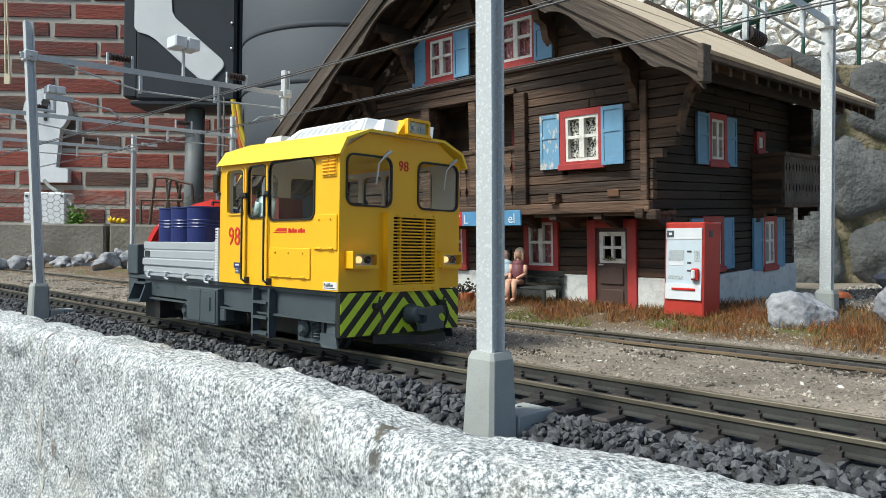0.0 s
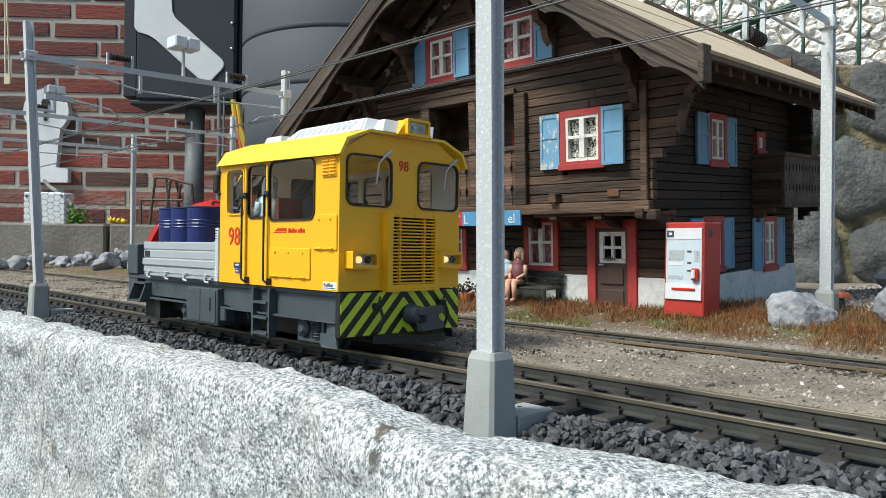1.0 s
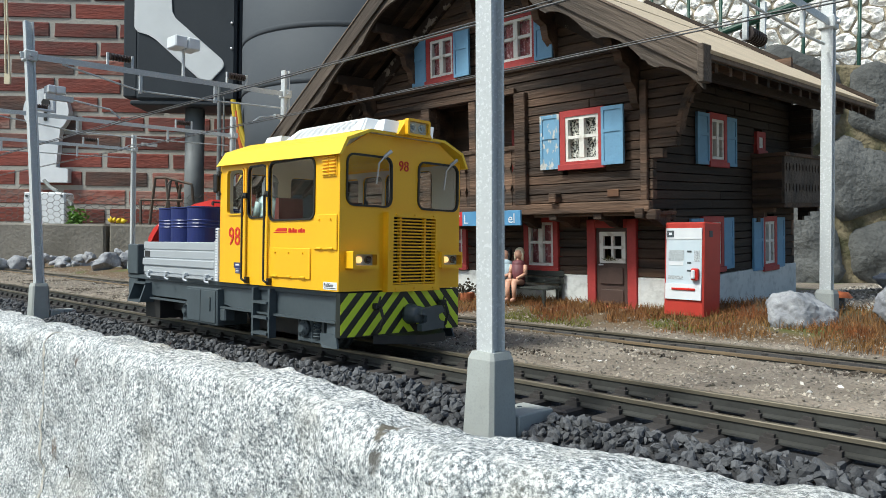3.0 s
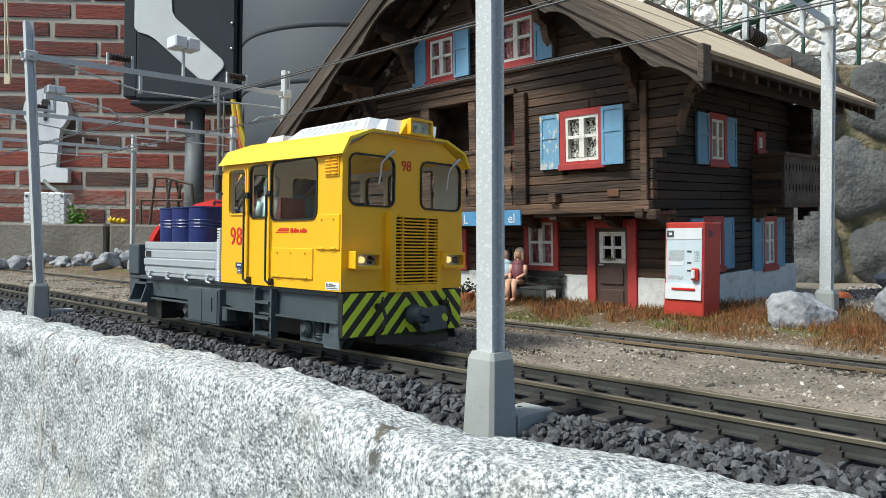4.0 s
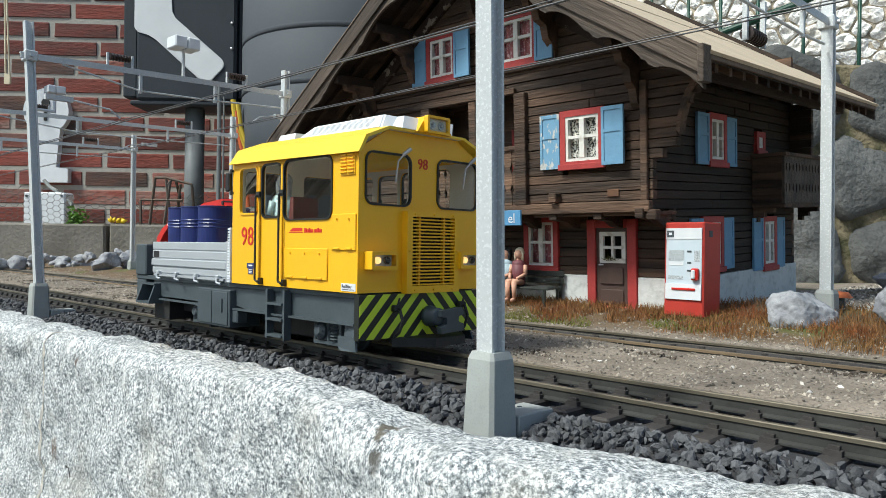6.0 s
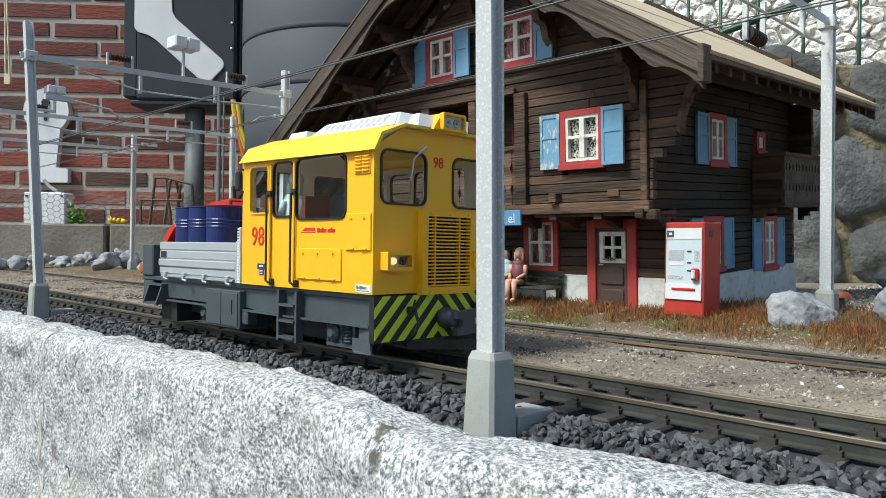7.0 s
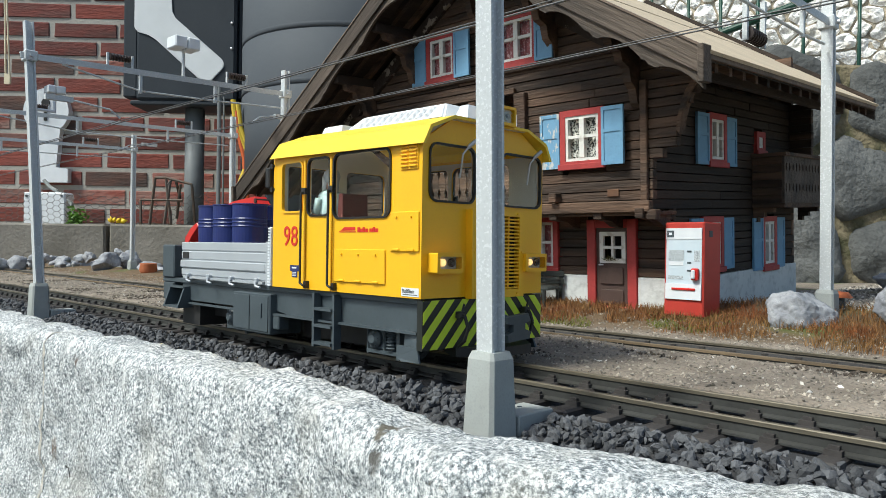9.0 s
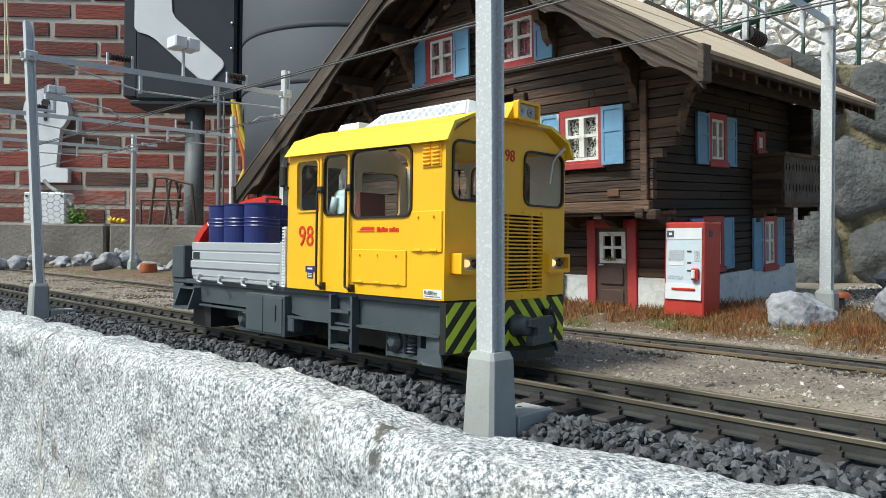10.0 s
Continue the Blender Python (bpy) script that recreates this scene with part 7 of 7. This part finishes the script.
def build_tank():
    D = 2.75
    x0 = far(428, 100, 2.45)[0]
    R = 0.36
    zb = far(430, 322, 2.45)[2]
    bm = bmesh.new()
    prof = [(R * 0.9, zb - 0.02), (R, zb)]
    z = zb
    for top in (0.545, 0.705, 0.866, 1.03, 1.20):
        prof += [(R, top - 0.004), (R * 0.995, top - 0.0022), (R * 0.995, top), (R * 1.002, top + 0.001), (R * 1.002, top + 0.012), (R, top + 0.016)]
    prof += [(R, 1.3), (R * 0.4, 1.36)]
    turned(bm, prof, (x0 + R, 2.45 + 0.02, 0), "z", 64)
    t = backed(thing("rain_tank", "large dark grey ribbed plastic rain tank behind the chalet", "tank", bm=bm, mats=TANK_GREY, smooth=False))
    for p in t.data.polygons:
        p.use_smooth = abs(p.normal.z) < 0.1 and p.area > 0.0002
    bm = bmesh.new()
    box(bm, x0 + 0.12, x0 + 2 * R - 0.12, 2.45 - 0.2, 2.45 + 0.24, 0.0, zb - 0.02, 0.01)
    part("stand", bm, ANTHRACITE, t)
    for pts, name, col in (([(404, 180), (408, 215), (420, 250), (431, 275), (434, 320), (420, 360)], "yellow", (0.62, 0.45, 0.04)), ([(412, 185), (418, 230), (430, 260), (428, 300), (410, 350)], "yellow", (0.62, 0.45, 0.04)), ([(410, 200), (415, 240), (426, 285), (428, 335), (433, 370)], "orange", (0.60, 0.12, 0.03))):
        bm = bmesh.new()
        path_tube(bm, [far(a + 5, b, 2.3) for a, b in pts], 0.0080, 10)
        hose_mat = bpy.data.materials.get(name + "_hose") or material(name + "_hose", col, 0.5, second=tuple(c * 0.7 for c in col), scale=30)
        backed(thing("garden_hose", name + " garden hose hanging beside the tank", "hose", bm=bm, mats=hose_mat, group="garden hoses"))
    for px, w, top in ((385, 6, 150), (393, 3, 175)):
        bm = bmesh.new()
        a, b = far(px, 420, 2.3), far(px, top, 2.3)
        tube(bm, (a[0], a[1], 0.0), b, w * 2.3 / 1305 / 1.6, seg=12)
        backed(thing("downpipe", "thin grey pipe standing by the wall", "pipe", bm=bm, mats=bpy.data.materials["dull_grey_pole"], group="pipes"))


build_tank()


def build_wall_things():
    # white socket board with a keyhole shape
    D = 2.66
    bm = bmesh.new()
    cx, _, cz = far(78, 200, D)
    r = 0.082
    pts = [(cx + r * math.cos(radians(a)), cz + r * math.sin(radians(a))) for a in range(-50, 231, 10)]
    w = far(97, 330, D)[0] - cx
    zf = far(80, 326, D)[2]
    pts += [(cx - w, zf), (cx + w * 2.1, zf), (cx + w * 2.1, zf + 0.05), (cx + w, zf + 0.055)]
    prism(bm, [(a, D, b) for a, b in pts], (0, 0.05, 0))
    t = backed(thing("hose_hook_board", "white plastic wall board with a round head and dark keyhole", "wall board", bm=bm, mats=WHITE))
    bm = bmesh.new()
    turned(bm, [(0.015, -0.003), (0.015, 0.0)], (cx, D - 0.0005, cz + 0.030), "y", 16)
    box(bm, cx - 0.006, cx + 0.006, D - 0.003, D - 0.0004, cz - 0.035, cz + 0.025)
    part("keyhole", bm, DARK, t)
    # white junction box with cable
    D = 2.45
    a, b = far(40, 400, D), far(114, 344, D)
    bm = bmesh.new()
    box(bm, a[0], b[0], D, D + 0.06, 0.11, b[2], 0.004)
    t = backed(thing("junction_box", "white plastic junction box on the raised bed", "box", bm=bm, mats=WHITE))
    for px in (46, 108):
        bm = bmesh.new()
        q = far(px, 350, D)
        turned(bm, [(0.004, -0.002), (0.004, 0.0)], (q[0], D - 0.0005, q[2]), "y", 10)
        part("screw", bm, FRAME_GREY, t)
    bm = bmesh.new()
    path_tube(bm, [far(a, b, 2.5) for a, b in ((76, 322), (88, 335), (100, 342), (100, 350))], 0.006, 8)
    part("cable", bm, CONCRETE_FOOT, t)
    bm = bmesh.new()
    path_tube(bm, [far(a, b, 2.44) for a, b in ((118, 356), (126, 365), (128, 385), (124, 398))], 0.005, 8)
    part("cable", bm, CONCRETE_FOOT, t)
    # pale cord at the wall
    bm = bmesh.new()
    path_tube(bm, [far(a, b, 2.6) for a, b in ((2, -30), (6, 135), (13, 136), (5, -30))], 0.003, 6)
    box(bm, far(4, 0, 2.6)[0], far(14, 0, 2.6)[0], 2.597, 2.607, far(8, 152, 2.6)[2], far(8, 134, 2.6)[2])
    backed(thing("cord", "pale yellow cord hanging at the brick wall", "cord", bm=bm, mats=STRAW))
    # wire netting
    V, F = [], []

    def strand(p, q, r=0.0008):
        p, q = Vector(p), Vector(q)
        d = (q - p).normalized()
        o1 = d.orthogonal().normalized() * r
        o2 = d.cross(o1)
        i = len(V)
        for c in (p, q):
            for k in range(3):
                a = 2 * math.pi * k / 3
                V.append(tuple(c + o1 * math.cos(a) + o2 * math.sin(a)))
        for k in range(3):
            j = (k + 1) % 3
            F.append((i + k, i + j, i + 3 + j, i + 3 + k))
    s = 0.020
    g = random.Random(6)

    def sag(u, v):
        return (u, 2.36 + 0.03 * noise.noise((u * 4, v * 6, 1)), v * (0.80 + 0.35 * noise.noise((u * 2.5, 0, 9))) + 0.118)
    for i in range(62):
        for j in range(7):
            u, v = -1.55 + i * s, j * s * 1.1 + (s * 0.55 if i % 2 else 0)
            a, b = sag(u - s * 0.30, v), sag(u + s * 0.30, v)
            strand(a, b)
            strand(b, sag(u + s * 0.70, v + s * 0.55))
            strand(b, sag(u + s * 0.70, v - s * 0.55))
    me = bpy.data.meshes.new("wire_netting")
    me.from_pydata(V, [], F)
    me.materials.append(WIRE)
    backed(tagged(new("wire_netting", me), "sagging hexagonal wire netting behind the edging", "netting"))
    # metal trestle
    D = 2.33
    bm = bmesh.new()
    P = lambda a, b, d=D: far(a, b, d)
    for q in (((273, 318), (262, 420)), ((292, 318), (304, 420)), ((300, 323), (290, 400)), ((338, 330), (346, 420)), ((273, 318), (292, 318)), ((292, 318), (338, 330)), ((248, 357), (322, 358)), ((248, 357), (248, 425)), ((310, 324), (318, 358)), ((318, 330), (312, 390)), ((296, 330), (302, 322))):
        tube(bm, P(*q[0]), P(*q[1], D + (0.04 if q[0][0] > 300 else 0)), 0.0046, seg=6)
    backed(thing("metal_trestle", "rusty grey metal trestle standing in the bed", "trestle", bm=bm, mats=material("rusty_grey_iron", (0.11, 0.10, 0.09), 0.7, 0.3, second=(0.12, 0.07, 0.04), scale=60, amount=0.7)))
    # yellow flower and green plant
    bm = bmesh.new()
    c = Vector(far(206, 392, 2.27))
    for k, (dx, ang, ln, w) in enumerate(((-0.014, 100, 0.030, 0.010), (-0.010, 75, 0.026, 0.011), (0.000, 40, 0.034, 0.013), (0.004, 20, 0.036, 0.011), (0.002, 60, 0.026, 0.010), (-0.012, 120, 0.022, 0.008))):
        d = Vector((math.cos(radians(ang)), -0.15 + 0.06 * k, math.sin(radians(ang)) * 0.7))
        o = Vector((-d.z, 0, d.x)) * w
        base = c + Vector((dx, -0.003 * k, -0.010))
        prism(bm, [base, base + d * ln * 0.5 - o * 0.7, base + d * ln, base + d * ln * 0.55 + o * 0.7], (0, 0.003, 0))
    t = backed(thing("yellow_flower", "bright yellow blossom on the edging stones", "flower", bm=bm, mats=material("yellow_petal", (0.80, 0.56, 0.01), 0.6, second=(0.7, 0.42, 0.01), scale=60), smooth=True))
    bm = bmesh.new()
    tube(bm, c - Vector((0, 0, 0.03)), c, 0.002, seg=6)
    part("stem", bm, GREEN, t)
    bm = bmesh.new()
    g = random.Random(9)
    for k in range(160):
        c = Vector(far(135, 396, 2.28)) + Vector((g.gauss(0, 0.016), g.gauss(0, 0.01), abs(g.gauss(0, 0.022)) - 0.01))
        e = Vector((g.uniform(-1, 1), g.uniform(-1, 0.2), g.uniform(-0.2, 1))).normalized() * 0.011
        o = e.orthogonal().normalized() * 0.004
        prism(bm, [c, c + e * 0.5 + o, c + e, c + e * 0.5 - o], Vector((0, -0.0004, 0.0004)))
    backed(thing("green_plant", "small bright green leafy weed at the edging", "plant", bm=bm, mats=material("fresh_leaf", (0.10, 0.22, 0.02), 0.6, second=(0.14, 0.28, 0.04), scale=60, island=0.3)))


build_wall_things()

# boulder bank and bright white-grey rubble wall on the other side
def cells(g, x0, x1, z0, z1, nx, nz, jitter=0.42):
    """Irregular convex pieces that fill a rectangle: each jittered seed keeps the points nearest to it."""
    dx, dz = (x1 - x0) / nx, (z1 - z0) / nz
    seeds = {}
    for i in range(-1, nx + 1):
        for j in range(-1, nz + 1):
            seeds[i, j] = (x0 + dx * (i + 0.5 + (0.5 if j % 2 else 0.0) + g.uniform(-jitter, jitter)), z0 + dz * (j + 0.5 + g.uniform(-jitter, jitter)))
    out = []
    for i in range(nx):
        for j in range(nz):
            sx, sz = seeds[i, j]
            poly = [(sx - dx * 2, sz - dz * 2), (sx + dx * 2, sz - dz * 2), (sx + dx * 2, sz + dz * 2), (sx - dx * 2, sz + dz * 2)]
            for key in itertools.product(range(i - 2, i + 3), range(j - 2, j + 3)):
                if key == (i, j) or key not in seeds:
                    continue
                ox, oz = seeds[key]
                nxv, nzv = ox - sx, oz - sz
                lim = (ox * ox + oz * oz - sx * sx - sz * sz) / 2
                res = []
                for a, b in zip(poly, poly[1:] + poly[:1]):
                    ka, kb = a[0] * nxv + a[1] * nzv - lim, b[0] * nxv + b[1] * nzv - lim
                    if ka <= 0:
                        res.append(a)
                    if (ka <= 0) != (kb <= 0):
                        t = ka / (ka - kb)
                        res.append((a[0] + t * (b[0] - a[0]), a[1] + t * (b[1] - a[1])))
                poly = res
            if len(poly) > 2:
                out.append(((sx, sz), poly))
    return out


def stone_face(bm, centre, poly, gap, depth, bulge, rough, seed, n=28, rings=6, blunt=2.0, wave=8.0):
    """A rough stone with a rounded rim, its face towards -y: a convex outline drawn in by the joint."""
    cx = sum(p[0] for p in poly) / len(poly)
    cz = sum(p[1] for p in poly) / len(poly)
    rim = []
    for k in range(n):
        a = 2 * math.pi * k / n
        c, s = math.cos(a), math.sin(a)
        reach = 9.0
        for (ax, az), (bx, bz) in zip(poly, poly[1:] + poly[:1]):
            ex, ez = bx - ax, bz - az
            den = c * ez - s * ex
            if abs(den) > 1e-9:
                t = ((ax - cx) * ez - (az - cz) * ex) / den
                if t > 0:
                    reach = min(reach, t)
        rim.append((c, s, reach))
    soft = [(rim[k - 1][2] + rim[k][2] * blunt + rim[(k + 1) % n][2]) / (2 + blunt) - gap for k in range(n)]
    rows = []
    for q in range(rings + 1):
        f = (1.0, 1.0, 0.93, 0.80, 0.60, 0.36, 0.15)[q]
        d = (depth, depth * 0.35, -bulge * 0.35, -bulge * 0.7, -bulge * 0.9, -bulge, -bulge)[q]
        row = []
        for k in range(n):
            x, z = cx + rim[k][0] * soft[k] * f, cz + rim[k][1] * soft[k] * f
            p = Vector((x * 1.0, z * 1.0, seed))
            push = noise.fractal(p * wave, 0.9, 2.0, 5) * rough if q > 1 else 0.0
            side = noise.noise(p * 30) * gap * 0.8
            row.append(bm.verts.new((x + side, d + push, z + side * 0.7)))
        rows.append(row)
    for a, b in zip(rows, rows[1:]):
        for k in range(n):
            j = (k + 1) % n
            bm.faces.new((a[k], a[j], b[j], b[k]))
    bm.faces.new(rows[-1])


BANK_STONE = material("grey_green_bank_stone", (0.165, 0.170, 0.165), 0.88, second=(0.095, 0.098, 0.095), scale=7, amount=0.8, fine=0.55, fine_scale=150, bump=0.8, bump_scale=70, island=0.22)
BANK_EARTH = material("mossy_ochre_joint_earth", (0.23, 0.19, 0.12), 0.95, second=(0.050, 0.055, 0.022), scale=22, amount=0.9, fine=0.4, fine_scale=160, bump=1.0, bump_scale=60)


def build_bank():
    """A retaining bank of large split boulders with mossy joints, leaning back a little."""
    D = 1.62
    lean = pose(0, D, 0, -9, 0, 0)
    bm = bmesh.new()
    box(bm, 0.30, 1.9, 0.002, 0.20, -0.1, 0.52, 0.01)
    core = thing("bank_core", "ochre earth and moss between the boulders of the bank", "bank", lean, bm=bm, mats=BANK_EARTH, kind="structure")
    backed(core)
    g = random.Random(23)
    for c, poly in cells(g, 0.36, 1.66, -0.03, 0.54, 5, 3, 0.30):
        bm = bmesh.new()
        stone_face(bm, c, poly, 0.007, 0.07, 0.020, 0.020, g.uniform(0, 50), 44, blunt=5.0, wave=9.0)
        backed(thing("bank_boulder", "large grey split boulder of the rock bank with mossy joints", "rock", lean, "boulders of the rock bank", bm=bm, mats=BANK_STONE, smooth=True))


build_bank()

RUBBLE = pose(0.95, 2.50, 0, 0, 0, -24)      # the stone wall, turned towards the chalet


def on_rubble(px, py, ahead=0.0):
    """Place in the stone wall's own frame on a bearing from the camera's place; ahead of its face by some metres."""
    inv = RUBBLE.inverted()
    o, q = inv @ Vector((0, 0, 0.0756)), inv @ Vector(far(px, py, 1.0))
    d = q - o
    return o + d * ((-ahead - o.y) / d.y)


def build_rubble_wall():
    bm = bmesh.new()
    box(bm, -0.64, 1.0, 0.005, 0.20, 0.0, 1.6)
    joint = material("ochre_grey_lime_joint", (0.50, 0.44, 0.34), 0.95, second=(0.26, 0.22, 0.16), scale=30, amount=0.9, fine=0.3, fine_scale=120, bump=0.8, bump_scale=80)
    wall = backed(thing("wall_rubble", "white-grey natural stone wall behind the chalet, strong sun put into its colour", "wall", RUBBLE, kind="structure", bm=bm, mats=joint))
    # stone colour raised to near white for the strong sun on the wall
    mat = material("sun_brightened_rubble_stone", (0.90, 0.89, 0.87), 0.85, second=(0.62, 0.56, 0.47), scale=18, amount=0.75, lo=0.5, hi=0.68, fine=0.25, fine_scale=90, bump=0.8, bump_scale=60, island=0.10)
    g = random.Random(13)
    for c, poly in cells(g, -0.62, 0.85, 0.40, 1.08, 22, 13, 0.47):
        bm = bmesh.new()
        stone_face(bm, c, poly, g.uniform(0.0012, 0.0035), 0.03, g.uniform(0.002, 0.009), 0.011, g.uniform(0, 50), 20, blunt=9.0, wave=38.0)
        part("wall_stone", bm, mat, wall)


build_rubble_wall()


def build_fence():
    t = backed(thing("metal_railing", "dark green metal railing in front of the stone wall", "railing", RUBBLE))
    g = material("dark_green_paint", (0.010, 0.060, 0.040), 0.4, second=(0.008, 0.045, 0.03), scale=30, amount=0.6)
    for px in (1147, 1212, 1269, 1335, 1416, 1515):
        a, b = on_rubble(px, 130, 0.10), on_rubble(px, -60, 0.10)
        bm = bmesh.new()
        tube(bm, (a.x, a.y, 0.42), (a.x, a.y, b.z), 0.0055, seg=12)
        part("baluster", bm, g, t, "", True)
    bm = bmesh.new()
    path_tube(bm, [on_rubble(1040, 150, 0.12), on_rubble(1400, 13, 0.12), on_rubble(1470, -20, 0.12)], 0.012, 12)
    part("handrail", bm, g, t)


build_fence()


# ---- movement ----
def motions():
    way = [(0.0, 0.0), (1.0, 0.0), (2.0, 0.0), (2.7, 0.0), (3.2, 0.0005), (3.6, 0.0014), (4.0, 0.0029), (4.5, 0.0057), (5.0, 0.0094), (5.5, 0.0141), (6.0, 0.0202),
           (6.5, 0.0275), (7.0, 0.0357), (7.5, 0.0464), (8.0, 0.0576), (8.5, 0.0690), (9.0, 0.0804), (9.5, 0.0898), (10.0, 0.0998)]
    for ob, home in MOVERS:
        walk(ob, [(t, pose(s, 0, 0) @ home) for t, s in way])
    for ob, home in WHEELS:
        walk(ob, [(t, home @ pose(0, 0, 0, 0, math.degrees(s / WHEEL_R), 0)) for t, s in way])


motions()
